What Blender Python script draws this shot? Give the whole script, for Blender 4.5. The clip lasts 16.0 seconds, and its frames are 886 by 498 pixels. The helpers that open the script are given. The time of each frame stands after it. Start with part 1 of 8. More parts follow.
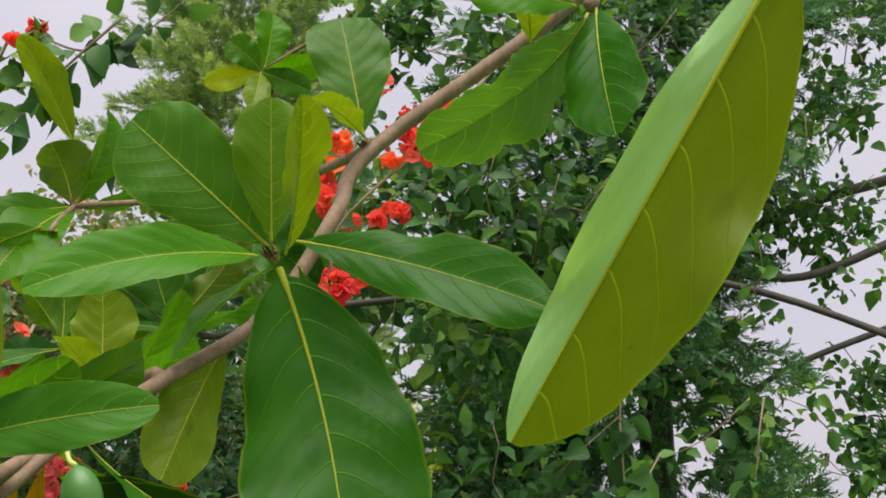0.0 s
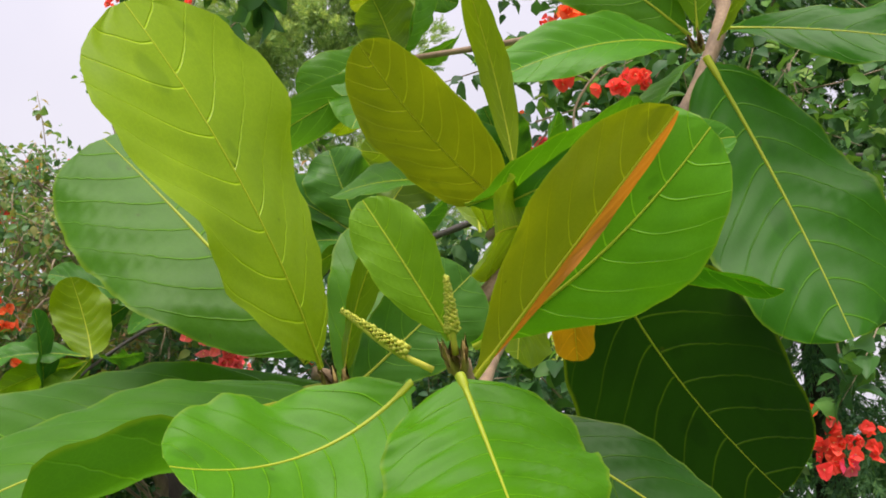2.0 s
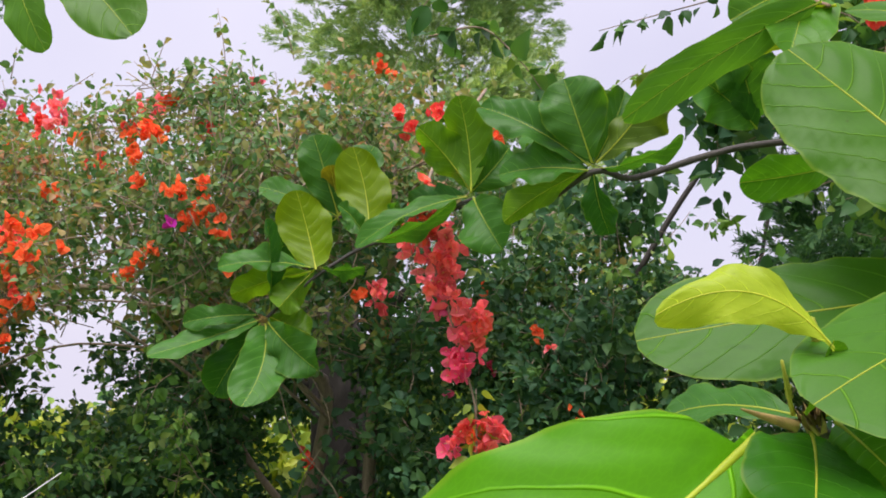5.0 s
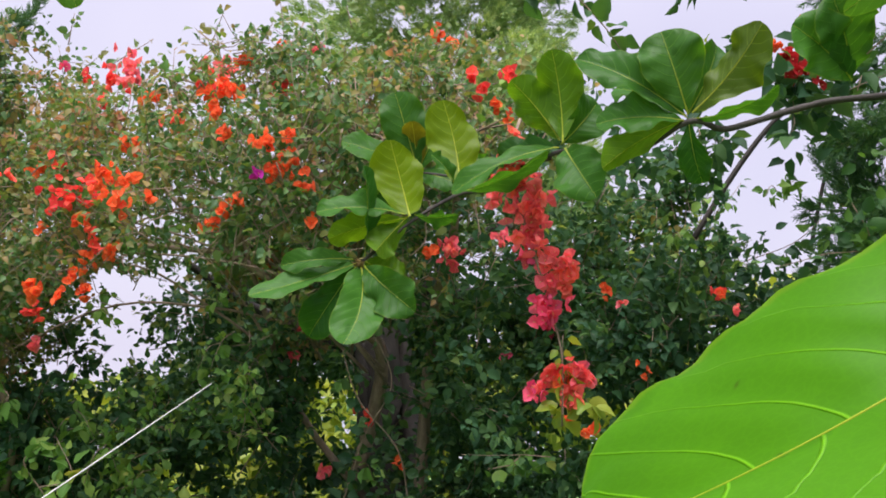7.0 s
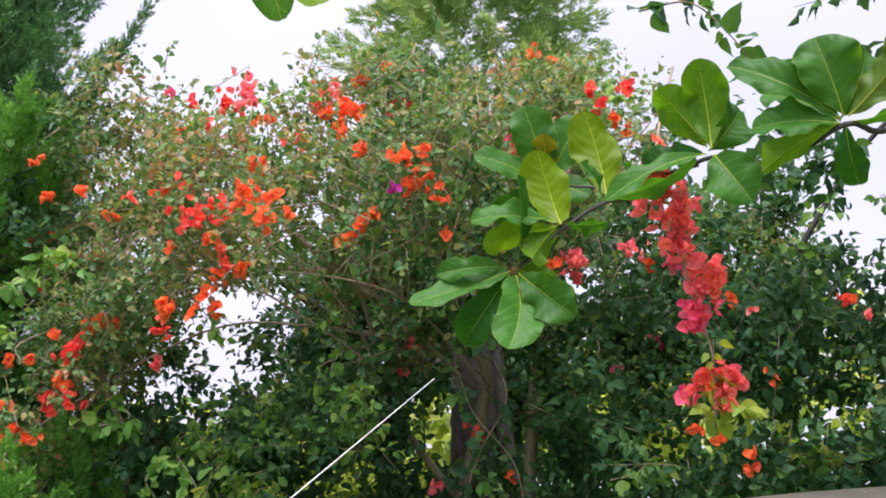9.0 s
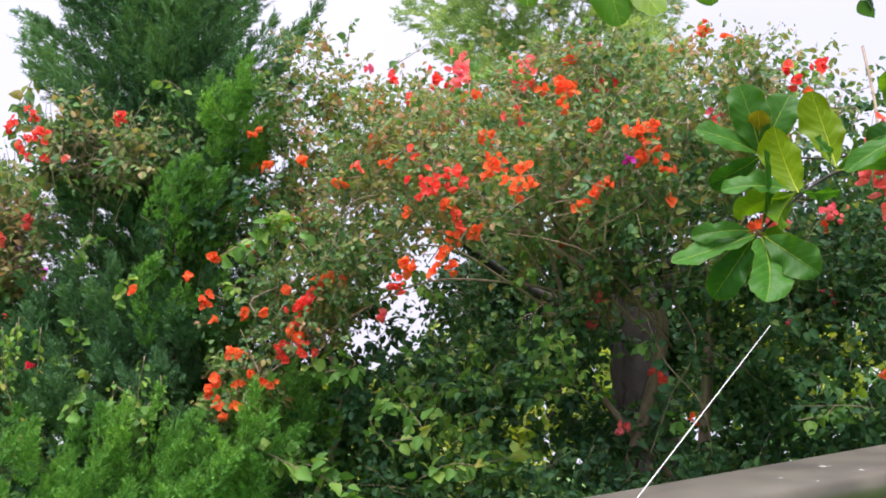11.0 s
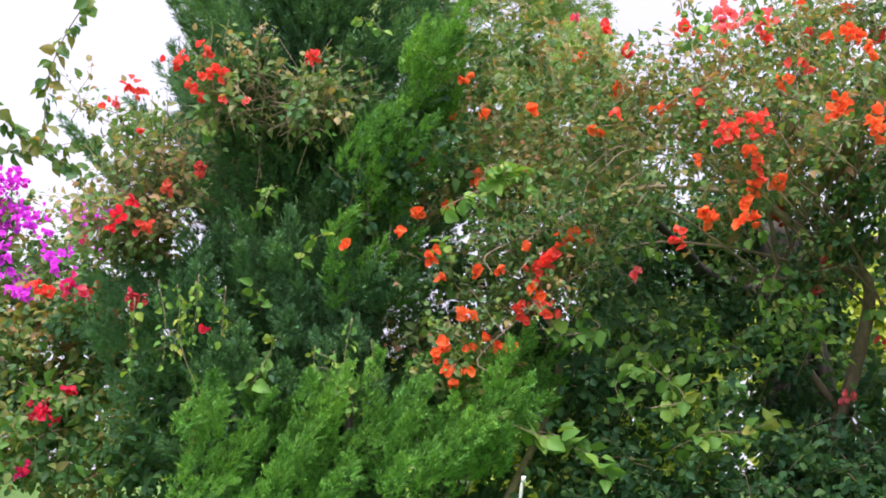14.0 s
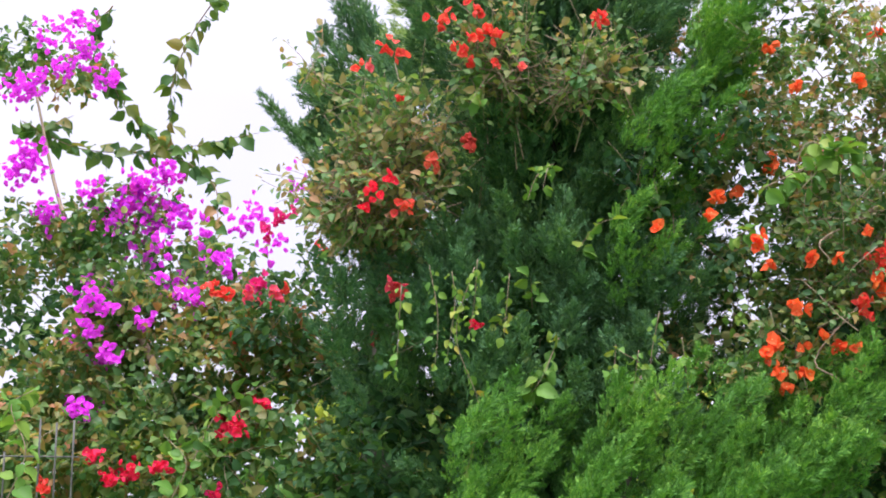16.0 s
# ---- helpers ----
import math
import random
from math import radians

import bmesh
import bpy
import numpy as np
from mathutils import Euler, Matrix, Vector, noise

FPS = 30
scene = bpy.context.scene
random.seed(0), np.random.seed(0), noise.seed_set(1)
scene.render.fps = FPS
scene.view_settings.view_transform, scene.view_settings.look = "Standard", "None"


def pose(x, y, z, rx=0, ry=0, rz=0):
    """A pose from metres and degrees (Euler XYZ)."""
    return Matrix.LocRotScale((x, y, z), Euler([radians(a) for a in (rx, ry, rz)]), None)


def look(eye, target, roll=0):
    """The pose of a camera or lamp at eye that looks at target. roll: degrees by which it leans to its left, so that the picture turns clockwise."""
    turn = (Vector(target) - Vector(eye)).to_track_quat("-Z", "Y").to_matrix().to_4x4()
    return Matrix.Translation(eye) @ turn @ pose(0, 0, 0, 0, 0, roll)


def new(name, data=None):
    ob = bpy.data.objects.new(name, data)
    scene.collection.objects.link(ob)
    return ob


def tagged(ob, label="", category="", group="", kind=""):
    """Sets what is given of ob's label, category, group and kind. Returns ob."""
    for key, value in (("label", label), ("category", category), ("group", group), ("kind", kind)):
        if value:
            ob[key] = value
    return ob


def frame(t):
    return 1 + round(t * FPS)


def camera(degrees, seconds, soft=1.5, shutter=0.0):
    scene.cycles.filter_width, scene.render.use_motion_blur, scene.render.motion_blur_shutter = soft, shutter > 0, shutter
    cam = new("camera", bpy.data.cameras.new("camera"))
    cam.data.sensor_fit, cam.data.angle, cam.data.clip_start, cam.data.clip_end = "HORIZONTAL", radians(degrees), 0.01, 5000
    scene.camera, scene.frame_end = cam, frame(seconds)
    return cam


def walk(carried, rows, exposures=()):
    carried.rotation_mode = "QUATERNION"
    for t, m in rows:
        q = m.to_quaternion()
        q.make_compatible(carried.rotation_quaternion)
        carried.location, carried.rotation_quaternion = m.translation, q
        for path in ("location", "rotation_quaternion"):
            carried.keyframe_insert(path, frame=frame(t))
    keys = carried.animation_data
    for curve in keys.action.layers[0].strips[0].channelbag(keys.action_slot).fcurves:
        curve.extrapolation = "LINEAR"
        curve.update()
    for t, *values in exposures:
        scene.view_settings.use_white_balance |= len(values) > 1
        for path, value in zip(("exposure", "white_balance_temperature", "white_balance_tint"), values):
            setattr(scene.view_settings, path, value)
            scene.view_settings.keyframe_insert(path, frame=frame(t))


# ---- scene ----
cam = camera(43.7, 16.0, soft=1.8)
PATH = [
    (0, (0.010, 0.122, 1.600), (-0.072, 2.090, 1.947), -0.7),
    (0.5, (-0.033, 0.114, 1.579), (-0.176, 2.087, 1.880), -3.5),
    (1, (-0.086, 0.103, 1.550), (-0.310, 2.068, 1.854), -5.2),
    (1.5, (-0.183, 0.110, 1.519), (-0.374, 2.081, 1.800), -5.1),
    (2, (-0.254, 0.112, 1.501), (-0.458, 2.084, 1.766), -4.6),
    (2.5, (-0.287, 0.126, 1.502), (-0.505, 2.093, 1.786), -3.1),
    (3, (-0.325, 0.123, 1.497), (-0.592, 2.082, 1.803), -2.1),
    (3.5, (-0.374, 0.123, 1.496), (-0.675, 2.083, 1.757), -0.8),
    (4, (-0.426, 0.107, 1.496), (-0.729, 2.072, 1.708), -0.8),
    (4.5, (-0.491, 0.056, 1.495), (-0.818, 2.020, 1.680), -0.7),
    (5, (-0.549, 0.017, 1.490), (-0.919, 1.976, 1.647), -0.8),
    (5.2, (-0.559, 0.009, 1.484), (-0.947, 1.965, 1.635), -0.9),
    (7.3, (-0.794, -0.105, 1.353), (-1.151, 1.858, 1.501), 0.3),
    (7.5, (-0.810, -0.107, 1.345), (-1.150, 1.858, 1.485), 0.1),
    (8, (-0.885, -0.121, 1.331), (-1.184, 1.851, 1.482), 0.0),
    (8.5, (-0.978, -0.159, 1.327), (-1.317, 1.802, 1.522), -0.6),
    (9, (-1.089, -0.208, 1.306), (-1.483, 1.742, 1.513), -0.8),
    (9.5, (-1.161, -0.281, 1.311), (-1.609, 1.657, 1.520), -0.5),
    (10, (-1.262, -0.439, 1.304), (-1.751, 1.491, 1.493), -0.1),
    (10.2, (-1.309, -0.510, 1.302), (-1.813, 1.417, 1.477), -0.2),
    (12.3, (-2.215, -0.911, 1.300), (-2.556, 1.057, 1.398), -2.0),
    (12.5, (-2.292, -0.889, 1.274), (-2.620, 1.081, 1.372), -2.0),
    (13, (-2.555, -0.765, 1.215), (-2.829, 1.213, 1.320), -1.5),
    (13.5, (-2.885, -0.721, 1.160), (-3.126, 1.261, 1.280), -1.1),
    (14, (-3.205, -0.672, 1.127), (-3.380, 1.315, 1.271), -0.3),
    (14.5, (-3.486, -0.511, 1.067), (-3.651, 1.471, 1.280), -0.0),
    (15, (-3.805, -0.371, 1.008), (-3.968, 1.606, 1.265), 1.1),
    (15.5, (-4.171, -0.287, 0.982), (-4.293, 1.692, 1.241), 1.3),
    (16, (-4.457, -0.171, 0.906), (-4.554, 1.810, 1.161), 0.5),
]
walk(cam, [(t, look(eye, target, roll)) for t, eye, target, roll in PATH], exposures=[(0, 0.24, 6450, 16), (1, 0.55, 6450, 17), (2, 0.58, 6500, 16), (3, 0.46, 6400, 18), (4, 0.42, 6300, 20), (5, 0.52, 6150, 22), (7.5, 0.50, 6050, 23), (9, 0.80, 5900, 23), (10.2, 0.76, 5950, 22), (12.5, 1.12, 6050, 21), (14.5, 0.86, 6050, 21), (16, 0.86, 6000, 22)])

# ---- sky and light: bright overcast, a soft sun high behind the cloud ----
world = bpy.data.worlds.new("overcast_sky")
scene.world = world
world.use_nodes = True
wn, wl = world.node_tree.nodes, world.node_tree.links
wn.clear()
w_out = wn.new("ShaderNodeOutputWorld")
w_sky = wn.new("ShaderNodeTexSky")
w_sky.sky_type, w_sky.sun_disc = "NISHITA", False
w_sky.sun_elevation, w_sky.sun_rotation = radians(73), radians(188)
w_blue = wn.new("ShaderNodeBackground")
w_blue.inputs["Strength"].default_value = 0.1
w_cloud = wn.new("ShaderNodeBackground")
w_noise = wn.new("ShaderNodeTexNoise")
w_noise.inputs["Scale"].default_value, w_noise.inputs["Detail"].default_value = 2.2, 4
w_ramp = wn.new("ShaderNodeValToRGB")
w_ramp.color_ramp.elements[0].position, w_ramp.color_ramp.elements[0].color = 0.3, (0.80, 0.79, 0.89, 1)
w_ramp.color_ramp.elements[1].position, w_ramp.color_ramp.elements[1].color = 0.7, (0.98, 0.96, 1.0, 1)
w_mix = wn.new("ShaderNodeMixShader")
w_mix.inputs[0].default_value = 0.9
wl.new(w_sky.outputs[0], w_blue.inputs["Color"])
wl.new(w_noise.outputs["Fac"], w_ramp.inputs[0])
wl.new(w_ramp.outputs[0], w_cloud.inputs["Color"])
w_dir = wn.new("ShaderNodeTexCoord")
w_up = wn.new("ShaderNodeSeparateXYZ")
w_rise = wn.new("ShaderNodeMapRange")
w_rise.inputs["From Min"].default_value, w_rise.inputs["From Max"].default_value = 0.25, 1.0
w_rise.inputs["To Min"].default_value, w_rise.inputs["To Max"].default_value = 0.66, 1.0
wl.new(w_dir.outputs["Generated"], w_up.inputs[0])
wl.new(w_up.outputs[2], w_rise.inputs["Value"])
wl.new(w_rise.outputs[0], w_cloud.inputs["Strength"])
wl.new(w_blue.outputs[0], w_mix.inputs[1])
wl.new(w_cloud.outputs[0], w_mix.inputs[2])
wl.new(w_mix.outputs[0], w_out.inputs[0])

sun = new("sun", bpy.data.lights.new("sun", "SUN"))
sun.data.energy, sun.data.angle, sun.data.color = 5.0, radians(50), (1.0, 0.95, 0.86)
sun.matrix_world = look((-1.2, 0.5, 8.0), (-1.5, 2.5, 1.5))


# ---- materials ----
def node_mat(name):
    m = bpy.data.materials.new(name)
    m.use_nodes = True
    n = m.node_tree.nodes
    n.clear()
    out = n.new("ShaderNodeOutputMaterial")
    return m, n, m.node_tree.links, out


def ramp(n, stops):
    r = n.new("ShaderNodeValToRGB")
    e = r.color_ramp.elements
    while len(e) < len(stops):
        e.new(0.5)
    for k, (p, c) in enumerate(stops):
        e[k].position, e[k].color = p, (*c, 1)
    return r


def maths(n, l, op, a, b=None):
    q = n.new("ShaderNodeMath")
    q.operation = op
    for k, v in enumerate((a, b)):
        if v is None:
            continue
        if isinstance(v, (int, float)):
            q.inputs[k].default_value = v
        else:
            l.new(v, q.inputs[k])
    return q.outputs[0]


def mixed(n, l, fac, a, b, mode="MIX"):
    q = n.new("ShaderNodeMix")
    q.data_type, q.blend_type = "RGBA", mode
    for k, v in ((0, fac), (6, a), (7, b)):
        if isinstance(v, (int, float)):
            q.inputs[k].default_value = v
        elif isinstance(v, tuple):
            q.inputs[k].default_value = (*v, 1)
        else:
            l.new(v, q.inputs[k])
    return q.outputs[2]


def noise_tex(n, l, scale, detail=3, coord=None):
    q = n.new("ShaderNodeTexNoise")
    q.inputs["Scale"].default_value, q.inputs["Detail"].default_value = scale, detail
    if coord is not None:
        l.new(coord, q.inputs["Vector"])
    return q.outputs["Fac"]


def leafy(name, colour_maker, rough=0.45, through_light=0.4, bump=None, warm=(1.25, 1.15, 0.5), spec=0.4):
    """A thin leaf: gloss over a diffuse face, and light that passes through the blade."""
    m, n, l, out = node_mat(name)
    colour, height = colour_maker(n, l)
    p = n.new("ShaderNodeBsdfPrincipled")
    p.inputs["Roughness"].default_value = rough
    p.inputs["Specular IOR Level"].default_value = spec
    l.new(colour, p.inputs["Base Color"])
    t = n.new("ShaderNodeBsdfTranslucent")
    l.new(mixed(n, l, 1.0, colour, warm, "MULTIPLY"), t.inputs["Color"])
    if bump and height is not None:
        b = n.new("ShaderNodeBump")
        b.inputs["Strength"].default_value, b.inputs["Distance"].default_value = bump
        l.new(height, b.inputs["Height"])
        l.new(b.outputs[0], p.inputs["Normal"])
    s = n.new("ShaderNodeMixShader")
    s.inputs[0].default_value = through_light
    l.new(p.outputs[0], s.inputs[1])
    l.new(t.outputs[0], s.inputs[2])
    l.new(s.outputs[0], out.inputs[0])
    return m


def almond_colour(n, l):
    """Blade colour of the leaf itself, with pale side veins off the midrib, blotches and specks."""
    uv = n.new("ShaderNodeUVMap")
    uv.uv_map = "UVMap"
    rim_uv = n.new("ShaderNodeUVMap")
    rim_uv.uv_map = "Rim"
    rim_sep = n.new("ShaderNodeSeparateXYZ")
    l.new(rim_uv.outputs[0], rim_sep.inputs[0])
    rim = ramp(n, [(0.955, (0, 0, 0)), (0.985, (1, 1, 1))])
    l.new(rim_sep.outputs[0], rim.inputs[0])
    sep = n.new("ShaderNodeSeparateXYZ")
    l.new(uv.outputs[0], sep.inputs[0])
    u, v = sep.outputs[0], sep.outputs[1]
    info = n.new("ShaderNodeObjectInfo")
    side = maths(n, l, "ABSOLUTE", maths(n, l, "SUBTRACT", v, 0.5))
    bent = maths(n, l, "MULTIPLY", maths(n, l, "POWER", side, 1.5), 0.85)
    wob = maths(n, l, "MULTIPLY", noise_tex(n, l, 5.0, 2, uv.outputs[0]), 0.022)
    flip = maths(n, l, "MULTIPLY", maths(n, l, "GREATER_THAN", v, 0.5), 0.038)
    along = maths(n, l, "ADD", maths(n, l, "SUBTRACT", maths(n, l, "ADD", u, wob), bent), flip)
    saw = maths(n, l, "ABSOLUTE", maths(n, l, "SUBTRACT", maths(n, l, "FRACT", maths(n, l, "MULTIPLY", along, 8.0)), 0.5))
    vein = ramp(n, [(0.009, (1, 1, 1)), (0.034, (0, 0, 0))])
    l.new(saw, vein.inputs[0])
    fade = maths(n, l, "SUBTRACT", 1.0, maths(n, l, "MULTIPLY", side, 1.9))
    veins = maths(n, l, "MULTIPLY", vein.outputs[0], fade)
    fine = n.new("ShaderNodeTexVoronoi")
    fine.feature = "DISTANCE_TO_EDGE"
    fine.inputs["Scale"].default_value = 55
    l.new(uv.outputs[0], fine.inputs["Vector"])
    net = ramp(n, [(0.0, (1, 1, 1)), (0.12, (0, 0, 0))])
    l.new(fine.outputs["Distance"], net.inputs[0])
    rnd = n.new("ShaderNodeCombineXYZ")
    l.new(info.outputs["Random"], rnd.inputs[0])
    off = n.new("ShaderNodeVectorMath")
    l.new(uv.outputs[0], off.inputs[0])
    l.new(rnd.outputs[0], off.inputs[1])
    blot = noise_tex(n, l, 3.5, 4, off.outputs[0])
    tone = mixed(n, l, 1.0, info.outputs["Color"], mixed(n, l, blot, (0.71, 0.71, 0.74), (1.22, 1.09, 1.06)), "MULTIPLY")
    tone = mixed(n, l, maths(n, l, "MULTIPLY", net.outputs[0], 0.25), tone, mixed(n, l, 1.0, tone, (1.35, 1.3, 1.2), "MULTIPLY"))
    tone = mixed(n, l, maths(n, l, "MULTIPLY", veins, 0.62), tone, mixed(n, l, 0.20, mixed(n, l, 1.0, info.outputs["Color"], (2.6, 2.2, 1.8), "MULTIPLY"), (0.50, 0.60, 0.12)))
    speck = ramp(n, [(0.745, (0, 0, 0)), (0.78, (1, 1, 1))])
    l.new(noise_tex(n, l, 13, 2, off.outputs[0]), speck.inputs[0])
    tone = mixed(n, l, maths(n, l, "MULTIPLY", speck.outputs[0], 0.6), tone, (0.06, 0.07, 0.02))
    stain = ramp(n, [(0.66, (0, 0, 0)), (0.72, (1, 1, 1))])
    l.new(noise_tex(n, l, 5.5, 1, off.outputs[0]), stain.inputs[0])
    tone = mixed(n, l, maths(n, l, "MULTIPLY", stain.outputs[0], 0.35), tone, mixed(n, l, 1.0, info.outputs["Color"], (0.45, 0.5, 0.5), "MULTIPLY"))
    tone = mixed(n, l, maths(n, l, "MULTIPLY", rim.outputs[0], 0.3), tone, (0.34, 0.42, 0.05))
    tone = mixed(n, l, 1.0, tone, (0.70, 0.77, 0.34), "MULTIPLY")
    height = maths(n, l, "ADD", maths(n, l, "MULTIPLY", blot, 0.4), maths(n, l, "MULTIPLY", veins, 0.6))
    return tone, height


ALMOND = leafy("almond_leaf_blade", almond_colour, 0.36, 0.44, bump=(0.6, 0.003), spec=0.15, warm=(1.3, 1.22, 0.22))


def rib_colour(n, l):
    info = n.new("ShaderNodeObjectInfo")
    return mixed(n, l, 0.7, info.outputs["Color"], (0.58, 0.60, 0.04)), None


def plain_leaf(c):
    def maker(n, l):
        uv = n.new("ShaderNodeUVMap")
        f = noise_tex(n, l, 4.0, 4, uv.outputs[0])
        return mixed(n, l, f, tuple(x * 0.75 for x in c), tuple(x * 1.25 for x in c)), f
    return maker


UPPER_PALE = leafy("almond_leaf_upper_face", plain_leaf((0.24, 0.43, 0.15)), 0.42, 0.4, bump=(0.2, 0.001))
RUST = leafy("almond_leaf_rusty_half", plain_leaf((0.50, 0.17, 0.02)), 0.45, 0.35, bump=(0.2, 0.001))
MIDRIB = leafy("leaf_midrib", rib_colour, 0.45, 0.5)


def island_colour(stops, patch=1.3):
    def maker(n, l):
        geo = n.new("ShaderNodeNewGeometry")
        r = ramp(n, stops)
        tex = n.new("ShaderNodeTexCoord")
        drift = noise_tex(n, l, patch, 2, tex.outputs["Object"])
        pick = maths(n, l, "ADD", maths(n, l, "MULTIPLY", geo.outputs["Random Per Island"], 0.7), maths(n, l, "MULTIPLY", maths(n, l, "SUBTRACT", drift, 0.35), 1.0))
        l.new(pick, r.inputs[0])
        return r.outputs[0], None
    return maker


BOUG = leafy("bougainvillea_leaf", island_colour([(0.0, (0.038, 0.105, 0.038)), (0.35, (0.074, 0.170, 0.052)), (0.6, (0.14, 0.225, 0.064)), (0.82, (0.27, 0.235, 0.08)), (1.0, (0.40, 0.17, 0.10))], 2.2), 0.42, 0.42, spec=0.26)
BOUG_DRY = leafy("bougainvillea_leaf_dry_mix", island_colour([(0.0, (0.065, 0.165, 0.062)), (0.35, (0.12, 0.235, 0.08)), (0.6, (0.20, 0.27, 0.10)), (0.82, (0.34, 0.26, 0.13)), (1.0, (0.48, 0.22, 0.15))], 2.2), 0.5, 0.42, spec=0.20)
VINE = leafy("vine_leaf", island_colour([(0.0, (0.028, 0.080, 0.042)), (0.5, (0.050, 0.128, 0.056)), (0.85, (0.105, 0.205, 0.064)), (0.97, (0.26, 0.32, 0.085)), (1.0, (0.29, 0.25, 0.08))], 1.8), 0.45, 0.42, spec=0.14)
SPRAY = leafy("spray_leaf", island_colour([(0.0, (0.07, 0.17, 0.035)), (0.5, (0.12, 0.26, 0.05)), (0.85, (0.22, 0.34, 0.06)), (1.0, (0.34, 0.30, 0.07))]), 0.5, 0.35, spec=0.2)
# this ramp puts shade in its dark greens and backlight in its pale ones
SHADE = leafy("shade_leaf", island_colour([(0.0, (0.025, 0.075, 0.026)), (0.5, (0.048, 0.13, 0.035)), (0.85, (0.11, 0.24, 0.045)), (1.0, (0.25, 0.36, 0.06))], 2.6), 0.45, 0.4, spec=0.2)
YELLOW = leafy("yellow_green_leaf", island_colour([(0.0, (0.15, 0.27, 0.03)), (1.0, (0.42, 0.46, 0.05))]), 0.45, 0.4)
CYPRESS = leafy("cypress_spray", island_colour([(0.0, (0.043, 0.112, 0.059)), (0.5, (0.076, 0.185, 0.077)), (1.0, (0.158, 0.286, 0.096))], 2.0), 0.6, 0.25, spec=0.25)
JUNIPER = leafy("juniper_spray", island_colour([(0.0, (0.05, 0.14, 0.036)), (0.5, (0.10, 0.27, 0.045)), (1.0, (0.24, 0.45, 0.063))], 4.0), 0.6, 0.25, spec=0.25)
FEATHER = leafy("feathery_leaf", island_colour([(0.0, (0.13, 0.235, 0.10)), (0.5, (0.24, 0.36, 0.15)), (1.0, (0.42, 0.50, 0.21))], 0.8), 0.7, 0.4, spec=0.12)


def bract_colour(n, l):
    info = n.new("ShaderNodeObjectInfo")
    shade = mixed(n, l, info.outputs["Random"], (0.8, 0.65, 0.75), (1.1, 1.4, 1.2))
    return mixed(n, l, 1.0, info.outputs["Color"], shade, "MULTIPLY"), None


BRACT = leafy("flower_bract", bract_colour, 0.6, 0.45, warm=(1.1, 0.95, 0.95), spec=0.15)


def bark(name, dark, light, scale=18.0, bump=0.006):
    m, n, l, out = node_mat(name)
    tex = n.new("ShaderNodeTexCoord")
    mp = n.new("ShaderNodeMapping")
    mp.inputs["Scale"].default_value = (1, 1, 0.35)
    l.new(tex.outputs["Object"], mp.inputs[0])
    a, b = noise_tex(n, l, scale, 6, mp.outputs[0]), noise_tex(n, l, scale * 6, 4, mp.outputs[0])
    r = ramp(n, [(0.3, dark), (0.7, light)])
    l.new(maths(n, l, "ADD", maths(n, l, "MULTIPLY", a, 0.7), maths(n, l, "MULTIPLY", b, 0.3)), r.inputs[0])
    p = n.new("ShaderNodeBsdfPrincipled")
    p.inputs["Roughness"].default_value = 0.75
    l.new(r.outputs[0], p.inputs["Base Color"])
    bp = n.new("ShaderNodeBump")
    bp.inputs["Distance"].default_value, bp.inputs["Strength"].default_value = bump, 0.6
    l.new(maths(n, l, "ADD", a, b), bp.inputs["Height"])
    l.new(bp.outputs[0], p.inputs["Normal"])
    l.new(p.outputs[0], out.inputs[0])
    return m


ALMOND_BARK = bark("almond_bark", (0.085, 0.052, 0.03), (0.25, 0.165, 0.095), 60, 0.0015)
DARK_BARK = bark("dark_bark", (0.016, 0.013, 0.010), (0.048, 0.040, 0.032))
TWIG = bark("twig_bark", (0.12, 0.085, 0.055), (0.32, 0.24, 0.165), 40, 0.002)

BUD = bark("bud_scale", (0.16, 0.10, 0.03), (0.34, 0.24, 0.06), 120, 0.0006)
SPIKE = leafy("flower_spike", island_colour([(0.0, (0.25, 0.32, 0.03)), (1.0, (0.52, 0.50, 0.06))]), 0.6, 0.3)
TIMBER = bark("weathered_timber", (0.10, 0.085, 0.06), (0.26, 0.22, 0.16), 14, 0.003)
ROPE = bark("white_cord", (0.38, 0.38, 0.36), (0.6, 0.6, 0.58), 200, 0.0005)
EARTH = bark("lawn_ground", (0.05, 0.13, 0.02), (0.14, 0.26, 0.04), 3, 0.02)
STEEL = bark("painted_fence_wire", (0.05, 0.05, 0.05), (0.12, 0.12, 0.11), 60, 0.0005)


# ---- shape helpers ----
def mesh_of(name, verts, faces, mats, slots=None, smooth=True, uvs=None, rims=None):
    me = bpy.data.meshes.new(name)
    me.from_pydata([tuple(v) for v in verts] if not isinstance(verts, np.ndarray) else verts.tolist(), [], faces)
    for m in mats:
        me.materials.append(m)
    if slots is not None:
        me.polygons.foreach_set("material_index", slots)
    if smooth:
        me.polygons.foreach_set("use_smooth", [True] * len(me.polygons))
    if uvs is not None:
        layer = me.uv_layers.new(name="UVMap")
        idx = np.zeros(len(me.loops), int)
        me.loops.foreach_get("vertex_index", idx)
        layer.data.foreach_set("uv", np.asarray(uvs)[idx].ravel())
        if rims is not None:
            layer = me.uv_layers.new(name="Rim")
            layer.data.foreach_set("uv", np.asarray(rims)[idx].ravel())
    me.update()
    return me


def piece(name, mesh, parent=None, label="", colour=None):
    ob = new(name, mesh)
    if parent is not None:
        ob.parent = parent
    if label:
        tagged(ob, label)
    if colour:
        ob.color = (*colour, 1)
    return ob


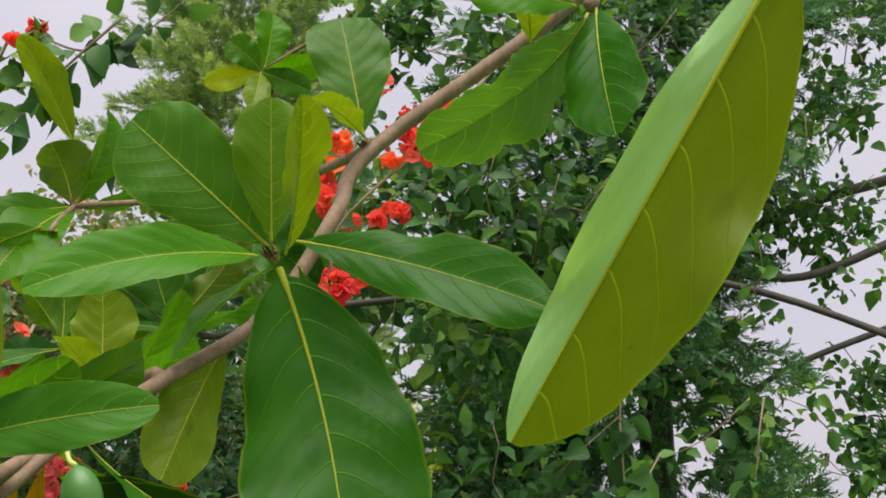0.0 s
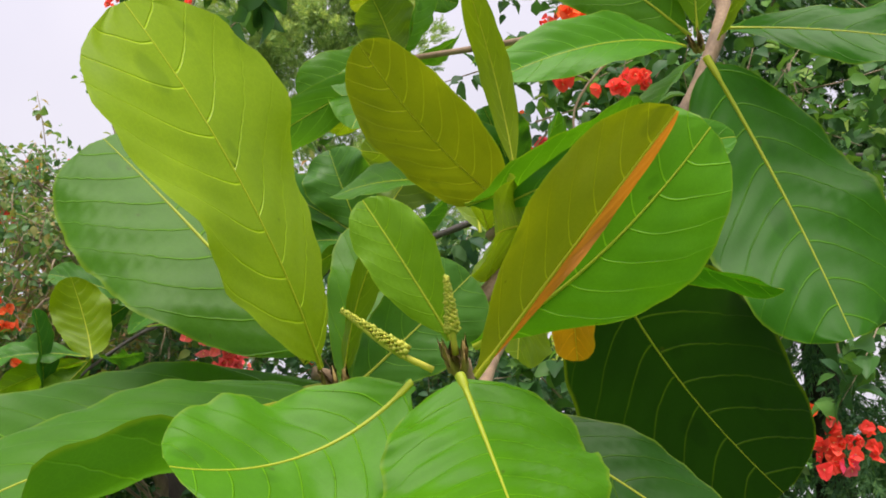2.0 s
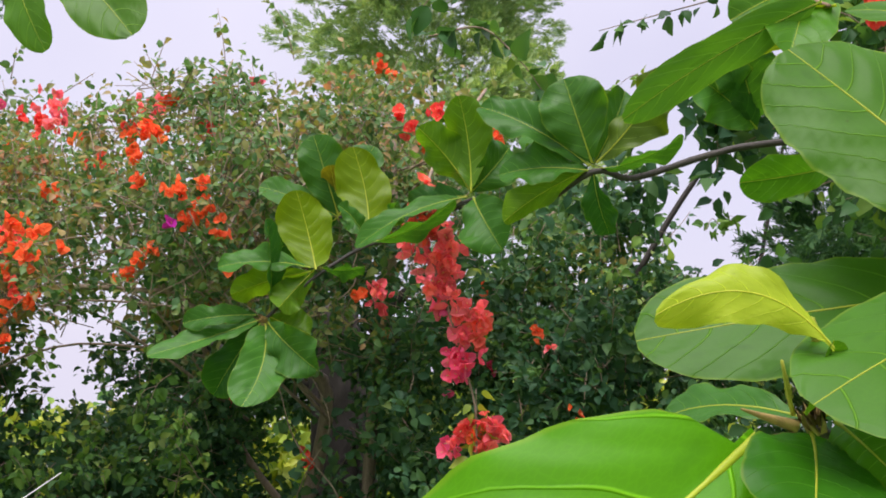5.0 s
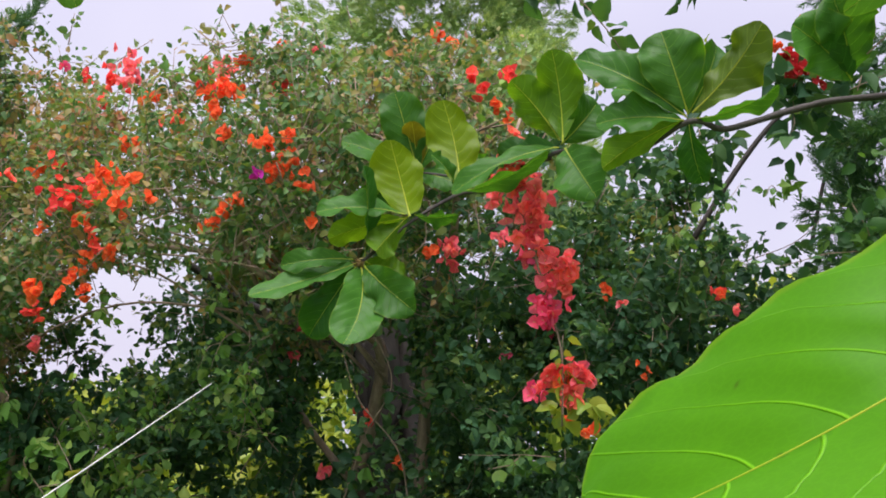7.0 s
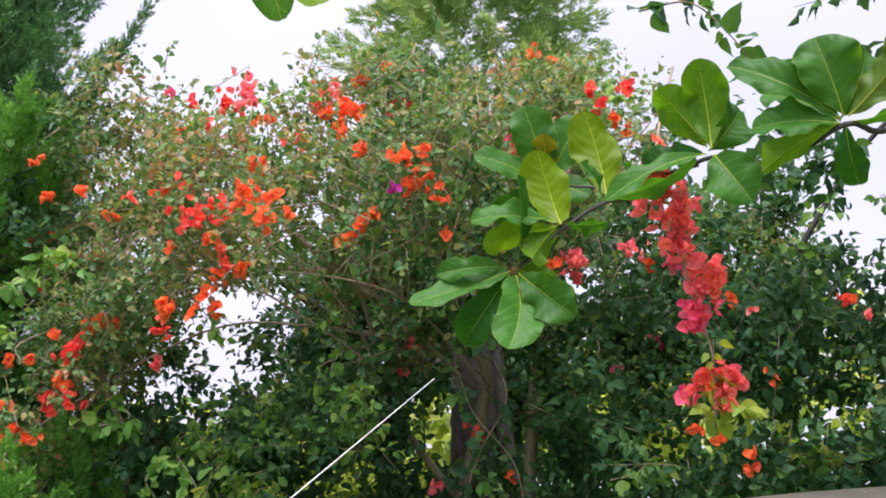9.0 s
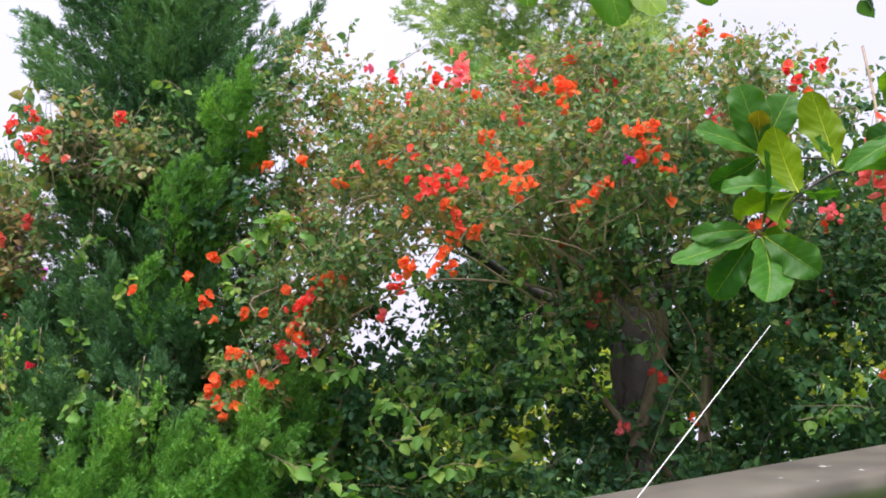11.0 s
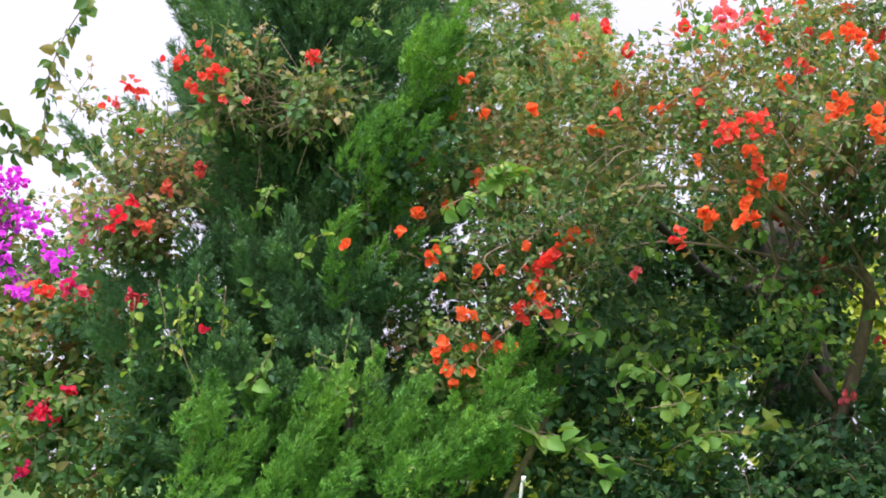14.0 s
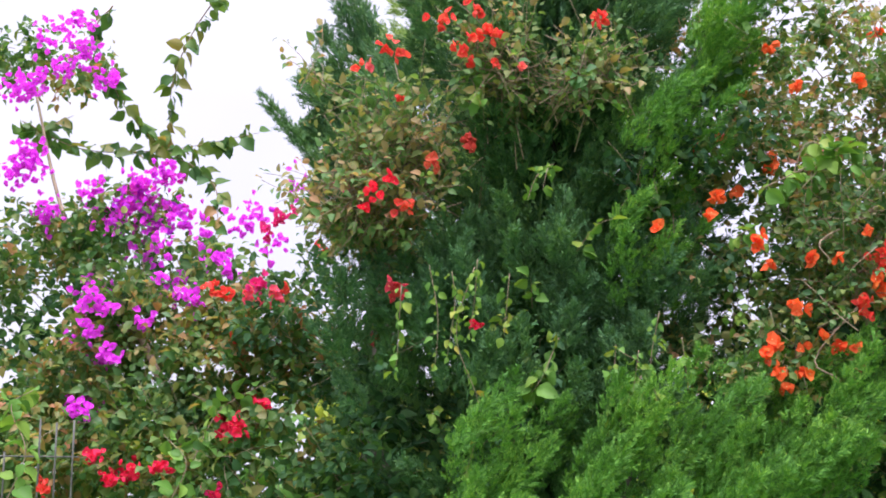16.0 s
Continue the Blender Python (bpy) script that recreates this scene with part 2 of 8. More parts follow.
def smooth_line(points, steps=8):
    """Catmull-Rom through the points."""
    p = [Vector(q) for q in points]
    p = [2 * p[0] - p[1]] + p + [2 * p[-1] - p[-2]]
    out = []
    for k in range(1, len(p) - 2):
        a, b, c, d = p[k - 1:k + 3]
        for s in range(steps):
            t = s / steps
            out.append(0.5 * (2 * b + (c - a) * t + (2 * a - 5 * b + 4 * c - d) * t * t + (3 * b - a - 3 * c + d) * t ** 3))
    out.append(p[-2])
    return out


def tube_data(points, r0, r1, sides=8, steps=6, rough=0.0, seed=0):
    line = smooth_line(points, steps) if steps > 1 else [Vector(q) for q in points]
    rng = random.Random(seed)
    verts, faces = [], []
    n = len(line)
    side = None
    for k, q in enumerate(line):
        ahead = (line[min(k + 1, n - 1)] - line[max(k - 1, 0)]).normalized()
        if side is None:
            side = ahead.orthogonal().normalized()
        side = (side - ahead * side.dot(ahead)).normalized()
        up = ahead.cross(side)
        r = r0 + (r1 - r0) * k / (n - 1)
        for s in range(sides):
            a = 2 * math.pi * s / sides
            rr = r * (1 + rough * (rng.random() - 0.5))
            verts.append(q + (side * math.cos(a) + up * math.sin(a)) * rr)
    for k in range(n - 1):
        for s in range(sides):
            a, b = k * sides + s, k * sides + (s + 1) % sides
            faces.append((a, b, b + sides, a + sides))
    faces.append(tuple(range(sides))[::-1])
    faces.append(tuple((n - 1) * sides + s for s in range(sides)))
    return verts, faces


def tube(name, points, r0, r1, mat, parent=None, sides=8, steps=6, rough=0.0, label=""):
    v, f = tube_data(points, r0, r1, sides, steps, rough, len(name))
    return piece(name, mesh_of(name, v, f, [mat]), parent, label)


def thing(name, label, category, group="", kind="", at=(0, 0, 0)):
    ob = new(name)
    ob.location = at
    ob.empty_display_size = 0.1
    return tagged(ob, label, category, group, kind)


leaf_count = [0]


def almond_leaf(parent, base, tip, normal, width, colour, bow=0.06, fold=0.25, wave=0.10, twist=0.0, curl=0.0, side=0.0, label="", slim=0.0, half=1.0, other=None, rolls=(), neck=0.0, ragged=0.0, point=0.0, blunt=0.0, rib=1.0):
    """One large obovate leaf with a raised midrib: base and tip, the way its face looks, and how it bows, folds and curls.
    rolls: (side, from, to, angle) turn the outer part of one half up or down along a stretch of the leaf."""
    leaf_count[0] += 1
    rng = random.Random(leaf_count[0] * 7 + 1)
    base, tip = Vector(base), Vector(tip)
    axis = tip - base
    length = axis.length
    axis.normalize()
    n = Vector(normal)
    n = (n - axis * n.dot(axis)).normalized()
    s = axis.cross(n)
    nu, nv = 34, 8
    ph = [rng.uniform(0, 6.28) for _ in range(8)]
    freq = rng.uniform(8, 12)
    verts, uvs, faces, slots, rims = [], [], [], [], []
    mids = []
    half_of = (1.0, half)
    for i in range(nu + 1):
        u = i / nu
        grow = max(u - 0.04, 0.0) / 0.96
        peak = 0.66 - slim * 0.14
        prof = (0.10 + 0.90 * math.sin(math.pi * 0.5 * min(1, (grow / peak) ** (0.95 - 0.3 * slim + neck)))) if grow < peak else max(0.0, 1 - ((grow - peak) / (1.005 - peak)) ** (2.3 + blunt)) ** (0.5 + point)
        if grow <= 0:
            prof = 0.05
        half_w = max(width * 0.5 * prof, 0.0018)
        tw = twist * (u - 0.3)
        ss, nn = s * math.cos(tw) + n * math.sin(tw), n * math.cos(tw) - s * math.sin(tw)
        bend = bow * length * 4 * u * (1 - u)
        dip = curl * length * max(0.0, u - 0.45) ** 2 * 3.3
        shift = side * length * 4 * u * (1 - u)
        mid = base + axis * length * u + n * (bend - dip) + s * shift
        mids.append((mid, ss, nn, half_w))
        row = {0: (mid, 0.0)}
        for sg in (1, -1):
            q = 0 if sg > 0 else 4
            edge = 1 + 0.035 * math.sin(9 * u + ph[q]) + 0.02 * math.sin(23 * u + ph[q + 1]) + 0.008 * math.sin(61 * u + ph[q + 2])
            edge -= ragged * max(0.0, math.sin(47 * u + ph[q]) * math.sin(19 * u + ph[q + 3])) + ragged * 0.35 * rng.random()
            reach_w = half_w * half_of[sg < 0] * edge
            x = z = 0.0
            for j in range(1, nv + 1):
                av = j / nv
                angle = fold - 0.3 * av * av
                for r_side, u0, u1, turn in rolls:
                    if r_side == sg:
                        k = max(0.0, min(1.0, (u - u0) / 0.16)) * max(0.0, min(1.0, (u1 - u) / 0.16))
                        k = k * k * (3 - 2 * k)
                        g = max(0.0, min(1.0, (av - 0.38) / 0.45))
                        angle += turn * k * g * g * (3 - 2 * g)
                x += math.cos(angle) * reach_w / nv
                z += math.sin(angle) * reach_w / nv
                ruffle = 1.5 * wave * half_w * av ** 2 * (math.sin(freq * u + ph[q + 1]) + 0.45 * math.sin(2.3 * freq * u + ph[q + 2]))
                pucker = -0.048 * half_w * math.cos((u - 0.25 * av ** 1.5) * 8.0 * 2 * math.pi) * av * (1.5 - av)
                row[sg * j] = (mid + ss * (sg * x) + nn * (z + ruffle + pucker), av)
        for j in range(-nv, nv + 1):
            p, av = row[j]
            verts.append(p)
            uvs.append((u, 0.5 + 0.5 * j / nv * prof))
            rims.append((av if i < nu else 1.0, u))
    w = 2 * nv + 1
    for i in range(nu):
        for j in range(w - 1):
            a = i * w + j
            faces.append((a, a + 1, a + w + 1, a + w))
            slots.append(2 if other and j < nv else 0)
    k0 = len(verts)
    sides = 6
    for i, (mid, ss, nn, half_w) in enumerate(mids):
        u = i / nu
        r = (0.0200 * (1 - u) ** 1.3 + 0.0020) * width * 0.62 * rib + 0.0002
        if u < 0.06:
            r *= 1.5
        for q in range(sides):
            a = 2 * math.pi * q / sides
            verts.append(mid + ss * (r * math.cos(a)) + nn * (r * 0.85 * math.sin(a)))
            uvs.append((u, 0.5))
            rims.append((0.0, u))
    for i in range(nu):
        for q in range(sides):
            a, b = k0 + i * sides + q, k0 + i * sides + (q + 1) % sides
            faces.append((a, b, b + sides, a + sides))
            slots.append(1)
    me = mesh_of("leaf", verts, faces, [ALMOND, MIDRIB] + ([other] if other else []), slots, True, uvs, rims)
    return piece("leaf", me, parent, label, colour)


def small_leaves(places, ways, faces_to, sizes, wide=0.62, droop=0.25):
    """Many small pointed leaves as arrays: two halves folded on the midrib. Returns verts and faces."""
    k = len(places)
    a = ways / np.linalg.norm(ways, axis=1, keepdims=True)
    n = faces_to - a * np.sum(faces_to * a, axis=1, keepdims=True)
    n /= np.linalg.norm(n, axis=1, keepdims=True) + 1e-9
    s = np.cross(a, n)
    tmpl = [(0, 0, 0), (0.28, 0.40, 0.10), (0.62, 0.36, 0.07), (1.0, 0.0, -droop), (0.62, -0.36, 0.07), (0.28, -0.40, 0.10), (0.45, 0, -0.02)]
    v = np.zeros((k, 7, 3))
    for q, (u, sv, h) in enumerate(tmpl):
        v[:, q] = places + sizes[:, None] * (a * u + s * (sv * wide * 1.25) + n * h)
    f = np.array([(0, 6, 1), (1, 6, 2), (2, 6, 3), (3, 6, 4), (4, 6, 5), (5, 6, 0)])
    return v.reshape(-1, 3), (f[None] + 7 * np.arange(k)[:, None, None]).reshape(-1, 3)


def broad_leaves(places, ways, faces_to, sizes, rng, wide=0.62):
    """Ovate leaves with a drawn-out tip, a creased midrib, cupped halves and a drooping end."""
    k = len(places)
    a = ways / np.linalg.norm(ways, axis=1, keepdims=True)
    n = faces_to - a * np.sum(faces_to * a, axis=1, keepdims=True)
    n /= np.linalg.norm(n, axis=1, keepdims=True) + 1e-9
    s = np.cross(a, n)
    us = (0.0, 0.10, 0.26, 0.44, 0.62, 0.78, 0.90, 1.0)
    ws = (0.02, 0.26, 0.46, 0.50, 0.41, 0.26, 0.12, 0.0)
    droop = (0.1 + 0.35 * rng.rand(k))[:, None]
    cup = (0.05 + 0.16 * rng.rand(k))[:, None]
    rows = len(us)
    v = np.zeros((k, rows * 5, 3))
    for r, (u, w) in enumerate(zip(us, ws)):
        for c, f in enumerate((-1.0, -0.5, 0.0, 0.5, 1.0)):
            jit = 1 + 0.10 * rng.normal(size=(k, 1)) * (abs(f) == 1)
            lift = cup * abs(f) ** 1.3 * (w / 0.5) - droop * u * u + 0.02 * np.sin(9 * u + 3 * f) * abs(f)
            v[:, r * 5 + c] = places + sizes[:, None] * (a * u + s * (f * w * wide * 1.2) * jit + n * lift)
    f = []
    for r in range(rows - 1):
        for c in range(4):
            q = r * 5 + c
            f.append((q, q + 1, q + 6))
            f.append((q, q + 6, q + 5))
    f = np.array(f)
    return v.reshape(-1, 3), (f[None] + rows * 5 * np.arange(k)[:, None, None]).reshape(-1, 3)


def sprays(places, ways, faces_to, sizes, arms=6, thin=0.05, seed=3):
    """Feathery sprays: a stem with fine pointed side shoots that lean forward, each one narrow blade."""
    k = len(places)
    rng = np.random.RandomState(seed)
    a = ways / np.linalg.norm(ways, axis=1, keepdims=True)
    n = faces_to - a * np.sum(faces_to * a, axis=1, keepdims=True)
    n /= np.linalg.norm(n, axis=1, keepdims=True) + 1e-9
    s = np.cross(a, n)
    blades = [(0.0, 0.0, 1.0, 0.0)]
    for q in range(arms):
        u = 0.05 + 0.75 * q / (arms - 1)
        r = 0.50 * (1 - 0.68 * u)
        for sg in (-1, 1):
            blades.append((u + 0.03 * sg, 0.0, u + r * 0.86, sg * r * 0.52))
    v = np.zeros((k, len(blades) * 3, 3))
    for q, (u0, s0, u1, s1) in enumerate(blades):
        jit = rng.normal(0, 0.06, (k, 3))
        du, ds = u1 - u0, s1 - s0
        ln = math.hypot(du, ds)
        px, py = -ds / ln * thin, du / ln * thin
        mu, ms = u0 * 0.6 + u1 * 0.4, s0 * 0.6 + s1 * 0.4
        for c, (cu, cs) in enumerate(((u0 * 0.8 + mu * 0.2 + px, s0 + py), (mu - px, ms - py), (u1, s1))):
            end = c == 2
            v[:, q * 3 + c] = places + sizes[:, None] * (a * (cu + jit[:, 0:1] * end) + s * (cs + jit[:, 1:2] * end) + n * (jit[:, 2:3] * 1.8 * end))
    f = np.arange(len(blades) * 3).reshape(-1, 3)
    return v.reshape(-1, 3), (f[None] + v.shape[1] * np.arange(k)[:, None, None]).reshape(-1, 3)


def rand_dirs(rng, k, up=0.0, out=None, pull=0.0):
    d = rng.normal(size=(k, 3))
    d /= np.linalg.norm(d, axis=1, keepdims=True)
    d[:, 2] += up
    if out is not None:
        d += out * pull
    return d / (np.linalg.norm(d, axis=1, keepdims=True) + 1e-9)


def gaps(points, scale, seed):
    return np.array([noise.noise(Vector((p[0] * scale + seed, p[1] * scale, p[2] * scale))) for p in points])


class Foliage:
    """Collects leaves for one plant and makes them one mesh."""

    def __init__(self, seed):
        self.rng = np.random.RandomState(seed)
        self.v, self.f, self.count, self.seed = [], [], 0, seed
        self.tw_v, self.tw_f, self.tw_n = [], [], 0

    def add(self, v, f):
        self.v.append(v)
        self.f.append(f + self.count)
        self.count += len(v)

    def twig(self, pts, r0, r1):
        v, f = tube_data(pts, r0, r1, 4, 1)
        self.tw_v += v
        self.tw_f += [tuple(q + self.tw_n for q in face) for face in f]
        self.tw_n += len(v)

    def body(self, centre, radii, n, size=0.055, per=9, gap=-0.12, scale=1.6, twigs=0.25, length=0.16, up=0.35, shell=0.55):
        """A bushy body: short twigs in an ellipsoid, each with several leaves; gaps follow coarse noise."""
        rng = self.rng
        c, r = np.array(centre), np.array(radii)
        d = rand_dirs(rng, n)
        rad = shell + (1 - shell) * rng.rand(n, 1) ** 0.8
        rad *= 1 + 0.22 * gaps(d * 2.1 + c, 1.0, self.seed)[:, None]
        q = c + d * rad * r
        keep = gaps(q, scale, self.seed * 3.1) > gap
        self.clumps(q[keep], d[keep], size, per, twigs, length, up)

    def clumps(self, q, d, size=0.05, per=9, twigs=0.25, length=0.16, up=0.35):
        """Short twigs that start at the places q and point along d, each with several leaves."""
        rng = self.rng
        k = len(q)
        way = rand_dirs(rng, k, up, d, 0.9)
        ln = length * (0.5 + rng.rand(k, 1))
        for j in range(k):
            if rng.rand() < twigs:
                e = q[j] + way[j] * ln[j]
                bent = rng.normal(0, 0.022, 3)
                self.twig([Vector(q[j] - way[j] * ln[j] * 0.7 + bent), Vector(q[j] - way[j] * ln[j] * 0.2), Vector(q[j] + way[j] * ln[j] * 0.3 + bent * 0.5), Vector(e - way[j] * ln[j] * 0.25)], 0.0022, 0.0010)
        pl, wy, fc, sz = [], [], [], []
        for i in range(per):
            t = (i + rng.rand(k, 1)) / per
            off = rand_dirs(rng, k, 0.1)
            pl.append(q + way * ln * (t - 0.2) + off * 0.012)
            wy.append(off + way * 0.5 + np.array([0, 0, -0.25]))
            fc.append(rand_dirs(rng, k, 0.9) + np.array([0, -0.35, 0]))
            sz.append(size * (0.55 + 0.75 * rng.rand(k)) * (1.1 - 0.35 * t[:, 0]))
        self.add(*small_leaves(np.vstack(pl), np.vstack(wy), np.vstack(fc), np.hstack(sz)))

    def runner(self, pts, size=0.06, every=0.05, thick=0.004, hang=0.4, steps=10):
        """A trailing cane with leaves to both sides."""
        line = smooth_line(pts, steps)
        self.twig(line, thick, thick * 0.4)
        rng = self.rng
        pl, wy = [], []
        for a, b in zip(line, line[1:]):
            k = max(1, int((b - a).length / every + rng.rand()))
            for i in range(k):
                pl.append(a + (b - a) * (i + rng.rand()) / k)
                wy.append((b - a).normalized())
        pl, wy = np.array(pl), np.array(wy)
        off = rand_dirs(rng, len(pl), -hang)
        self.add(*broad_leaves(pl + off * 0.015, off + wy * 0.5, rand_dirs(rng, len(pl), 0.7) + np.array([0, -0.4, 0]), size * (0.5 + 0.7 * rng.rand(len(pl))), rng))

    def plume(self, a, b, radius, n, size, arms=5, thin=0.075, lean=0.8):
        """A feathery conifer shoot from a to b."""
        rng = self.rng
        a, b = np.array(a), np.array(b)
        t = rng.rand(n, 1) ** 0.85
        ax = (b - a) / np.linalg.norm(b - a)
        d = rand_dirs(rng, n)
        d -= ax * (d @ ax)[:, None]
        d /= np.linalg.norm(d, axis=1, keepdims=True) + 1e-9
        wide = radius * (1 - t) ** 0.7 * (0.35 + 1.3 * np.minimum(t * 3, 1) * 0.65)
        q = a + (b - a) * t + d * wide * (0.25 + 0.55 * rng.rand(n, 1))
        way = d * lean + ax * (0.75 + 0.5 * rng.rand(n, 1)) + rng.normal(0, 0.18, (n, 3))
        face = np.cross(way, rand_dirs(rng, n)) + d * 0.4
        self.add(*sprays(q, way, face, size * (0.55 + 0.8 * rng.rand(n)), arms, thin, self.seed))

    def done(self, name, mat, parent, label, twig_mat=TWIG):
        v, f = np.vstack(self.v), np.vstack(self.f)
        ob = piece(name, mesh_of(name, v, f.tolist(), [mat], None, True), parent, label)
        tagged(ob, kind="stuff")
        if self.tw_n:
            tw = piece("twig_tangle", mesh_of("twig_tangle", self.tw_v, self.tw_f, [twig_mat]), parent)
            tagged(tw, kind="stuff")
        return ob


def flower_mesh(seed, size=0.03):
    """One papery flower: three pointed bracts that meet in the middle, round a small pale tube."""
    rng = np.random.RandomState(seed)
    vs, fs = [np.zeros(3)], []
    ax = np.array([0.0, -1.0, 0.0])
    e1, e2 = np.array([1.0, 0, 0]), np.array([0, 0, 1.0])
    for q in range(3):
        an = q * 2.094 + rng.normal(0, 0.15)
        rd = e1 * math.cos(an) + e2 * math.sin(an)
        tn = np.cross(ax, rd)
        op = 0.55 + 0.75 * rng.rand()
        fwd = ax * math.cos(op) + rd * math.sin(op)
        nr = np.cross(fwd, tn)
        cr = 0.12 + 0.26 * rng.rand()
        sz = size * (0.85 + 0.3 * rng.rand())
        n = len(vs)
        for u, w, h in ((0.18, 0.36, cr * 0.7), (0.5, 0.60, cr), (0.82, 0.44, cr * 0.5), (1.06, 0.0, -0.16), (0.82, -0.44, cr * 0.7), (0.5, -0.60, cr * 1.2), (0.18, -0.36, cr * 0.7), (0.55, 0, -0.10)):
            vs.append((fwd * u + tn * w + nr * h) * sz)
        m = n + 7
        fs += [(0, m, n), (n, m, n + 1), (n + 1, m, n + 2), (n + 2, m, n + 3), (n + 3, m, n + 4), (n + 4, m, n + 5), (n + 5, m, n + 6), (n + 6, m, 0)]
    n = len(vs)
    for k in range(4):
        vs.append(ax * size * 0.62 + (e1 * math.cos(k * 1.57) + e2 * math.sin(k * 1.57)) * size * 0.07)
    fs += [(0, n, n + 1), (0, n + 1, n + 2), (0, n + 2, n + 3), (0, n + 3, n), (n, n + 1, n + 2, n + 3)]
    return mesh_of("flower", np.array(vs), fs, [BRACT, TUBE], [0] * 24 + [1] * 5, False)


TUBE = leafy("flower_tube", island_colour([(0.0, (0.55, 0.32, 0.12)), (1.0, (0.75, 0.6, 0.3))]), 0.6, 0.3)
ORANGE, RED, CORAL, PINK, PURPLE = (0.90, 0.15, 0.045), (0.89, 0.095, 0.075), (0.94, 0.19, 0.21), (0.90, 0.12, 0.23), (0.78, 0.07, 0.80)
FLOWER = [flower_mesh(40 + k) for k in range(6)]
flower_rng = random.Random(77)


flower_total = {}
FLOWER_ARRAYS = [(np.array([v.co[:] for v in me.vertices]), [tuple(f.vertices) for f in me.polygons]) for me in FLOWER]
massed = {}


def flowers(parent, where, colour, count=5, spread=0.03, scale=1.0):
    """A loose cluster of single flowers about one place; past 300 on one plant they join its mass of blossom."""
    r = flower_rng
    for k in range(max(1, round(count * 1.7))):
        tint = tuple(min(1.0, c * r.uniform(0.85, 1.15)) for c in colour)
        off = Vector((r.gauss(0, 1), r.gauss(0, 0.7), r.gauss(0, 1))) * spread * 0.52 * scale if count > 1 else Vector()
        turn = Euler((r.gauss(0.1, 0.9), r.uniform(0, 6.28), r.gauss(0, 1.0)))
        m = Matrix.LocRotScale(Vector(where) + off, turn.to_quaternion(), Vector((1, 1, 1)) * r.uniform(0.60, 0.92) * scale)
        kind = r.randrange(6)
        flower_total[parent.name] = flower_total.get(parent.name, 0) + 1
        if flower_total[parent.name] <= 300:
            ob = piece("flower", FLOWER[kind], parent, "", tint)
            ob.matrix_basis = m
        else:
            v, f = FLOWER_ARRAYS[kind]
            verts, faces, slots = massed.setdefault((parent.name, tuple(colour)), ([], [], []))
            n = len(verts)
            verts += (v @ np.array(m.to_3x3()).T + np.array(m.translation)).tolist()
            faces += [tuple(q + n for q in face) for face in f]
            slots += [0] * 24 + [1] * 5


def bud(parent, where, way, size=0.012, label=""):
    """Pointed scales that close a shoot."""
    v, f = [], []
    way = Vector(way).normalized()
    e1 = way.orthogonal().normalized()
    e2 = way.cross(e1)
    for k in range(7):
        a = k * 2.4
        out = e1 * math.cos(a) + e2 * math.sin(a)
        tn = way.cross(out)
        n = len(v)
        c = Vector(where) + out * size * 0.18
        hgt = size * (0.7 + 0.6 * ((k * 37) % 10) / 10)
        v += [c - way * size * 0.4 - tn * size * 0.2, c - way * size * 0.4 + tn * size * 0.2, c + way * hgt * 0.4 + out * size * 0.3 + tn * size * 0.22, c + way * hgt + out * size * 0.35, c + way * hgt * 0.4 + out * size * 0.3 - tn * size * 0.22, c - way * size * 0.4 + out * size * 0.22]
        f += [(n, n + 1, n + 2, n + 3, n + 4), (n, n + 5, n + 1), (n + 1, n + 5, n + 3, n + 2), (n, n + 4, n + 3, n + 5)]
    return piece("bud", mesh_of("bud", v, f, [BUD], None, True), parent, label or "brown bud scales")


def spike(parent, base, tip, thick=0.0024, n=130):
    """A spike of tiny buds on a stalk."""
    rng = random.Random(9)
    base, tip = Vector(base), Vector(tip)
    v, f = tube_data([base, base.lerp(tip, 0.5) + Vector((0, 0, -0.002)), tip], 0.0011, 0.0007, 5, 4)
    ax = (tip - base).normalized()
    e1 = ax.orthogonal().normalized()
    e2 = ax.cross(e1)
    for k in range(n):
        t = 0.3 + 0.7 * k / n
        a = k * 2.4
        c = base.lerp(tip, t) + (e1 * math.cos(a) + e2 * math.sin(a)) * thick * (1.25 - t) * 0.7
        r = thick * (0.3 + 0.3 * rng.random()) * (1.3 - 0.75 * t)
        m = len(v)
        v += [c + Vector(d) * r for d in ((1, 0, 0), (-1, 0, 0), (0, 1, 0), (0, -1, 0), (0, 0, 1), (0, 0, -1))]
        f += [tuple(m + i for i in q) for q in ((0, 2, 4), (2, 1, 4), (1, 3, 4), (3, 0, 4), (2, 0, 5), (1, 2, 5), (3, 1, 5), (0, 3, 5))]
    return piece("flower_spike", mesh_of("flower_spike", v, f, [SPIKE]), parent, "yellow-green spike of tiny buds")


# ---- ground ----
def ground_sheet():
    xs = np.concatenate([np.linspace(-9, 5, 57), [9, 20, 60, 200, 600]])
    xs = np.concatenate([[-600, -200, -60, -20], xs])
    ys = np.concatenate([[-200, -60, -20, -8], np.linspace(-4, 12, 49), [16, 24, 60, 200, 600]])
    verts, faces = [], []
    for y in ys:
        for x in xs:
            near = abs(x) < 12 and -6 < y < 14
            verts.append((x, y, (0.03 * noise.noise(Vector((x * 0.9, y * 0.9, 0))) if near else 0.0) - 0.13 * max(0.0, y - 7.5)))
    w = len(xs)
    for j in range(len(ys) - 1):
        for i in range(w - 1):
            a = j * w + i
            faces.append((a, a + 1, a + w + 1, a + w))
    return tagged(piece("ground", mesh_of("ground", verts, faces, [EARTH])), "green lawn that falls away behind the hedge", "ground", kind="structure")


ground_sheet()

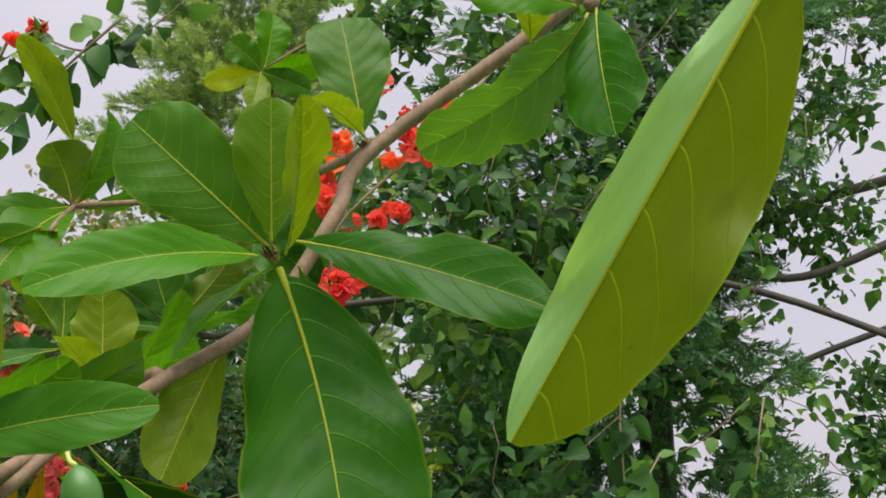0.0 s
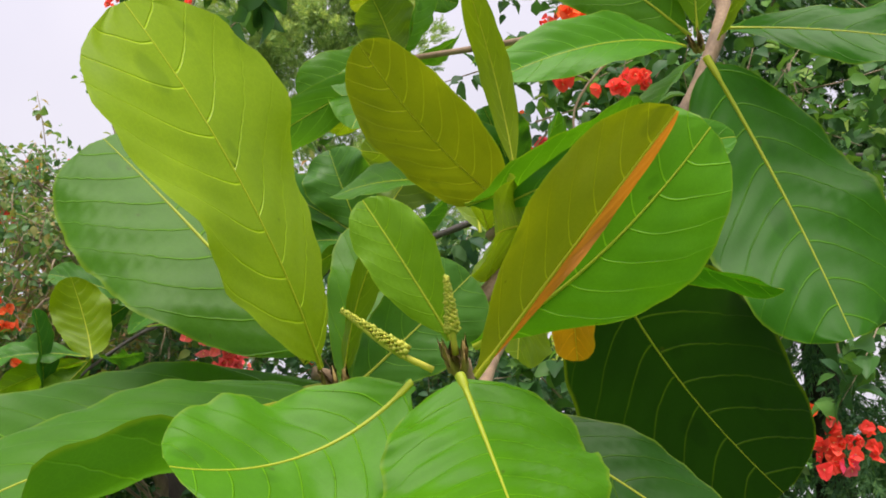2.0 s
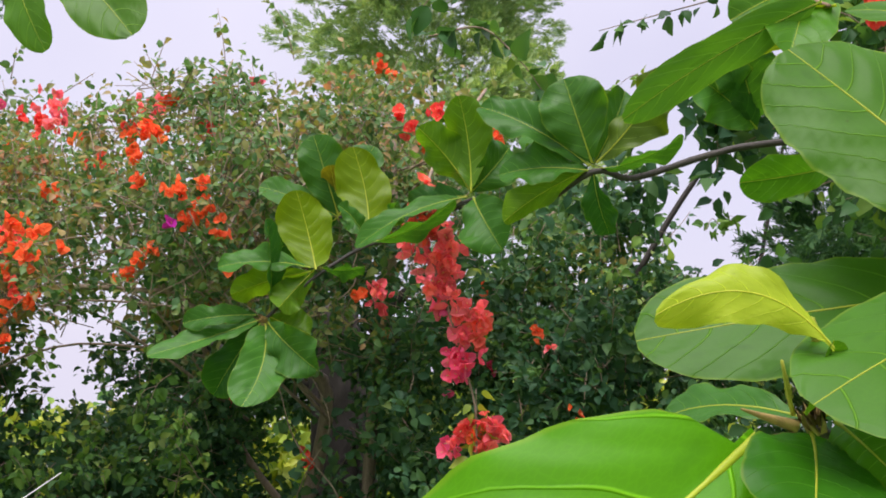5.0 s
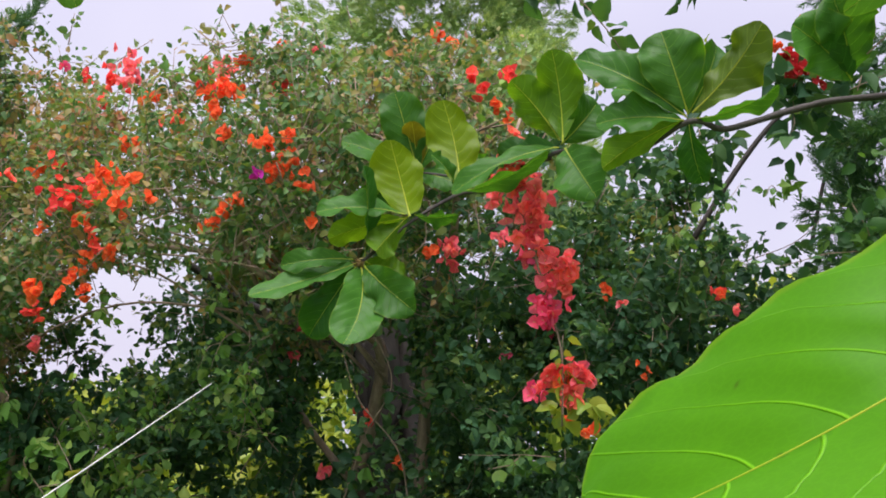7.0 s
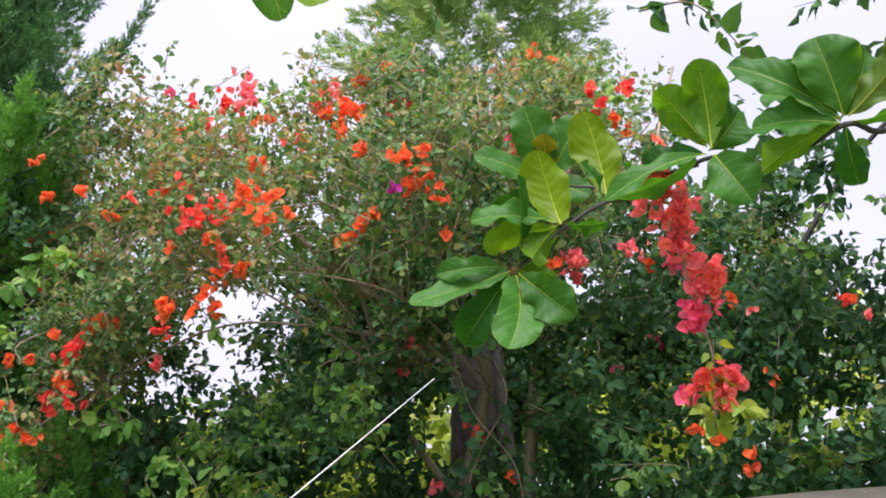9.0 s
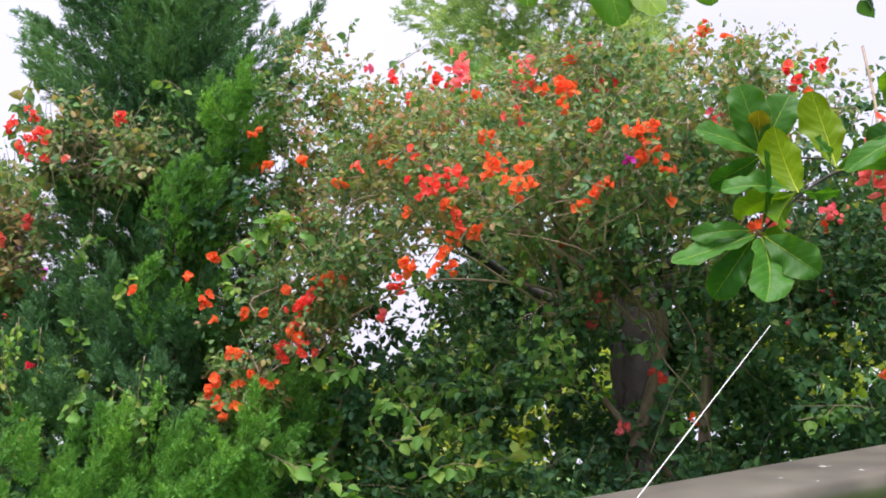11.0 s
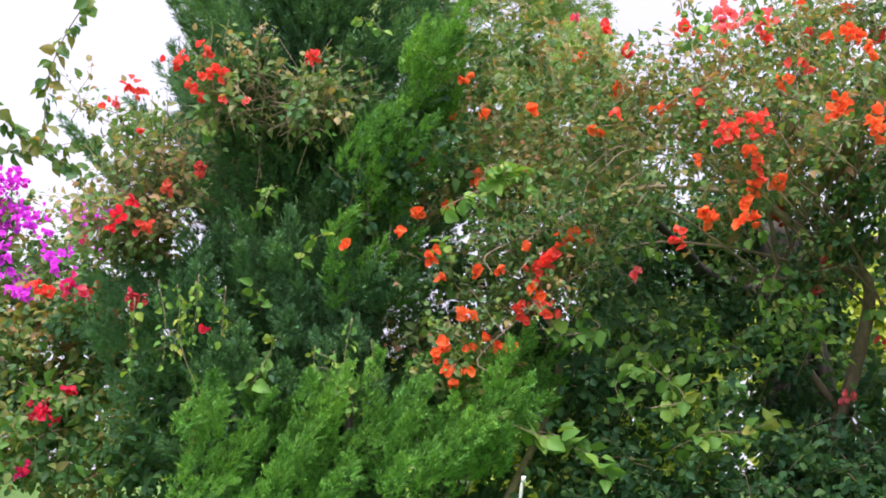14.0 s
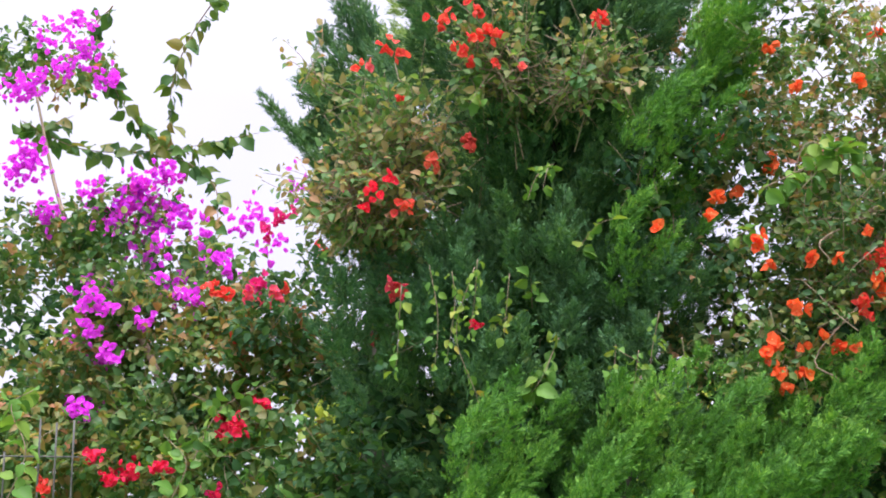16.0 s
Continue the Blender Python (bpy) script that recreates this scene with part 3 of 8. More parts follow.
# ---- the almond tree near the camera ----
DK, MD, BR, UN, BN, DY, PL = (0.036, 0.16, 0.014), (0.072, 0.21, 0.024), (0.08, 0.27, 0.002), (0.19, 0.29, 0.025), (0.22, 0.20, 0.03), (0.80, 0.36, 0.02), (0.085, 0.26, 0.022)
tree = thing("almond_tree", "young tropical almond tree with large glossy green leaves in rosettes", "tree", at=(0, 0, 0))
trunk = tube("trunk", [(1.45, 1.9, -0.05), (1.42, 1.9, 0.8), (1.36, 1.88, 1.6), (1.25, 1.85, 2.3)], 0.07, 0.045, ALMOND_BARK, tree, 12, 8, 0.05)
bough = tube("branch", [(1.25, 1.85, 2.25), (0.8, 1.5, 2.45), (0.32, 1.22, 2.3), (0.113, 1.105, 2.024), (-0.086, 1.049, 1.855), (-0.108, 0.964, 1.779), (-0.151, 0.917, 1.695), (-0.203, 0.832, 1.642), (-0.236, 0.747, 1.602)], 0.0088, 0.0046, ALMOND_BARK, tree, 10)
low = tube("branch", [(-0.236, 0.747, 1.602), (-0.249, 0.699, 1.574), (-0.283, 0.605, 1.522), (-0.283, 0.461, 1.498), (-0.284, 0.438, 1.511)], 0.0040, 0.0018, ALMOND_BARK, tree, 10)
mid = tube("branch", [(-0.236, 0.747, 1.602), (-0.264, 0.717, 1.581), (-0.312, 0.641, 1.531), (-0.342, 0.603, 1.510), (-0.363, 0.584, 1.516)], 0.0052, 0.003, ALMOND_BARK, tree, 10)
last = tube("branch", [(-0.342, 0.603, 1.510), (-0.360, 0.620, 1.483), (-0.395, 0.610, 1.460), (-0.426, 0.560, 1.451), (-0.470, 0.520, 1.444), (-0.482, 0.516, 1.450)], 0.0028, 0.0024, DARK_BARK, tree, 10)
back = tube("branch", [(-0.088, 1.049, 1.854), (-0.181, 1.115, 1.838), (-0.269, 1.143, 1.834), (-0.392, 1.153, 1.831)], 0.0045, 0.003, ALMOND_BARK, tree, 8)
inner = tube("branch", [(-0.205, 0.841, 1.643), (-0.252, 0.964, 1.654), (-0.309, 1.039, 1.633)], 0.006, 0.005, ALMOND_BARK, tree, 8)
arm = tube("branch", [(-0.264, 0.717, 1.581), (-0.247, 0.754, 1.602), (-0.281, 0.754, 1.617)], 0.005, 0.003, ALMOND_BARK, tree, 8)
high = tube("branch", [(0.32, 1.22, 2.3), (0.131, 1.076, 2.027), (0.100, 1.010, 1.962)], 0.009, 0.006, ALMOND_BARK, tree, 8)
front = tube("branch", [(0.8, 1.5, 2.45), (0.5, 0.9, 2.25), (0.122, 0.443, 1.753), (0.105, 0.443, 1.752)], 0.012, 0.004, ALMOND_BARK, tree, 8, 1)
far_twig = tube("branch", [(0.8, 1.5, 2.45), (0.3, 2.6, 3.1), (-0.294, 3.000, 2.815), (-0.595, 3.000, 2.617)], 0.012, 0.005, ALMOND_BARK, tree, 8)
over = tube("branch", [(-0.390, 1.153, 1.831), (-0.388, 1.110, 1.808), (-0.380, 1.073, 1.791)], 0.003, 0.002, ALMOND_BARK, tree, 8)

# the rosette that hangs in the middle at the start
almond_leaf(bough, (-0.137, 0.884, 1.723), (-0.079, 0.814, 1.517), (0.127, -0.971, -0.204), 0.121, DK, -0.050, 0.06, 0.08, twist=0.24, side=-0.031, slim=-0.10, neck=-0.29)
almond_leaf(bough, (-0.124, 0.879, 1.741), (0.049, 0.832, 1.685), (-0.11, -0.90, 0.43), 0.058, DK, 0.05, 0.2, 0.12, label="dark green almond leaf with chewed spots")
almond_leaf(bough, (-0.146, 0.884, 1.739), (-0.248, 0.888, 1.835), (0.01, -1.00, 0.06), 0.079, MD, 0.06, 0.22, 0.06)
almond_leaf(bough, (-0.142, 0.879, 1.741), (-0.142, 0.869, 1.843), (0.21, -0.97, -0.09), 0.054, (0.13, 0.27, 0.03), 0.03, 0.3, 0.10)
almond_leaf(bough, (-0.130, 0.869, 1.730), (-0.104, 0.775, 1.814), (0.89, -0.14, -0.43), 0.042, UN, 0.03, 0.5, 0.12, twist=0.7, slim=0.6)
almond_leaf(bough, (-0.151, 0.879, 1.731), (-0.282, 0.794, 1.698), (0.37, -0.77, 0.51), 0.049, (0.09, 0.30, 0.03), 0.10, 0.35, 0.08, slim=0.5)
almond_leaf(bough, (-0.143, 0.888, 1.724), (-0.194, 0.832, 1.655), (-0.48, -0.47, 0.74), 0.028, PL, 0.05, 0.6, 0.08, slim=0.4)
almond_leaf(bough, (-0.129, 0.916, 1.730), (-0.099, 0.945, 1.689), (-0.57, -0.43, -0.71), 0.025, DK, 0.05, 0.5, 0.1, slim=0.5)
# leaves about the fork above it
almond_leaf(bough, (-0.096, 1.039, 1.862), (-0.121, 1.076, 1.984), (0.17, -0.93, 0.33), 0.075, MD, 0.05, 0.25, 0.06)
almond_leaf(bough, (-0.097, 1.039, 1.863), (-0.131, 0.963, 1.872), (0.14, 0.05, 0.99), 0.045, UN, 0.06, 0.4, 0.1)
almond_leaf(high, (0.097, 1.001, 1.952), (-0.043, 0.963, 1.827), (0.62, -0.60, -0.51), 0.080, (0.10, 0.25, 0.10), 0.12, 0.3, 0.13, ragged=0.16, label="almond leaf with a ragged chewed edge")
almond_leaf(high, (0.105, 1.010, 1.960), (0.109, 0.944, 1.831), (-0.51, -0.77, 0.38), 0.068, DK, 0.06, 0.25, 0.08)
almond_leaf(high, (0.051, 1.058, 1.950), (0.041, 0.982, 1.993), (0.45, 0.39, 0.80), 0.053, UN, 0.05, 0.3, 0.1)
almond_leaf(high, (0.088, 1.010, 1.963), (-0.002, 0.963, 1.956), (0.46, -0.88, 0.11), 0.042, BR, 0.08, 0.3, 0.1)
almond_leaf(front, (0.105, 0.443, 1.751), (0.016, 0.491, 1.600), (0.14, 0.97, 0.22), 0.065, (0.19, 0.26, 0.012), -0.02, 0.1, 0.17, slim=0.95, point=0.12, half=0.42, other=UPPER_PALE, label="yellow-green almond leaf seen from below")
# lower leaves round the second fork
almond_leaf(low, (-0.283, 0.699, 1.599), (-0.158, 0.680, 1.621), (-0.16, -0.98, 0.09), 0.035, (0.08, 0.26, 0.05), 0.16, 0.3, 0.10, slim=0.3)
# near-black green: the shade on this leaf is put into its colour
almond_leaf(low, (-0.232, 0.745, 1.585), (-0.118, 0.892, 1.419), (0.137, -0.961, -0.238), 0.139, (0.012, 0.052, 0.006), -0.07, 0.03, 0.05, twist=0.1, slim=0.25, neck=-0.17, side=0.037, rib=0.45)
almond_leaf(low, (-0.244, 0.747, 1.591), (-0.248, 0.775, 1.516), (-0.28, -0.90, -0.33), 0.029, DY, 0.05, 0.4, 0.2, label="dying orange almond leaf with brown spots")
almond_leaf(low, (-0.250, 0.728, 1.587), (-0.302, 0.775, 1.531), (0.28, -0.59, -0.76), 0.030, DY, 0.05, 0.4, 0.2, label="dying orange almond leaf with brown spots")
almond_leaf(low, (-0.242, 0.756, 1.605), (-0.209, 0.832, 1.572), (-0.33, -0.25, -0.91), 0.034, PL, 0.05, 0.4, 0.1)
almond_leaf(low, (-0.265, 0.718, 1.576), (-0.279, 0.680, 1.517), (-0.71, 0.66, -0.25), 0.046, UN, 0.05, 0.3, 0.1)
almond_leaf(low, (-0.232, 0.775, 1.605), (-0.128, 0.756, 1.546), (-0.51, -0.29, -0.81), 0.031, DK, 0.06, 0.5, 0.1, slim=0.5)
almond_leaf(low, (-0.256, 0.728, 1.591), (-0.283, 0.643, 1.576), (-0.90, 0.22, 0.37), 0.058, UN, 0.08, 0.3, 0.1)
almond_leaf(low, (-0.174, 0.887, 1.674), (-0.201, 0.831, 1.579), (-0.62, 0.74, -0.26), 0.051, UN, 0.05, 0.3, 0.08)
almond_leaf(low, (-0.181, 0.916, 1.673), (-0.202, 0.916, 1.596), (-0.69, -0.70, 0.19), 0.028, PL, 0.05, 0.4, 0.08)
# the rosette behind
almond_leaf(inner, (-0.317, 1.039, 1.637), (-0.325, 1.058, 1.737), (-0.05, 0.98, -0.19), 0.057, UN, 0.05, 0.3, 0.08)
almond_leaf(inner, (-0.309, 1.039, 1.638), (-0.242, 1.011, 1.727), (0.73, -0.26, -0.63), 0.046, PL, 0.06, 0.4, 0.08)
almond_leaf(inner, (-0.312, 1.039, 1.636), (-0.218, 0.964, 1.683), (0.06, -0.47, -0.88), 0.038, (0.09, 0.28, 0.04), 0.06, 0.4, 0.08)
almond_leaf(inner, (-0.309, 1.039, 1.633), (-0.278, 1.106, 1.698), (0.79, -0.58, 0.20), 0.041, MD, 0.06, 0.4, 0.08)
almond_leaf(inner, (-0.309, 1.039, 1.633), (-0.324, 0.964, 1.685), (0.18, 0.53, 0.83), 0.038, UN, 0.06, 0.4, 0.08)
# the rosette on the thin twig
almond_leaf(back, (-0.392, 1.153, 1.832), (-0.409, 1.134, 1.890), (0.23, 0.90, 0.36), 0.065, (0.12, 0.22, 0.05), 0.08, 0.3, 0.08)
almond_leaf(back, (-0.389, 1.153, 1.832), (-0.366, 1.172, 1.931), (0.97, -0.17, -0.19), 0.057, PL, 0.06, 0.5, 0.08)
almond_leaf(back, (-0.391, 1.143, 1.893), (-0.428, 1.096, 1.984), (0.20, 0.84, 0.51), 0.042, UN, 0.04, 0.4, 0.08, slim=0.6)
almond_leaf(back, (-0.392, 1.153, 1.830), (-0.471, 1.058, 1.779), (0.56, -0.70, 0.44), 0.052, MD, 0.10, 0.3, 0.08)
almond_leaf(back, (-0.390, 1.153, 1.828), (-0.421, 1.039, 1.738), (0.24, -0.64, 0.73), 0.070, PL, 0.10, 0.3, 0.08)
almond_leaf(back, (-0.386, 1.153, 1.830), (-0.331, 1.200, 1.868), (0.61, -0.09, -0.78), 0.035, MD, 0.10, 0.3, 0.08)
# the leaves that stand up in the middle
almond_leaf(arm, (-0.287, 0.747, 1.614), (-0.349, 0.678, 1.692), (-0.209, 0.796, 0.569), 0.054, (0.20, 0.25, 0.025), -0.061, 0.06, 0.05, twist=0.33, side=0.029, slim=0.58, neck=-0.39, rib=0.4, label="olive almond leaf seen from below, pale veins raised")
almond_leaf(arm, (-0.274, 0.743, 1.627), (-0.292, 0.726, 1.739), (0.494, 0.858, -0.140), 0.022, (0.22, 0.32, 0.025), 0.096, 0.25, 0.08, twist=-0.35, side=0.027, slim=0.80, neck=0.10)
almond_leaf(arm, (-0.302, 0.717, 1.606), (-0.203, 0.679, 1.645), (0.08, -0.60, -0.79), 0.050, (0.075, 0.23, 0.025), 0.10, 0.45, 0.10, slim=0.3)
almond_leaf(arm, (-0.288, 0.764, 1.620), (-0.398, 0.830, 1.640), (-0.20, -0.58, 0.79), 0.039, MD, 0.08, 0.3, 0.1)
almond_leaf(arm, (-0.285, 0.764, 1.619), (-0.399, 0.887, 1.733), (-0.03, -0.69, 0.72), 0.044, MD, 0.12, 0.3, 0.08)
almond_leaf(arm, (-0.285, 0.764, 1.618), (-0.393, 0.915, 1.689), (0.84, 0.46, 0.29), 0.041, UN, 0.06, 0.3, 0.08)
almond_leaf(arm, (-0.281, 0.764, 1.617), (-0.242, 0.915, 1.665), (0.97, -0.22, -0.10), 0.040, MD, 0.06, 0.3, 0.08)
# the rosette with the tall yellow leaf
almond_leaf(mid, (-0.359, 0.580, 1.517), (-0.414, 0.515, 1.665), (-0.94, 0.30, 0.18), 0.084, (0.28, 0.42, 0.035), -0.094, 0.1, 0.08, twist=0.263, slim=-0.04, side=0.045, neck=-0.22, rib=0.3, label="tall yellow-green almond leaf seen from below")
almond_leaf(mid, (-0.365, 0.582, 1.521), (-0.473, 0.630, 1.642), (0.373, -0.894, 0.249), 0.102, MD, 0.004, 0.06, 0.06, twist=-0.17, side=0.012, slim=0.30, neck=-0.05, label="broad green almond leaf with pale ribs")
almond_leaf(mid, (-0.356, 0.583, 1.507), (-0.488, 0.451, 1.470), (0.26, -0.50, 0.83), 0.068, (0.075, 0.23, 0.028), 0.03, 0.05, 0.05, curl=0.05, half=1.55, rolls=((-1, 0.36, 0.88, 2.1),), neck=-0.58, label="green almond leaf with its near edge folded up")
almond_leaf(mid, (-0.362, 0.621, 1.511), (-0.558, 0.602, 1.486), (-0.01, -0.77, 0.64), 0.074, (0.065, 0.19, 0.035), 0.02, 0.15, 0.06, curl=0.0)
almond_leaf(mid, (-0.350, 0.586, 1.515), (-0.317, 0.550, 1.576), (0.697, 0.011, 0.717), 0.016, (0.14, 0.25, 0.025), 0.004, 0.25, 0.08, twist=-0.24, side=0.080, slim=0.80, neck=-0.28)
almond_leaf(mid, (-0.352, 0.584, 1.508), (-0.333, 0.641, 1.586), (0.30, -0.90, 0.30), 0.046, MD, 0.05, 0.3, 0.1)
almond_leaf(mid, (-0.349, 0.584, 1.506), (-0.294, 0.612, 1.555), (0.35, -0.90, 0.0), 0.048, (0.07, 0.2, 0.06), 0.05, 0.3, 0.1)
almond_leaf(mid, (-0.350, 0.613, 1.492), (-0.366, 0.641, 1.428), (-0.31, -0.90, -0.32), 0.052, DK, 0.05, 0.3, 0.1)
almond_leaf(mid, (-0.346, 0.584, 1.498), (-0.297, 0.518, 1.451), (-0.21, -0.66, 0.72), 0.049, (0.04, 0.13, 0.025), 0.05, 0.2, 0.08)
# the rosette with flower spikes, closest to the camera
almond_leaf(low, (-0.300, 0.436, 1.506), (-0.358, 0.391, 1.489), (0.211, -0.747, 0.631), 0.050, BR, -0.100, 0.20, 0.08, twist=-0.12, half=1.6, side=-0.080, slim=0.55, neck=0.05, label="bright green almond leaf with a yellow midrib")
almond_leaf(low, (-0.285, 0.431, 1.507), (-0.270, 0.392, 1.469), (0.095, -0.386, 0.918), 0.064, BR, -0.055, 0.02, 0.05, twist=0.174, slim=0.05, neck=-0.29, side=-0.022, label="bright green almond leaf with a yellow midrib")
almond_leaf(low, (-0.281, 0.442, 1.515), (-0.210, 0.409, 1.567), (0.137, -0.990, -0.035), 0.046, (0.11, 0.33, 0.03), 0.060, 0.13, 0.05, twist=0.34, side=0.051, slim=-0.08, neck=0.45)
almond_leaf(low, (-0.280, 0.428, 1.506), (-0.222, 0.378, 1.565), (0.15, 0.90, 0.40), 0.033, (0.24, 0.28, 0.02), 0.02, 0.35, 0.10, slim=0.4, half=0.22, other=RUST, label="olive and brown almond leaf with an orange edge")
almond_leaf(low, (-0.288, 0.443, 1.518), (-0.311, 0.438, 1.562), (0.21, -0.98, 0.00), 0.023, (0.16, 0.33, 0.03), 0.05, 0.35, 0.06, slim=0.3)
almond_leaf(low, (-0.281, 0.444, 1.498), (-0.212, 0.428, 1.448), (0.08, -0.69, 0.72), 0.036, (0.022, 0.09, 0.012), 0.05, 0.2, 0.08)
# the last rosette of this branch
almond_leaf(last, (-0.488, 0.510, 1.454), (-0.479, 0.477, 1.486), (0.59, -0.47, -0.65), 0.020, (0.10, 0.28, 0.03), 0.05, 0.5, 0.05)
almond_leaf(last, (-0.479, 0.477, 1.483), (-0.548, 0.463, 1.497), (0.25, -0.89, 0.37), 0.027, (0.46, 0.58, 0.07), 0.09, -0.1, 0.16, side=0.2, twist=0.6, neck=-0.1, rolls=((1, 0.6, 1.1, -1.2),), label="pale yellow young almond leaf, curled")
almond_leaf(last, (-0.509, 0.485, 1.448), (-0.794, 0.447, 1.268), (-0.163, -0.835, 0.526), 0.155, (0.10, 0.34, 0.0), 0.151, 0.25, 0.05, twist=-0.9, side=-0.118, slim=0.235, neck=-0.313, blunt=0.9, rib=0.6, label="large bright green almond leaf with a yellow midrib")
almond_leaf(last, (-0.487, 0.515, 1.453), (-0.548, 0.562, 1.448), (-0.37, -0.39, 0.84), 0.033, (0.06, 0.19, 0.06), 0.10, 0.25, 0.1)
almond_leaf(last, (-0.485, 0.506, 1.447), (-0.496, 0.430, 1.416), (0.30, -0.39, 0.87), 0.057, DK, 0.06, 0.25, 0.06)
almond_leaf(last, (-0.475, 0.506, 1.452), (-0.449, 0.468, 1.422), (-0.23, -0.69, 0.68), 0.054, MD, 0.06, 0.25, 0.06)
almond_leaf(last, (-0.480, 0.515, 1.453), (-0.425, 0.506, 1.477), (-0.35, -0.79, 0.50), 0.057, (0.06, 0.2, 0.06), 0.06, 0.25, 0.06)
almond_leaf(arm, (-0.432, 0.723, 1.592), (-0.496, 0.695, 1.579), (0.44, -0.82, -0.37), 0.029, PL, 0.06, 0.25, 0.1)
# leaves hanging in from above
almond_leaf(over, (-0.387, 1.072, 1.795), (-0.571, 1.034, 1.686), (0.729, -0.634, -0.259), 0.046, (0.10, 0.27, 0.07), 0.034, 0.10, 0.08, twist=-0.13, side=0.053, slim=0.60, neck=-0.30)
almond_leaf(over, (-0.374, 1.073, 1.791), (-0.456, 1.148, 1.761), (-0.02, 0.34, 0.94), 0.060, UN, 0.10, 0.3, 0.08)
overhead = tube("branch", [(0.32, 1.22, 2.3), (-0.2, 1.45, 2.55), (-1.0, 1.70, 2.42), (-1.52, 1.76, 2.20)], 0.008, 0.003, ALMOND_BARK, tree, 8)
# leaves that hang in from overhead
almond_leaf(overhead, (-1.996, 1.750, 2.246), (-1.986, 1.680, 2.004), (0.2, -0.9, 0.3), 0.085, (0.10, 0.24, 0.05), 0.08, 0.25, 0.10)
almond_leaf(overhead, (-1.853, 1.780, 2.218), (-1.782, 1.720, 1.955), (-0.1, -0.95, 0.2), 0.100, (0.09, 0.24, 0.05), 0.08, 0.25, 0.10)
almond_leaf(overhead, (-1.803, 1.780, 2.201), (-1.691, 1.660, 1.959), (-0.3, 0.9, 0.2), 0.075, (0.16, 0.28, 0.03), 0.08, 0.25, 0.10)
almond_leaf(overhead, (-1.684, 1.800, 2.221), (-1.577, 1.750, 1.995), (-0.2, -0.9, 0.3), 0.080, (0.10, 0.25, 0.05), 0.08, 0.25, 0.10)
almond_leaf(overhead, (-1.442, 1.550, 2.087), (-1.264, 1.450, 1.922), (0.3, -0.9, 0.2), 0.110, (0.09, 0.22, 0.05), 0.08, 0.25, 0.10)
# a rosette further back
almond_leaf(far_twig, (-0.595, 3.000, 2.617), (-0.582, 3.050, 2.796), (0.58, -0.80, 0.18), 0.110, BR, 0.05, 0.3, 0.1)
almond_leaf(far_twig, (-0.595, 3.000, 2.617), (-0.415, 2.900, 2.611), (-0.24, -0.38, -0.89), 0.092, BR, 0.08, 0.3, 0.1)
almond_leaf(far_twig, (-0.603, 3.000, 2.615), (-0.683, 2.950, 2.685), (0.46, -0.88, -0.11), 0.093, MD, 0.08, 0.3, 0.1)
almond_leaf(far_twig, (-0.604, 3.000, 2.607), (-0.747, 2.950, 2.566), (0.36, -0.93, -0.12), 0.069, (0.4, 0.5, 0.02), 0.05, 0.3, 0.1)
almond_leaf(far_twig, (-0.603, 3.000, 2.612), (-0.603, 2.900, 2.472), (0.31, -0.77, 0.55), 0.076, UN, 0.05, 0.3, 0.1)
almond_leaf(far_twig, (-0.603, 3.000, 2.612), (-0.450, 2.900, 2.520), (-0.55, -0.84, -0.00), 0.076, MD, 0.05, 0.3, 0.1)

# the long bough that reaches across in front of the hedge
reach = tube("branch", [(1.4, 1.9, 1.3), (1.1, 2.5, 1.7), (0.5, 2.85, 2.0), (-0.231, 2.600, 1.920), (-0.406, 2.550, 1.890), (-0.581, 2.500, 1.836), (-0.669, 2.450, 1.846), (-0.814, 2.550, 1.784), (-0.972, 2.620, 1.814), (-1.138, 2.660, 1.731), (-1.239, 2.660, 1.716), (-1.354, 2.600, 1.638), (-1.463, 2.540, 1.535)], 0.010, 0.004, DARK_BARK, tree, 8, 8, 0.2)
almond_leaf(reach, (-1.467, 2.530, 1.536), (-1.705, 2.419, 1.454), (-0.365, -0.742, 0.563), 0.078, (0.072, 0.225, 0.065), -0.051, 0.29, 0.10, twist=0.23, side=0.050, slim=0.42, neck=-0.30)
almond_leaf(reach, (-1.457, 2.530, 1.525), (-1.458, 2.376, 1.339), (0.456, -0.838, 0.300), 0.120, (0.072, 0.225, 0.065), 0.005, 0.30, 0.10, twist=-0.35, side=-0.080, slim=0.33, neck=-0.35)
almond_leaf(reach, (-1.450, 2.530, 1.529), (-1.306, 2.460, 1.415), (-0.33, -0.93, 0.15), 0.114, (0.058, 0.185, 0.055), 0.09, 0.45, 0.2)
almond_leaf(reach, (-1.473, 2.550, 1.532), (-1.596, 2.550, 1.355), (0.04, -1.00, -0.03), 0.104, (0.034, 0.140, 0.040), 0.09, 0.45, 0.2)
almond_leaf(reach, (-1.480, 2.550, 1.546), (-1.653, 2.500, 1.529), (0.21, -0.88, 0.43), 0.066, (0.058, 0.185, 0.055), 0.09, 0.45, 0.2)
almond_leaf(reach, (-1.454, 2.550, 1.542), (-1.368, 2.600, 1.499), (-0.49, 0.87, 0.02), 0.104, (0.13, 0.27, 0.03), 0.09, 0.45, 0.2)
almond_leaf(reach, (-1.454, 2.550, 1.553), (-1.444, 2.500, 1.773), (0.99, -0.13, -0.07), 0.083, (0.034, 0.140, 0.040), 0.04, 0.5, 0.1, slim=0.5)
almond_leaf(reach, (-1.347, 2.581, 1.655), (-1.406, 2.612, 1.854), (-0.400, 0.812, -0.425), 0.136, (0.175, 0.285, 0.008), 0.100, 0.27, 0.10, twist=-0.18, side=-0.041, slim=0.12, neck=-0.35)
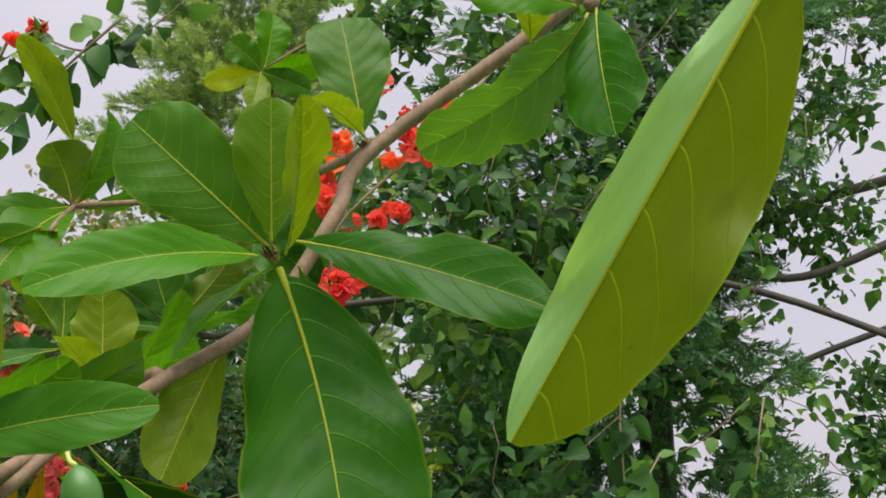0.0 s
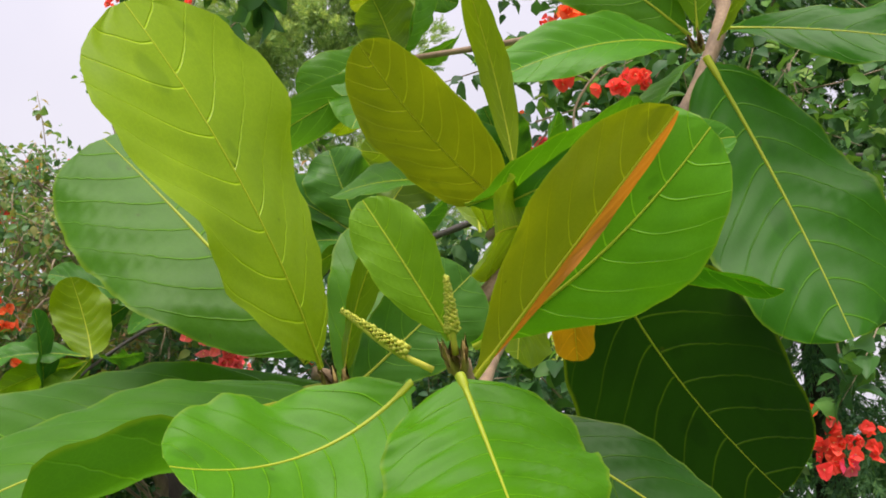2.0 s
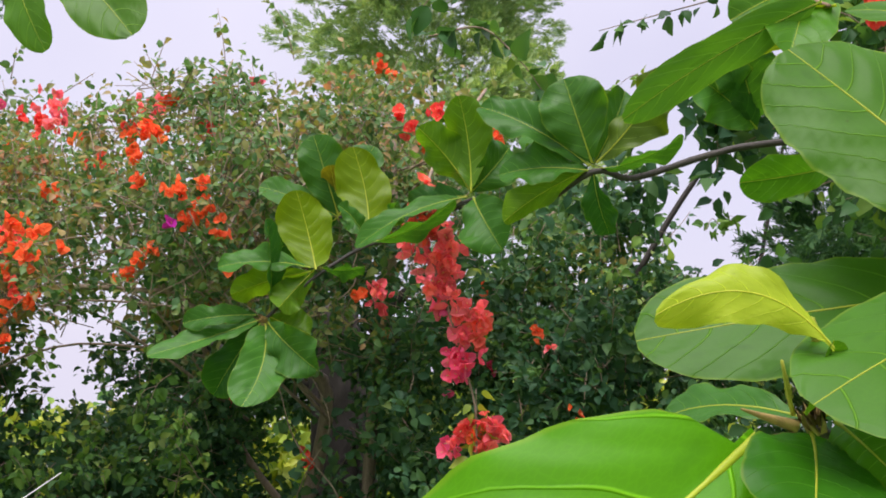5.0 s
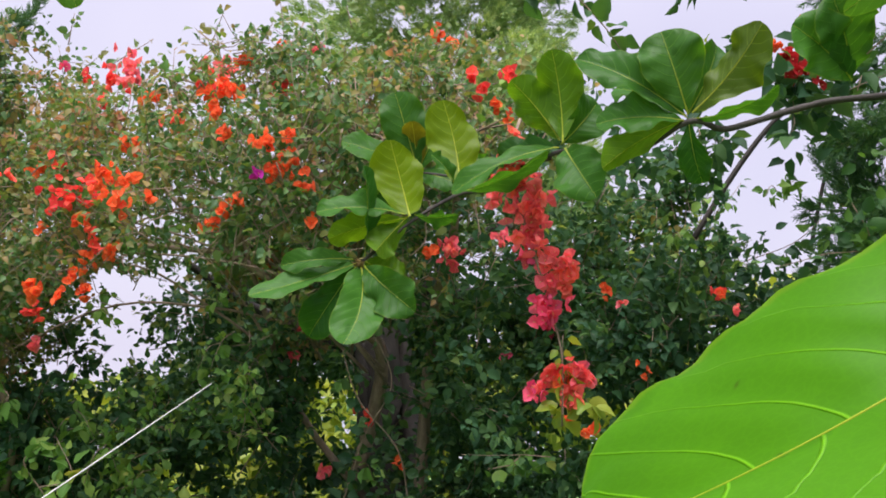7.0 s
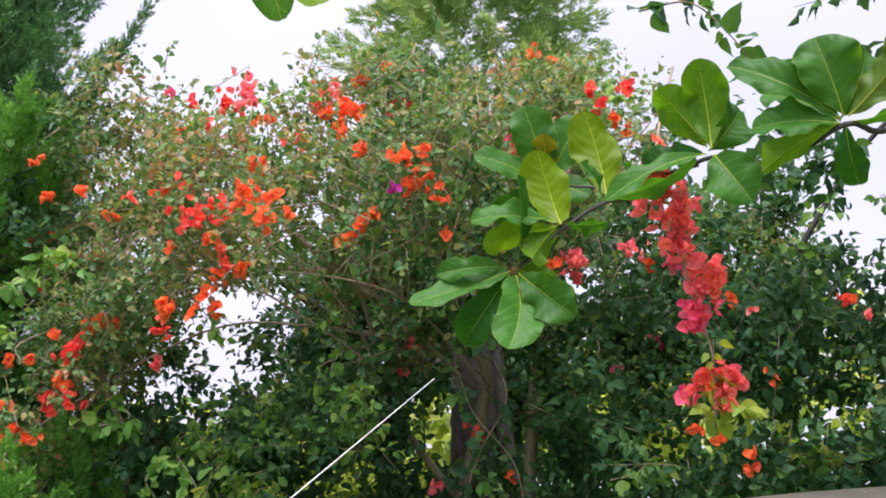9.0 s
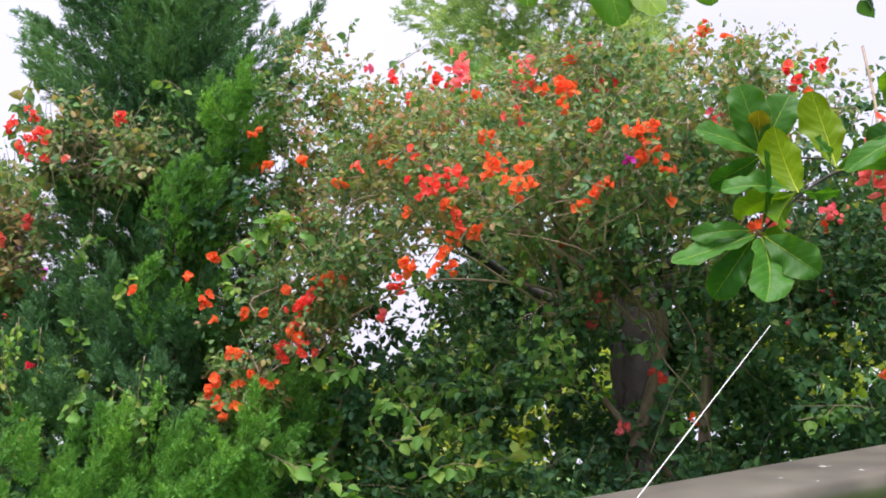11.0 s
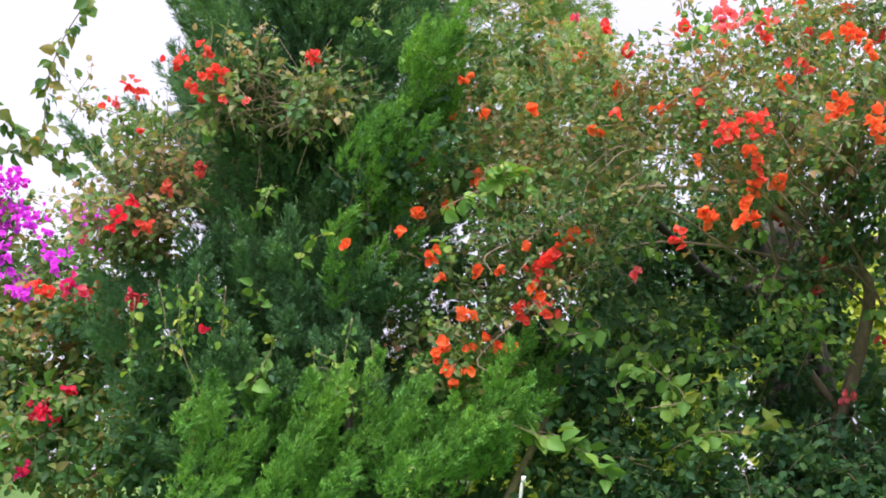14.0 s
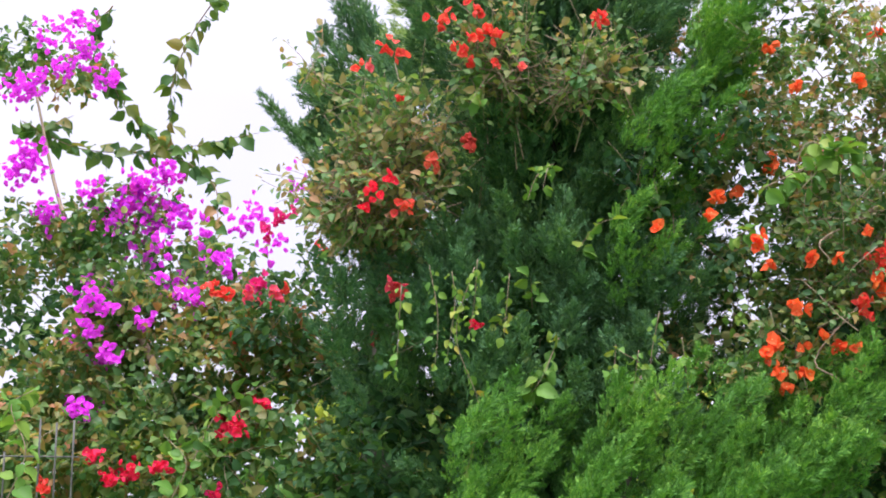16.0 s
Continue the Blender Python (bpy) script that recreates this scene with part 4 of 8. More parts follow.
almond_leaf(reach, (-1.360, 2.580, 1.659), (-1.564, 2.500, 1.661), (0.27, -0.68, 0.68), 0.088, (0.072, 0.225, 0.065), 0.09, 0.45, 0.2)
almond_leaf(reach, (-1.360, 2.580, 1.650), (-1.532, 2.500, 1.594), (-0.49, 0.79, 0.36), 0.081, (0.2, 0.38, 0.02), 0.09, 0.45, 0.2)
almond_leaf(reach, (-1.339, 2.600, 1.661), (-1.229, 2.600, 1.659), (-0.01, -0.55, -0.84), 0.059, (0.058, 0.185, 0.055), 0.09, 0.45, 0.2)
almond_leaf(reach, (-1.354, 2.600, 1.658), (-1.413, 2.500, 1.562), (-0.68, 0.67, -0.28), 0.088, (0.13, 0.27, 0.03), 0.09, 0.45, 0.2)
almond_leaf(reach, (-1.233, 2.651, 1.733), (-1.290, 2.720, 1.975), (-0.252, 0.650, -0.600), 0.137, (0.165, 0.27, 0.008), 0.080, 0.25, 0.10, twist=-0.01, side=-0.065, slim=0.39, neck=0.08)
almond_leaf(reach, (-1.238, 2.650, 1.723), (-1.006, 2.600, 1.814), (0.26, -0.41, -0.88), 0.074, (0.072, 0.225, 0.065), 0.09, 0.45, 0.2)
almond_leaf(reach, (-1.247, 2.660, 1.740), (-1.296, 2.600, 1.812), (0.88, -0.39, 0.28), 0.060, (0.058, 0.185, 0.055), 0.09, 0.45, 0.2)
almond_leaf(reach, (-1.232, 2.660, 1.730), (-1.171, 2.700, 1.833), (0.86, -0.31, -0.40), 0.076, (0.072, 0.225, 0.065), 0.09, 0.45, 0.2)
almond_leaf(reach, (-0.967, 2.600, 1.834), (-0.993, 2.600, 2.066), (0.25, 0.97, 0.03), 0.125, (0.11, 0.25, 0.03), 0.09, 0.45, 0.2)
almond_leaf(reach, (-0.976, 2.620, 1.841), (-1.098, 2.620, 1.997), (0.33, 0.91, 0.26), 0.120, (0.12, 0.27, 0.03), 0.09, 0.45, 0.2)
almond_leaf(reach, (-0.961, 2.600, 1.817), (-0.880, 2.500, 1.682), (-0.35, -0.84, 0.41), 0.143, (0.072, 0.225, 0.065), 0.09, 0.45, 0.2)
almond_leaf(reach, (-0.978, 2.600, 1.820), (-1.225, 2.500, 1.699), (-0.04, -0.73, 0.68), 0.072, (0.072, 0.225, 0.065), 0.09, 0.45, 0.2)
almond_leaf(reach, (-0.972, 2.620, 1.832), (-0.887, 2.700, 1.950), (0.64, -0.76, 0.06), 0.120, (0.058, 0.185, 0.055), 0.09, 0.45, 0.2)
almond_leaf(reach, (-0.979, 2.620, 1.824), (-1.141, 2.700, 1.810), (-0.43, -0.79, 0.44), 0.090, (0.034, 0.140, 0.040), 0.09, 0.45, 0.2)
almond_leaf(reach, (-0.672, 2.450, 1.867), (-0.729, 2.450, 2.057), (0.00, -1.00, 0.00), 0.158, (0.07, 0.2, 0.07), 0.09, 0.45, 0.2)
almond_leaf(reach, (-0.662, 2.450, 1.866), (-0.508, 2.400, 2.054), (0.46, 0.88, -0.14), 0.129, (0.12, 0.2, 0.05), 0.09, 0.45, 0.2)
almond_leaf(reach, (-0.677, 2.450, 1.859), (-0.926, 2.500, 2.014), (0.12, -0.87, 0.47), 0.118, (0.058, 0.185, 0.055), 0.09, 0.45, 0.2)
almond_leaf(reach, (-0.660, 2.450, 1.853), (-0.476, 2.400, 1.911), (0.20, -0.34, -0.92), 0.067, (0.072, 0.225, 0.065), 0.09, 0.45, 0.2)
almond_leaf(reach, (-0.680, 2.450, 1.849), (-0.878, 2.450, 1.848), (-0.00, -0.88, 0.48), 0.103, (0.072, 0.225, 0.065), 0.09, 0.45, 0.2)
almond_leaf(reach, (-0.680, 2.450, 1.851), (-0.863, 2.400, 1.737), (-0.48, 0.77, 0.43), 0.081, (0.15, 0.30, 0.03), 0.09, 0.45, 0.2)
almond_leaf(reach, (-0.671, 2.500, 1.872), (-0.598, 2.550, 2.044), (0.55, -0.83, 0.01), 0.112, (0.058, 0.185, 0.055), 0.09, 0.45, 0.2)
almond_leaf(reach, (-0.669, 2.450, 1.846), (-0.638, 2.500, 1.711), (-0.38, -0.84, -0.40), 0.082, (0.034, 0.140, 0.040), 0.09, 0.45, 0.2)
almond_leaf(reach, (-0.671, 2.500, 1.865), (-0.838, 2.600, 1.962), (-0.14, -0.80, 0.59), 0.101, (0.072, 0.225, 0.065), 0.09, 0.45, 0.2)
almond_leaf(reach, (-0.323, 2.400, 1.916), (-0.458, 2.300, 2.020), (0.49, -0.85, -0.18), 0.143, (0.072, 0.225, 0.065), 0.09, 0.45, 0.2)
almond_leaf(reach, (-0.323, 2.400, 1.929), (-0.375, 2.300, 2.078), (0.22, -0.84, -0.49), 0.143, (0.058, 0.185, 0.055), 0.09, 0.45, 0.2)

# a rosette behind the bough
spur = tube("branch", [(-1.000, 2.640, 1.800), (-1.212, 2.845, 1.787), (-1.424, 3.050, 1.834)], 0.005, 0.003, DARK_BARK, tree, 8)
almond_leaf(spur, (-1.424, 3.050, 1.834), (-1.488, 3.020, 2.067), (0.20, -0.95, 0.10), 0.140, (0.058, 0.185, 0.055), 0.06, 0.25, 0.10)
almond_leaf(spur, (-1.424, 3.050, 1.834), (-1.633, 2.970, 1.918), (0.20, -0.80, 0.55), 0.100, (0.072, 0.225, 0.065), 0.06, 0.25, 0.10)
almond_leaf(spur, (-1.424, 3.050, 1.834), (-1.323, 3.070, 2.036), (-0.20, -0.95, 0.10), 0.130, (0.058, 0.185, 0.055), 0.06, 0.25, 0.10)
almond_leaf(spur, (-1.424, 3.050, 1.834), (-1.431, 2.990, 1.974), (0.00, 0.98, 0.10), 0.075, BN, 0.06, 0.25, 0.10, label="browned almond leaf")
almond_leaf(spur, (-1.424, 3.050, 1.834), (-1.596, 2.970, 1.736), (-0.20, -0.70, -0.60), 0.100, (0.034, 0.140, 0.040), 0.06, 0.25, 0.10)
almond_leaf(spur, (-1.424, 3.050, 1.834), (-1.301, 3.020, 1.793), (0.00, -0.80, 0.50), 0.100, (0.058, 0.185, 0.055), 0.06, 0.25, 0.10)

# buds, flower spikes and a fruit
bud(bough, (-0.142, 0.884, 1.732), (-0.3, -0.8, 0.5), 0.011)
bud(bough, (-0.093, 1.044, 1.853), (-0.5, -0.5, 0.6), 0.010)
bud(low, (-0.286, 0.435, 1.511), (-0.1, -0.4, 0.9), 0.008, "reddish-brown bud scales")
bud(mid, (-0.353, 0.584, 1.508), (-0.1, -0.5, 0.9), 0.012)
bud(arm, (-0.279, 0.754, 1.598), (0.0, -0.5, 0.9), 0.010)
bud(last, (-0.483, 0.510, 1.451), (-0.3, -0.5, 0.7), 0.011)
bud(back, (-0.392, 1.153, 1.831), (-0.5, -0.3, 0.7), 0.009)
bud(reach, (-1.461, 2.530, 1.535), (-0.5, -0.5, 0.2), 0.02)
spike(low, (-0.286, 0.433, 1.513), (-0.286, 0.424, 1.535))
spike(low, (-0.293, 0.433, 1.509), (-0.317, 0.424, 1.528))
spike(last, (-0.492, 0.506, 1.455), (-0.497, 0.496, 1.478), 0.0015)
spike(last, (-0.482, 0.491, 1.473), (-0.486, 0.482, 1.495), 0.0028)
tube("leaf_bud", [(-0.493, 0.506, 1.446), (-0.510, 0.496, 1.444), (-0.526, 0.491, 1.442)], 0.0022, 0.0005, BUD, last, 8, 5, 0, "brown pointed leaf bud")
tube("leaf_bud", [(-0.491, 0.506, 1.450), (-0.503, 0.501, 1.454), (-0.514, 0.496, 1.458)], 0.0028, 0.0005, BUD, last, 8, 5, 0, "brown pointed leaf bud")


def almond_fruit(parent, top, tip, wide):
    """A green drupe with a keel along its side."""
    top, tip = Vector(top), Vector(tip)
    ax = tip - top
    length = ax.length
    ax.normalize()
    n = Vector((0, -1, 0))
    n = (n - ax * n.dot(ax)).normalized()
    s = ax.cross(n)
    v, f = [], []
    rings, sides = 14, 16
    for i in range(rings + 1):
        u = i / rings
        r = wide * 0.5 * math.sin(math.pi * u ** 0.85) ** 0.75 + 0.0005
        for k in range(sides):
            a = 2 * math.pi * k / sides
            keel = 1 + 0.16 * max(0, math.cos(a)) ** 12
            v.append(top + ax * length * u + (n * math.cos(a) * 0.7 + s * math.sin(a)) * r * keel)
    for i in range(rings):
        for k in range(sides):
            a, c = i * sides + k, i * sides + (k + 1) % sides
            f.append((a, c, c + sides, a + sides))
    return piece("fruit", mesh_of("fruit", v, f, [ALMOND_FRUIT]), parent, "green almond fruit hanging on its stalk", (0.055, 0.17, 0.035))


def fruit_colour(n, l):
    info = n.new("ShaderNodeObjectInfo")
    tex = n.new("ShaderNodeTexCoord")
    f = noise_tex(n, l, 60, 3, tex.outputs["Object"])
    return mixed(n, l, 1.0, info.outputs["Color"], mixed(n, l, f, (0.7, 0.75, 0.7), (1.3, 1.2, 1.1)), "MULTIPLY"), f


ALMOND_FRUIT = leafy("almond_fruit_skin", fruit_colour, 0.4, 0.1, bump=(0.2, 0.001))
tube("fruit_stalk", [(-0.231, 0.747, 1.603), (-0.227, 0.742, 1.594), (-0.221, 0.737, 1.591)], 0.0016, 0.0012, MIDRIB, low, 6, 4)
almond_fruit(low, (-0.221, 0.737, 1.591), (-0.210, 0.732, 1.551), 0.023)

# ---- the hedge ----
BUSH_FRONT = ((-2.46, 3.25, 2.22), (-2.07, 3.30, 2.16), (-1.85, 2.80, 1.87), (-2.00, 2.88, 1.77), (-2.55, 3.06, 1.76), (-2.18, 2.65, 1.74), (-2.47, 3.10, 1.63), (-2.81, 3.30, 1.48), (-3.18, 3.37, 1.30), (-2.93, 3.33, 1.89), (-3.05, 4.00, 2.33), (-1.31, 3.30, 2.17), (-1.62, 4.20, 2.60), (-1.37, 3.33, 1.61))
BUSH_EDGE = ((-3.51, 1.44), (-3.37, 1.51), (-3.09, 1.65), (-3.10, 1.87), (-2.99, 2.03), (-2.84, 2.13), (-2.69, 2.19), (-2.47, 2.24), (-2.25, 2.23), (-2.14, 2.30), (-1.87, 2.36), (-1.40, 2.33), (-1.15, 2.15), (-1.11, 2.00), (-1.26, 1.87), (-1.23, 1.52), (-1.50, 1.46), (-1.70, 1.59), (-1.89, 1.48), (-2.03, 1.59), (-2.11, 1.66), (-2.33, 1.61), (-2.45, 1.57), (-2.68, 1.56), (-2.84, 1.43), (-3.02, 1.31), (-3.25, 1.16), (-3.36, 1.03), (-3.48, 1.01))
shell_rng = random.Random(23)


def hedge_front(x, z):
    """How far forward the flowering hedge bulges at a place of its face."""
    w = [1 / ((x - a) ** 2 + (z - c) ** 2 + 0.006) ** 1.5 for a, _, c in BUSH_FRONT]
    return sum(k * p[1] for k, p in zip(w, BUSH_FRONT)) / sum(w)


def in_outline(x, z, edge):
    inside = False
    for (ax, az), (bx, bz) in zip(edge, edge[1:] + edge[:1]):
        if (az > z) != (bz > z) and x < (bx - ax) * (z - az) / (bz - az) + ax:
            inside = not inside
    return inside


def shell_places(n, seed):
    """Even random places inside the outline of the hedge's face."""
    r = random.Random(seed)
    out = []
    while len(out) < n:
        x, z = r.uniform(-3.6, -1.0), r.uniform(0.95, 2.7)
        if in_outline(x + r.gauss(0, 0.035), z + r.gauss(0, 0.035), BUSH_EDGE):
            out.append((x, z))
    return out


orange_bush = thing("bougainvillea_bush", "sprawling bougainvillea with orange and red flowers among olive leaves", "bush")
tube("stem", [(-2.2, 4.25, -0.05), (-1.812, 4.200, 1.179), (-1.974, 4.100, 1.405), (-2.332, 3.900, 1.670), (-2.768, 4.000, 2.039)], 0.035, 0.008, TWIG, orange_bush)
tube("stem", [(-1.7, 4.2, -0.05), (-1.593, 4.100, 1.311), (-1.445, 3.800, 1.759), (-1.433, 3.800, 2.220)], 0.03, 0.008, TWIG, orange_bush)
tube("stem", [(-2.332, 3.900, 1.670), (-2.054, 3.700, 1.959), (-1.795, 3.700, 2.261)], 0.012, 0.005, TWIG, orange_bush)
tube("stem", [(-2.332, 3.900, 1.670), (-2.873, 3.800, 1.679), (-3.339, 3.700, 1.422)], 0.012, 0.005, TWIG, orange_bush)
for x, z in shell_places(26, 5):
    y = hedge_front(x, z) + 0.12
    foot = Vector((-2.0 + shell_rng.uniform(-0.25, 0.25), 4.1, 1.25 + shell_rng.uniform(-0.1, 0.2)))
    end = Vector((x, y, z))
    arch = foot.lerp(end, 0.55) + Vector((shell_rng.uniform(-0.1, 0.1), 0.1, 0.22 + shell_rng.uniform(-0.05, 0.15)))
    droop = end + Vector((shell_rng.uniform(-0.18, 0.1), -0.06, -0.10))
    tube("cane", [foot, foot.lerp(arch, 0.5) + Vector((0, 0, 0.06)), arch, end, droop], 0.007, 0.002, TWIG, orange_bush, 5, 5)
fo = Foliage(11)
fo.body((-2.909, 4.350, 2.251), (0.5, 0.3, 0.2), 116, 0.040, 11, -0.08, 3.6, 0.35)
fo.body((-2.405, 4.150, 2.158), (0.45, 0.3, 0.22), 116, 0.040, 11, -0.03, 3.6, 0.35)
fo.body((-1.996, 4.050, 2.242), (0.42, 0.3, 0.28), 129, 0.040, 11, -0.08, 3.6, 0.35)
fo.body((-1.676, 4.050, 2.223), (0.4, 0.3, 0.28), 122, 0.040, 11, -0.08, 3.6, 0.35)
fo.body((-1.345, 4.050, 2.158), (0.35, 0.3, 0.28), 116, 0.040, 11, -0.08, 3.6, 0.35)
fo.body((-3.210, 4.250, 2.097), (0.4, 0.3, 0.18), 95, 0.040, 11, -0.03, 3.6, 0.35)
fo.body((-2.666, 4.050, 1.971), (0.45, 0.3, 0.2), 102, 0.040, 11, 0.02, 3.6, 0.35)
fo.body((-2.116, 3.950, 1.911), (0.45, 0.3, 0.2), 116, 0.040, 11, -0.03, 3.6, 0.35)
fo.body((-1.736, 3.950, 1.939), (0.4, 0.3, 0.25), 116, 0.040, 11, -0.08, 3.6, 0.35)
fo.body((-3.420, 4.150, 1.796), (0.35, 0.3, 0.18), 88, 0.040, 11, -0.08, 3.6, 0.35)
fo.body((-2.811, 4.050, 1.744), (0.3, 0.25, 0.1), 41, 0.040, 11, 0.12, 3.6, 0.35)
fo.body((-3.700, 4.050, 1.531), (0.28, 0.25, 0.2), 68, 0.040, 11, -0.02, 3.6, 0.35)
fo.body((-3.656, 3.950, 1.201), (0.3, 0.25, 0.22), 82, 0.040, 11, -0.03, 3.6, 0.35)
fo.body((-2.144, 4.050, 1.586), (0.35, 0.3, 0.18), 88, 0.040, 11, 0.02, 3.6, 0.35)
fo.body((-3.580, 4.650, 2.392), (0.3, 0.25, 0.16), 54, 0.040, 11, 0.02, 3.6, 0.35)
fo.body((-3.613, 4.430, 2.147), (0.35, 0.3, 0.28), 102, 0.040, 11, -0.08, 3.6, 0.35)
fo.body((-3.293, 4.330, 1.842), (0.4, 0.3, 0.28), 116, 0.040, 11, -0.13, 3.6, 0.35)
fo.body((-2.895, 4.230, 1.944), (0.4, 0.3, 0.25), 102, 0.040, 11, -0.03, 3.6, 0.35)
fo.body((-3.330, 4.030, 1.414), (0.28, 0.3, 0.25), 116, 0.040, 11, -0.12, 3.6, 0.35)
fo.body((-2.200, 4.130, 1.480), (0.25, 0.3, 0.2), 88, 0.040, 11, -0.03, 3.6, 0.35)
fo.body((-1.999, 4.130, 1.830), (0.3, 0.3, 0.25), 61, 0.040, 11, 0.02, 3.6, 0.35)
fo.runner([(-2.262, 4.300, 2.511), (-2.276, 4.300, 2.702), (-2.324, 4.350, 2.887)], 0.042, 0.03, 0.003, 0.1)
fo.runner([(-1.971, 4.300, 2.637), (-2.020, 4.300, 2.806), (-2.113, 4.300, 2.919)], 0.042, 0.03, 0.003, 0.1)
fo.runner([(-2.547, 4.300, 2.525), (-2.575, 4.300, 2.670)], 0.042, 0.03, 0.003, 0.1)
fo.runner([(-2.557, 4.200, 2.548), (-2.494, 4.200, 2.716)], 0.042, 0.03, 0.003, 0.1)
fo.runner([(-3.315, 4.400, 2.651), (-3.289, 4.400, 2.795)], 0.042, 0.03, 0.003, 0.1)
fo.runner([(-2.510, 4.180, 2.336), (-2.528, 4.180, 2.534), (-2.620, 4.180, 2.636)], 0.042, 0.03, 0.003, 0.1)
fo.runner([(-3.071, 4.280, 2.503), (-2.847, 4.280, 2.625)], 0.042, 0.03, 0.003, 0.1)
fo.body((-1.968, 4.130, 1.981), (0.3, 0.25, 0.22), 102, 0.040, 11, -0.23, 3.6, 0.35)
fo.body((-3.563, 4.530, 2.539), (0.25, 0.2, 0.22), 61, 0.040, 11, -0.05, 3.6, 0.35)
fo.body((-2.174, 4.130, 1.814), (0.25, 0.25, 0.15), 61, 0.040, 11, -0.23, 3.6, 0.35)
fo.body((-1.553, 4.230, 2.151), (0.3, 0.25, 0.2), 61, 0.040, 11, 0.07, 3.6, 0.35)
fo.body((-2.742, 4.330, 2.127), (0.45, 0.25, 0.2), 75, 0.040, 11, 0.07, 3.6, 0.35)
fo.done("foliage", BOUG_DRY, orange_bush, "small olive, green and reddish leaves")
fo = Foliage(47)
for x, z in shell_places(2250, 111):
    y = hedge_front(x, z) + 0.03 + shell_rng.expovariate(5.0)
    q = np.array([[x, y, z]])
    if gaps(q, 4.2, 7.7)[0] < 0.0:
        continue
    fo.clumps(q, np.array([[shell_rng.uniform(-0.5, 0.5), -0.75, shell_rng.uniform(-0.2, 0.6)]]), 0.032, 8, 0.65, 0.13)
fo.body((-3.395, 3.850, 2.253), (0.20, 0.12, 0.20), 80, 0.035, 10, -0.03, 3.4, 0.5, 0.13)
fo.body((-3.305, 3.850, 1.896), (0.20, 0.12, 0.20), 90, 0.035, 10, -0.03, 3.4, 0.5, 0.13)
fo.body((-3.544, 3.850, 1.632), (0.14, 0.12, 0.18), 60, 0.035, 10, -0.03, 3.4, 0.5, 0.13)
fo.body((-3.136, 3.850, 1.638), (0.20, 0.12, 0.16), 80, 0.035, 10, -0.03, 3.4, 0.5, 0.13)
fo.body((-3.093, 3.850, 2.158), (0.20, 0.12, 0.20), 80, 0.035, 10, -0.03, 3.4, 0.5, 0.13)
fo.body((-2.929, 3.850, 1.850), (0.18, 0.12, 0.18), 70, 0.035, 10, -0.03, 3.4, 0.5, 0.13)
fo.body((-3.248, 3.850, 1.321), (0.13, 0.12, 0.14), 50, 0.035, 10, -0.03, 3.4, 0.5, 0.13)
fo.body((-3.502, 3.850, 1.330), (0.12, 0.12, 0.16), 50, 0.035, 10, -0.03, 3.4, 0.5, 0.13)
fo.body((-3.286, 3.850, 2.448), (0.22, 0.12, 0.12), 60, 0.035, 10, -0.03, 3.4, 0.5, 0.13)
fo.body((-3.526, 4.150, 1.646), (0.12, 0.12, 0.16), 50, 0.036, 10, -0.05, 3.4, 0.5, 0.13)
fo.body((-3.513, 4.150, 1.291), (0.13, 0.12, 0.16), 55, 0.036, 10, -0.05, 3.4, 0.5, 0.13)
fo.body((-3.605, 4.150, 1.072), (0.12, 0.12, 0.12), 40, 0.036, 10, -0.05, 3.4, 0.5, 0.13)
fo.body((-3.312, 4.150, 1.512), (0.12, 0.12, 0.16), 40, 0.036, 10, -0.05, 3.4, 0.5, 0.13)
fo.done("foliage", BOUG, orange_bush, "small green and olive leaves, some reddish")

vine = thing("vine_hedge", "dense dark green climbing vine covering the garden fence", "hedge")
fo = Foliage(12)
fo.body((-2.520, 3.900, 0.978), (0.50, 0.35, 0.2), 190, 0.042, 13, 0.12, 2.0)
fo.body((-1.330, 4.100, 1.202), (0.34, 0.35, 0.32), 230, 0.042, 13, -0.05, 3.2)
fo.body((-0.879, 3.620, 1.189), (0.6, 0.35, 0.35), 340, 0.042, 13, 0.02, 3.2)
fo.body((-2.958, 3.900, 0.977), (0.5, 0.35, 0.18), 220, 0.042, 13, 0.05, 2.0)
fo.body((-2.364, 4.000, 1.322), (0.3, 0.3, 0.15), 80, 0.042, 13, 0.05, 2.0)
fo.body((-0.620, 3.720, 1.384), (0.5, 0.35, 0.26), 250, 0.042, 13, 0.02, 3.2)
fo.body((-0.191, 3.420, 1.138), (0.6, 0.35, 0.4), 280, 0.042, 13, 0.0, 3.2)
fo.body((-0.784, 3.520, 1.018), (0.6, 0.35, 0.3), 280, 0.042, 13, 0.02, 3.2)
fo.runner([(-0.437, 4.000, 1.616), (-0.237, 4.000, 1.696), (-0.076, 4.000, 1.857)], 0.06, 0.07, 0.003)
fo.runner([(-0.043, 3.600, 2.045), (-0.150, 3.600, 1.973), (-0.219, 3.600, 2.087)], 0.07, 0.06, 0.003)
fo.body((-0.291, 3.100, 2.050), (0.2, 0.15, 0.08), 20, 0.065, 10, -0.2, 3.0)
fo.body((-0.652, 3.400, 1.933), (0.18, 0.15, 0.08), 16, 0.06, 10, -0.1, 3.0)
fo.body((-2.585, 4.080, 0.996), (0.6, 0.35, 0.3), 300, 0.042, 13, 0.05, 2.0)
fo.body((-1.300, 4.180, 1.063), (0.32, 0.35, 0.35), 170, 0.042, 13, 0.08, 2.0)
fo.body((-2.470, 3.780, 0.518), (0.8, 0.35, 0.25), 360, 0.042, 13, -0.3, 2.0)
fo.body((-1.442, 3.880, 0.494), (0.5, 0.35, 0.3), 240, 0.042, 13, -0.3, 2.0)
